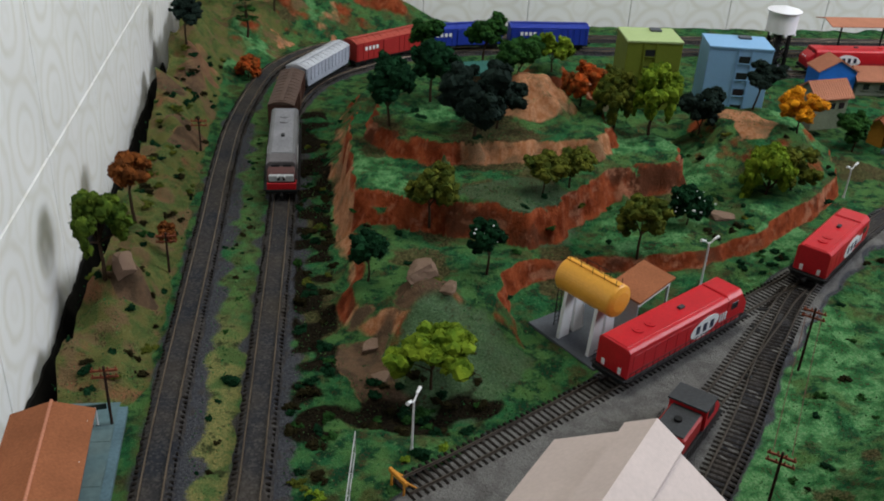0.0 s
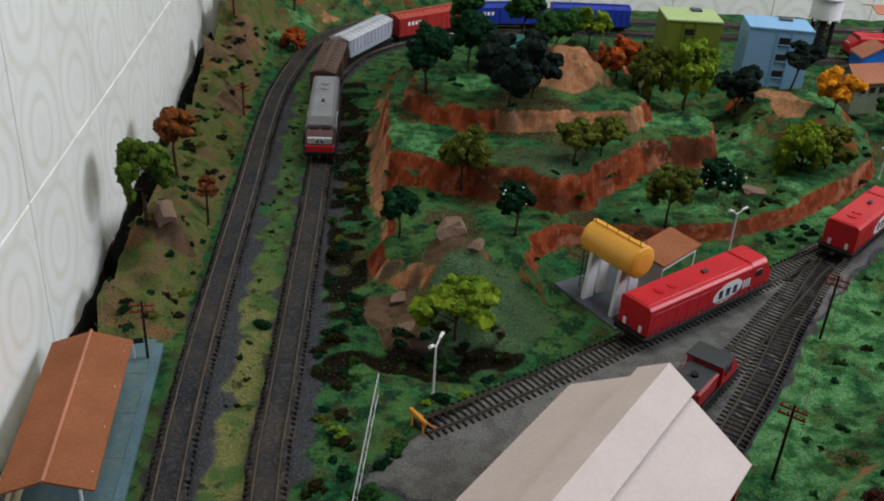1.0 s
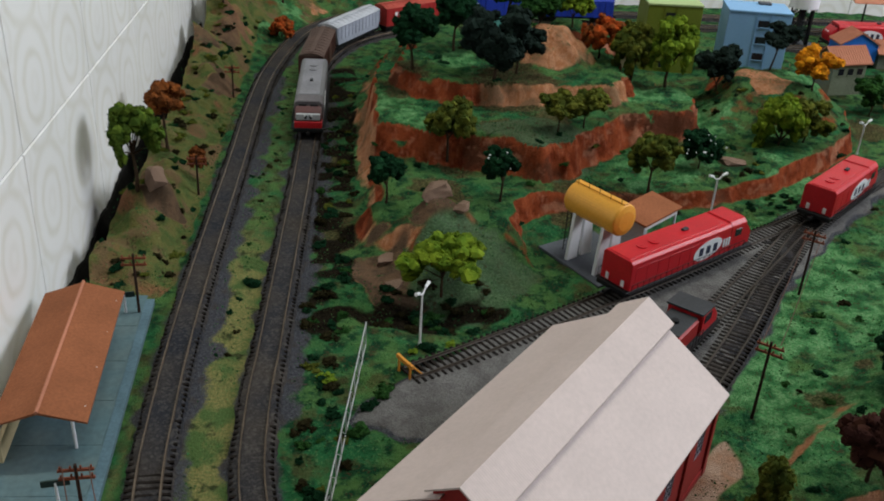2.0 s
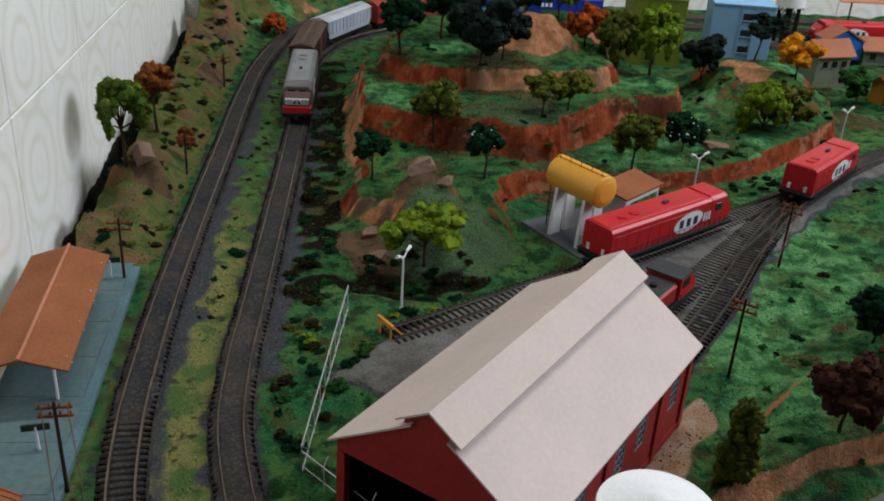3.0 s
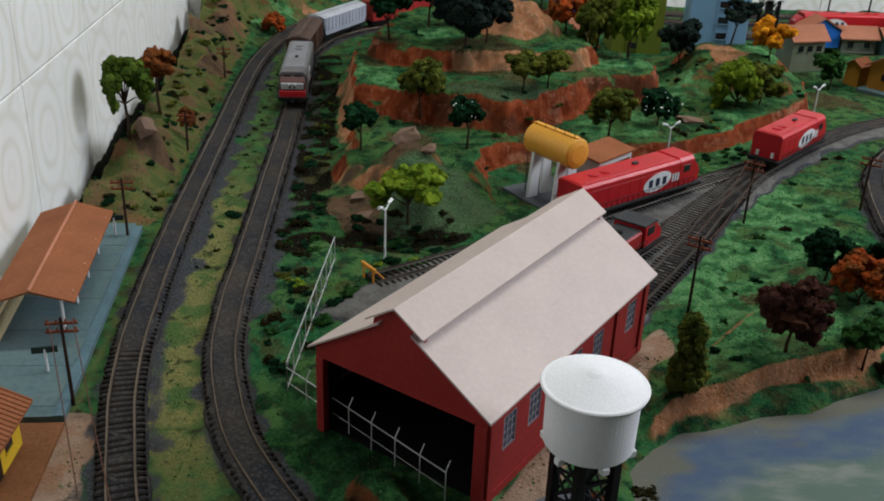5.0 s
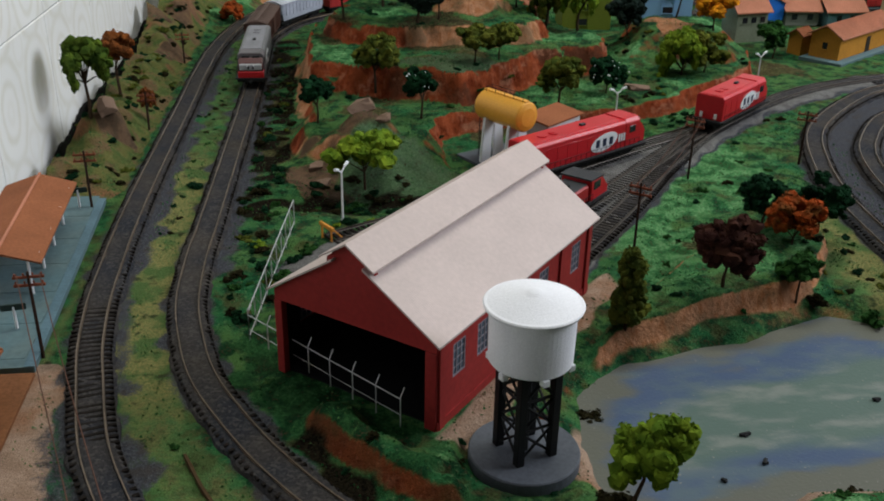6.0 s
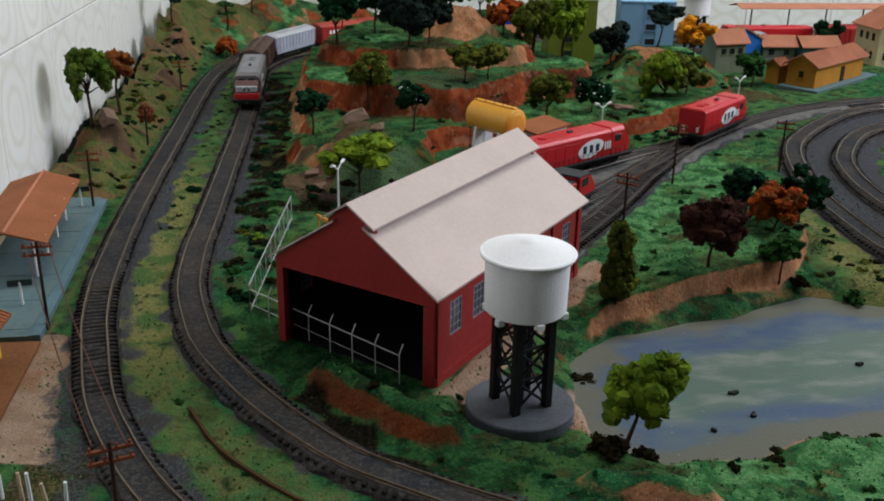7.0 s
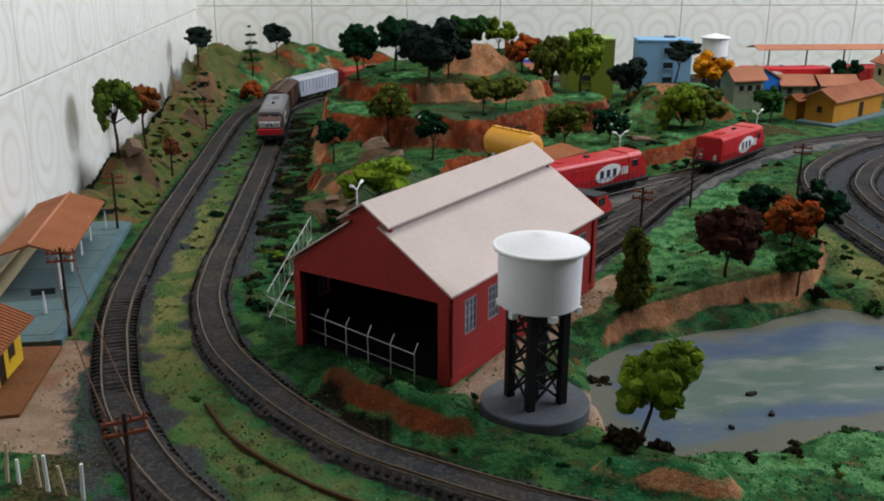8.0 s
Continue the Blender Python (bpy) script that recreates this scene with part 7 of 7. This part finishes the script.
# station at the back with its canopy and standing red locomotives
st = thing("station_canopy", "long terracotta station canopy on dark posts", "canopy", pose(1.07, 1.6800, 0.0, 0, 0, 0))
bm = bmesh.new()
box(bm, -0.22, 0.50, -0.030, 0.030, 0.0, 0.006)
part("platform", bm, PLATFORM, st)
for s in (-1, 1):
    bm = bmesh.new()
    prism(bm, [(0.0, 0.086), (s * 0.030, 0.079), (s * 0.030, 0.0775), (0.0, 0.0845)], -0.225, 0.50, "x")
    part("roof", bm, PALETILE, st)
for k in range(9):
    bm = bmesh.new()
    cyl(bm, (-0.19 + k * 0.078, 0, 0.006), (-0.19 + k * 0.078, 0, 0.083), 0.0016, segs=8)
    part("post", bm, BLACK, st)
STATION = [(0.70, 1.625), (1.0, 1.625), (1.65, 1.625)]
track(STATION, "station track in front of the long canopy", lambda x, y: False)
locomotive(pose(0.885, 1.625, RAIL_TOP, 0, 0, 180), "red locomotive with white emblem standing at the station", RED, RED, RED, RED)
wagon(pose(1.065, 1.625, RAIL_TOP), "red boxcar standing at the station", DEEPRED, DEEPRED, 0.138, False, WHITE)
wagon(pose(1.217, 1.625, RAIL_TOP), "dark brown boxcar standing at the station", BROWNCAR, BROWNCAR)

# ---- scrap and switch gear in the yard ----
r = random.Random(5)
for x, y in ((0.352, 0.800), (0.362, 0.812), (0.345, 0.788), (0.338, 0.802), (0.392, 0.872), (0.402, 0.864), (0.322, 0.742), (0.416, 0.905), (0.330, 0.760)):
    bm = bmesh.new()
    l, w, h = r.uniform(0.003, 0.008), r.uniform(0.0015, 0.003), r.uniform(0.002, 0.0045)
    box(bm, -l, l, -w, w, -0.002, h, 0.0005)
    box(bm, -l * 0.4, l * 0.5, -w * 1.5, w * 0.6, -0.002, h * 0.6, 0.0004)
    sc = part("scrap_iron", bm, BLACK)
    sc.matrix_basis = pose(x, y, 0.001, 0, r.uniform(-8, 8), r.uniform(0, 180))
    tagged(sc, "small piece of black scrap iron lying in the yard", "scrap", "scrap in the yard")
for x, y in ((0.178, 0.700), (0.205, 0.725)):
    bm = bmesh.new()
    cyl(bm, (0, 0, -0.002), (0, 0, 0.007), 0.0022, 0.0018, 10)
    cyl(bm, (0, 0, 0.007), (0, 0, 0.0085), 0.0026, 0.0010, 10)
    hy = part("hydrant", bm, RED)
    hy.location = (x, y, 0.0)
    tagged(hy, "tiny bright red hydrant standing in the yard", "hydrant", "hydrants")
for x, y, l in ((0.299, 0.395, 0.004), (0.300, 0.367, 0.003), (0.232, 0.372, 0.002), (0.405, 0.425, 0.003), (0.268, 0.352, 0.002)):
    bm = bmesh.new()
    box(bm, -l, l, -0.0012, 0.0012, 0, 0.0022, 0.0005)
    box(bm, -l * 0.5, l * 0.3, -0.0024, 0.0004, 0, 0.0016, 0.0004)
    db = part("driftwood", bm, BLACK)
    db.matrix_basis = pose(x, y, -0.0122, 0, 0, r.uniform(0, 180))
    tagged(db, "small dark piece of driftwood lying on the pond", "driftwood", "driftwood on the pond")

# ---- trees ----
mat_wall_leaf = leaf_mat("deep_lime_foliage", (0.085, 0.125, 0.016), (0.035, 0.070, 0.012))
tree(-0.2130, 0.9250, 0.088, 0.052, mat_wall_leaf, "drooping olive green tree against the tiled wall", "droop", 1, 0.42)
tree(-0.2120, 1.0750, 0.086, 0.048, RUSTLEAF, "rust brown bushy tree against the tiled wall", "clump", 2, 0.46)
tree(0.0250, 0.9350, 0.056, 0.042, DARKLEAF, "dark green round tree on the lower terrace", "round", 3, 0.35)
tree(0.1405, 0.9423, 0.062, 0.048, DARKLEAF, "dark green tree with pale specks on the lower terrace", "round", 4, 0.36, blossom=9)
tree(0.0720, 0.8000, 0.064, 0.076, LIMELEAF, "lime green spreading tree above the ditch", "spread", 5, 0.30)
tree(0.3103, 0.9930, 0.070, 0.056, OLIVELEAF, "olive green tree above the fuel tank", "round", 6, 0.40)
tree(0.3830, 1.0500, 0.048, 0.046, DARKLEAF, "dark green tree with white flowers", "round", 7, 0.2, blossom=26)
tree(0.0940, 1.0330, 0.076, 0.058, OLIVELEAF, "olive tree on the middle terrace", "round", 8, 0.30)
tree(0.2150, 1.0480, 0.050, 0.052, OLIVELEAF, "olive tree on the middle terrace", "spread", 9, 0.30)
tree(0.2480, 1.0620, 0.050, 0.050, OLIVELEAF, "olive tree on the middle terrace", "round", 10, 0.30)
tree(0.0600, 1.1680, 0.078, 0.058, DARKLEAF, "dark green tree on the hilltop", "round", 11, 0.30)
tree(0.1530, 1.1360, 0.088, 0.086, GREYLEAF, "very dark spreading tree on the hilltop", "round", 12, 0.25)
tree(0.1820, 1.1580, 0.066, 0.066, GREYLEAF, "very dark tree on the hilltop", "spread", 13, 0.30)
tree(0.1150, 1.2400, 0.08, 0.06, DARKLEAF, "dark green tree on the hilltop", "round", 14, 0.35)
tree(0.2220, 1.2500, 0.056, 0.06, GREENLEAF, "green tree on the earth knob", "round", 15, 0.15)
tree(0.2750, 1.2950, 0.056, 0.046, LIMELEAF, "yellow-green tree behind the earth knob", "round", 16, 0.25)
tree(0.3350, 1.2050, 0.085, 0.058, OLIVELEAF, "olive tree at the edge of the hill", "droop", 17, 0.30)
tree(0.3800, 1.1990, 0.096, 0.060, LIMELEAF, "yellow-green tall tree at the edge of the hill", "droop", 18, 0.25)
tree(0.3500, 1.2600, 0.078, 0.054, OLIVELEAF, "olive tree behind the hill", "round", 19, 0.30)
tree(0.2980, 1.2300, 0.058, 0.054, REDLEAF, "red-orange bushy tree on the hill", "round", 20, 0.20)
tree(0.4680, 1.2550, 0.070, 0.062, GREYLEAF, "dark grey-green tree beside the green block", "round", 21, 0.15)
tree(0.5510, 1.2900, 0.068, 0.056, GREYLEAF, "dark leaning tree in front of the blue block", "spread", 22, 0.40, lean=0.012)
tree(0.5830, 1.2200, 0.062, 0.058, ORANGELEAF, "round golden orange tree on the second hill", "round", 23, 0.25)
tree(0.5030, 1.1150, 0.066, 0.066, LIMELEAF, "lime green bushy tree on the second hill", "droop", 24, 0.12)
tree(0.5380, 1.1250, 0.062, 0.06, OLIVELEAF, "olive green bushy tree on the second hill", "round", 25, 0.15)
tree(0.7200, 1.3050, 0.060, 0.056, GREENLEAF, "dark green tree beside the low house", "round", 26, 0.20)
tree(0.2490, 0.5020, 0.068, 0.038, OLIVELEAF, "tall narrow olive tree beside the shed", "column", 27, 0.05)
tree(0.3370, 0.5410, 0.066, 0.056, MAROONLEAF, "dark maroon round tree above the pond", "round", 28, 0.25)
tree(0.4014, 0.5450, 0.046, 0.04, GREENLEAF, "small green tree at the pond bank", "spread", 29, 0.40)
tree(0.4250, 0.6100, 0.048, 0.046, REDLEAF, "red-orange bushy tree above the pond", "round", 30, 0.15)
tree(0.4150, 0.6500, 0.052, 0.048, DARKLEAF, "dark green tree behind the orange one", "round", 31, 0.20)
tree(0.4600, 0.6350, 0.06, 0.046, DARKLEAF, "dark green tree above the pond", "round", 32, 0.15)
tree(0.1965, 0.3180, 0.066, 0.046, LIMELEAF, "lime green leaning tree at the pond edge", "clump", 33, 0.34, lean=0.016)
tree(-0.2080, 1.5450, 0.072, 0.054, GREYLEAF, "dark grey-green tree in the corner of the layout", "spread", 34, 0.45)
tree(-0.1330, 1.7150, 0.098, 0.040, GREENLEAF, "layered green conifer in the corner of the layout", "layered", 35, 0.30)
tree(-0.0915, 1.8000, 0.076, 0.056, GREYLEAF, "dark round tree in the corner of the layout", "round", 36, 0.40)
tree(-0.1750, 1.0350, 0.044, 0.022, RUSTLEAF, "small rust brown tree on the bank", "droop", 37, 0.40)
tree(-0.1250, 1.5900, 0.036, 0.044, REDLEAF, "red-orange bushy tree on the corner hill", "round", 38, 0.10)
tree(0.9980, 1.5930, 0.078, 0.056, DARKLEAF, "dark green egg-shaped tree near the station", "round", 39, 0.15)
tree(0.1250, 1.3700, 0.07, 0.052, GREENLEAF, "green tree on the back of the hill", "round", 40, 0.35)
tree(0.0700, 1.3000, 0.044, 0.040, DARKLEAF, "dark green tree on the back of the hill", "round", 41, 0.30)
tree(0.2050, 1.4000, 0.08, 0.06, GREENLEAF, "green tree on the back of the hill", "round", 42, 0.30)


def rock(x, y, size, seed, label="grey-brown plaster boulder half buried in flock", material=None):
    rng = np.random.RandomState(seed)
    bm = bmesh.new()
    bmesh.ops.create_icosphere(bm, subdivisions=4, radius=1.0)
    off = [Vector(rng.normal(size=3)).normalized() for _ in range(14)]
    cut = [rng.uniform(0.35, 0.75) for _ in range(14)]
    for vtx in bm.verts:
        for o, c in zip(off, cut):
            d = vtx.co.dot(o)
            if d > c:
                vtx.co -= o * (d - c)
        vtx.co *= 1 + 0.10 * noise.noise(vtx.co * 2.5 + Vector((seed, 0, 0))) + 0.05 * noise.noise(vtx.co * 8 + Vector((seed, 3, 0)))
    ob = part("boulder", bm, material or ROCK)
    ob.matrix_basis = Matrix.LocRotScale((x, y, ground_at(x, y) + size * 0.1), Euler((0, 0, rng.uniform(0, 6))), (size, size * 0.8, size * 0.5))
    return tagged(ob, label, "rock", "boulders")


rock(0.0720, 0.9050, 0.026, 1)
rock(0.4280, 1.0640, 0.018, 2)
rock(-0.1960, 0.9350, 0.024, 3)
rock(0.0950, 0.8900, 0.015, 4)
rock(0.0300, 0.8150, 0.013, 5)
rock(0.0450, 0.8350, 0.011, 6)
rock(0.0250, 0.8600, 0.014, 7)

# ---- scrub along the lines ----
SCRUB = [(DARKLEAF, "dark green scrub bush in the flock"), (GREENLEAF, "mid green scrub bush in the flock"), (BROWNLEAF, "brownish scrub bush in the flock"), (OLIVELEAF, "olive scrub bush in the flock"), (LIMELEAF, "bright lime green scrub tuft")]
rng = random.Random(11)


FAR_SCRUB = []


def scatter(count, area, sizes, weights, clear=0.024):
    made = 0
    while made < count:
        x, y = rng.uniform(area[0], area[1]), rng.uniform(area[2], area[3])
        ax, ay = np.array([x]), np.array([y])
        if min(line_distance(ax, ay, l)[0] for l in (OUTER, INNER, MAIN, SPUR, LOOP_A, LOOP_B)) < clear:
            continue
        if polygon_inside(ax, ay, YARD)[0] > -0.004 or polygon_inside(ax, ay, POND)[0] > -0.008 or polygon_inside(ax, ay, SHED_FLAT)[0] > -0.012 or polygon_inside(ax, ay, TANK_FLAT)[0] > 0:
            continue
        leaves, label = rng.choices(SCRUB, weights)[0]
        ob = bush(x, y, rng.uniform(*sizes), leaves, label)
        if y > 1.02:
            FAR_SCRUB.append(ob)
        made += 1


scatter(96, (-0.222, -0.166, 0.80, 1.62), (0.005, 0.011), (5, 1, 4, 2, 0))
scatter(16, (-0.240, -0.200, 0.80, 1.60), (0.005, 0.010), (3, 2, 4, 4, 0))
scatter(34, (-0.125, -0.085, 0.70, 1.45), (0.003, 0.006), (5, 3, 1, 0, 0), 0.020)
scatter(60, (-0.046, -0.004, 0.70, 1.40), (0.006, 0.012), (6, 2, 4, 1, 0.3), 0.019)
scatter(22, (-0.045, 0.0, 0.54, 0.74), (0.005, 0.011), (4, 3, 4, 1, 0.5), 0.020)
scatter(26, (0.01, 0.115, 0.745, 0.81), (0.006, 0.012), (6, 2, 4, 1, 1), 0.010)
scatter(40, (0.0, 0.36, 0.88, 1.45), (0.005, 0.010), (4, 3, 2, 2, 0))
scatter(24, (0.36, 0.62, 1.00, 1.28), (0.006, 0.011), (5, 3, 2, 1, 0))
scatter(16, (0.40, 0.60, 0.97, 1.08), (0.006, 0.010), (5, 1, 4, 1, 0), 0.022)
scatter(26, (0.27, 0.52, 0.52, 0.92), (0.004, 0.009), (5, 4, 1, 0, 0))
scatter(24, (-0.10, 0.30, 0.26, 0.40), (0.003, 0.006), (4, 4, 2, 1, 0.3), 0.026)
scatter(20, (0.24, 0.45, 0.25, 0.33), (0.004, 0.008), (3, 5, 2, 1, 0), 0.03)
scatter(22, (0.42, 0.60, 0.54, 0.66), (0.004, 0.009), (4, 2, 2, 3, 0), 0.026)
bush(0.0560, 0.7180, 0.013, DARKLEAF, "dark green bush beside the street lamp")
bush(0.0430, 0.7130, 0.007, LIMELEAF, "bright lime green scrub tuft")
bush(-0.0950, 0.8200, 0.014, DARKLEAF, "dark green bush between the two tracks")
bush(0.0750, 0.7300, 0.008, LIMELEAF, "bright lime green scrub tuft")
bush(0.2080, 0.4250, 0.014, BROWNLEAF, "brown scrub beside the water tower")
bush(0.1920, 0.3220, 0.016, BROWNLEAF, "brown scrub at the foot of the pond tree")
bush(0.2100, 0.3180, 0.012, BROWNLEAF, "brown scrub at the foot of the pond tree")
bush(0.4200, 0.5480, 0.015, BROWNLEAF, "dark brown scrub at the pond bank")
bush(0.4550, 0.5280, 0.016, GREENLEAF, "mid green bush at the pond bank")
bush(0.0180, 0.6560, 0.015, GREENLEAF, "mid green bush beside the buffer stop")
bush(0.0060, 0.6400, 0.012, DARKLEAF, "dark green bush beside the fence")
bush(-0.0300, 0.5500, 0.013, DARKLEAF, "dark green bush inside the curve")
bush(0.0000, 0.6150, 0.016, GREENLEAF, "mid green bush beside the fence")

# the distant bushes become one mass of scrub
fv, ff, fm, fmats = [], [], [], []
for ob in FAR_SCRUB:
    me, m = ob.data, ob.matrix_basis
    if me.materials[0] not in fmats:
        fmats.append(me.materials[0])
    o = len(fv)
    fv += [tuple(m @ v.co) for v in me.vertices]
    ff += [tuple(o + k for k in p.vertices) for p in me.polygons]
    fm += [fmats.index(me.materials[0])] * len(me.polygons)
    bpy.data.objects.remove(ob)
scrub_me = mesh_from("scrub", fv, ff)
for leaves in fmats:
    scrub_me.materials.append(leaves)
scrub_me.polygons.foreach_set("material_index", fm)
tagged(new("scrub", scrub_me), "low dark green and brown scrub over the far hills", "scrub", kind="stuff")

# stakes of a small fence near the front
for k in range(7):
    bm = bmesh.new()
    x, y = -0.150 + 0.0085 * k + rng.uniform(-0.002, 0.002), 0.318 - 0.0042 * k + rng.uniform(-0.003, 0.003)
    cyl(bm, (0, 0, -0.002), (rng.uniform(-0.002, 0.002), rng.uniform(-0.002, 0.002), rng.uniform(0.013, 0.023)), 0.0011, 0.0009, 7)
    ob = part("fence_stake", bm, STAKE if k % 2 else WHITE)
    ob.location = (x, y, ground_at(x, y))
    tagged(ob, "pale wooden stake standing in the grass", "stake", "stakes of a small fence")

# ---- loose flock over the grass ----
def flock(count, area, leaf, leaves, seed, label, avoid=0.021):
    r = np.random.RandomState(seed)
    x, y = r.uniform(area[0], area[1], count), r.uniform(area[2], area[3], count)
    ok = np.ones(count, bool)
    for l in (OUTER, INNER, LOOP_A, LOOP_B, MAIN):
        ok &= line_distance(x, y, l) > avoid
    for poly in (YARD, POND, SHED_FLAT, TANK_FLAT):
        ok &= polygon_inside(x, y, poly) < -0.002
    ok &= ~((x < -0.155) & (y < 0.79) & (y > 0.36))
    ok &= waves(x, y, 90, seed + 5) > -0.25
    x, y = x[ok], y[ok]
    z = height(x, y)
    flatish = np.abs(height(x + 0.003, y) - z) + np.abs(height(x, y + 0.003) - z) < 0.0034
    x, y, z = x[flatish], y[flatish], z[flatish]
    n = len(x)
    base = np.stack([x, y, z], 1)
    s = leaf * r.uniform(0.5, 1.4, (n, 1))
    a = r.normal(size=(n, 3))
    a[:, 2] *= 0.4
    a /= np.linalg.norm(a, axis=1)[:, None]
    up = np.stack([r.uniform(-0.6, 0.6, n), r.uniform(-0.6, 0.6, n), np.ones(n)], 1)
    tri = np.stack([base - a * s * 0.7, base + a * s * 0.7, base + up * s], 1).reshape(-1, 3)
    me = bpy.data.meshes.new("flock")
    me.from_pydata(tri.tolist(), [], np.arange(3 * n).reshape(-1, 3).tolist())
    me.materials.append(leaves)
    return tagged(new("grass_flock", me), label, "grass", kind="stuff")


FLOCK_A = leaf_mat("green_flock", (0.032, 0.135, 0.044), (0.022, 0.10, 0.036), 0.4)
FLOCK_B = leaf_mat("pale_flock", (0.11, 0.20, 0.07), (0.07, 0.16, 0.05), 0.4)
flock(36000, (-0.24, 0.62, 0.20, 1.55), 0.0013, FLOCK_A, 61, "short green grass flock over the layout")
flock(26000, (-0.24, 0.62, 0.20, 1.30), 0.0011, FLOCK_B, 62, "pale green grass flock over the layout")
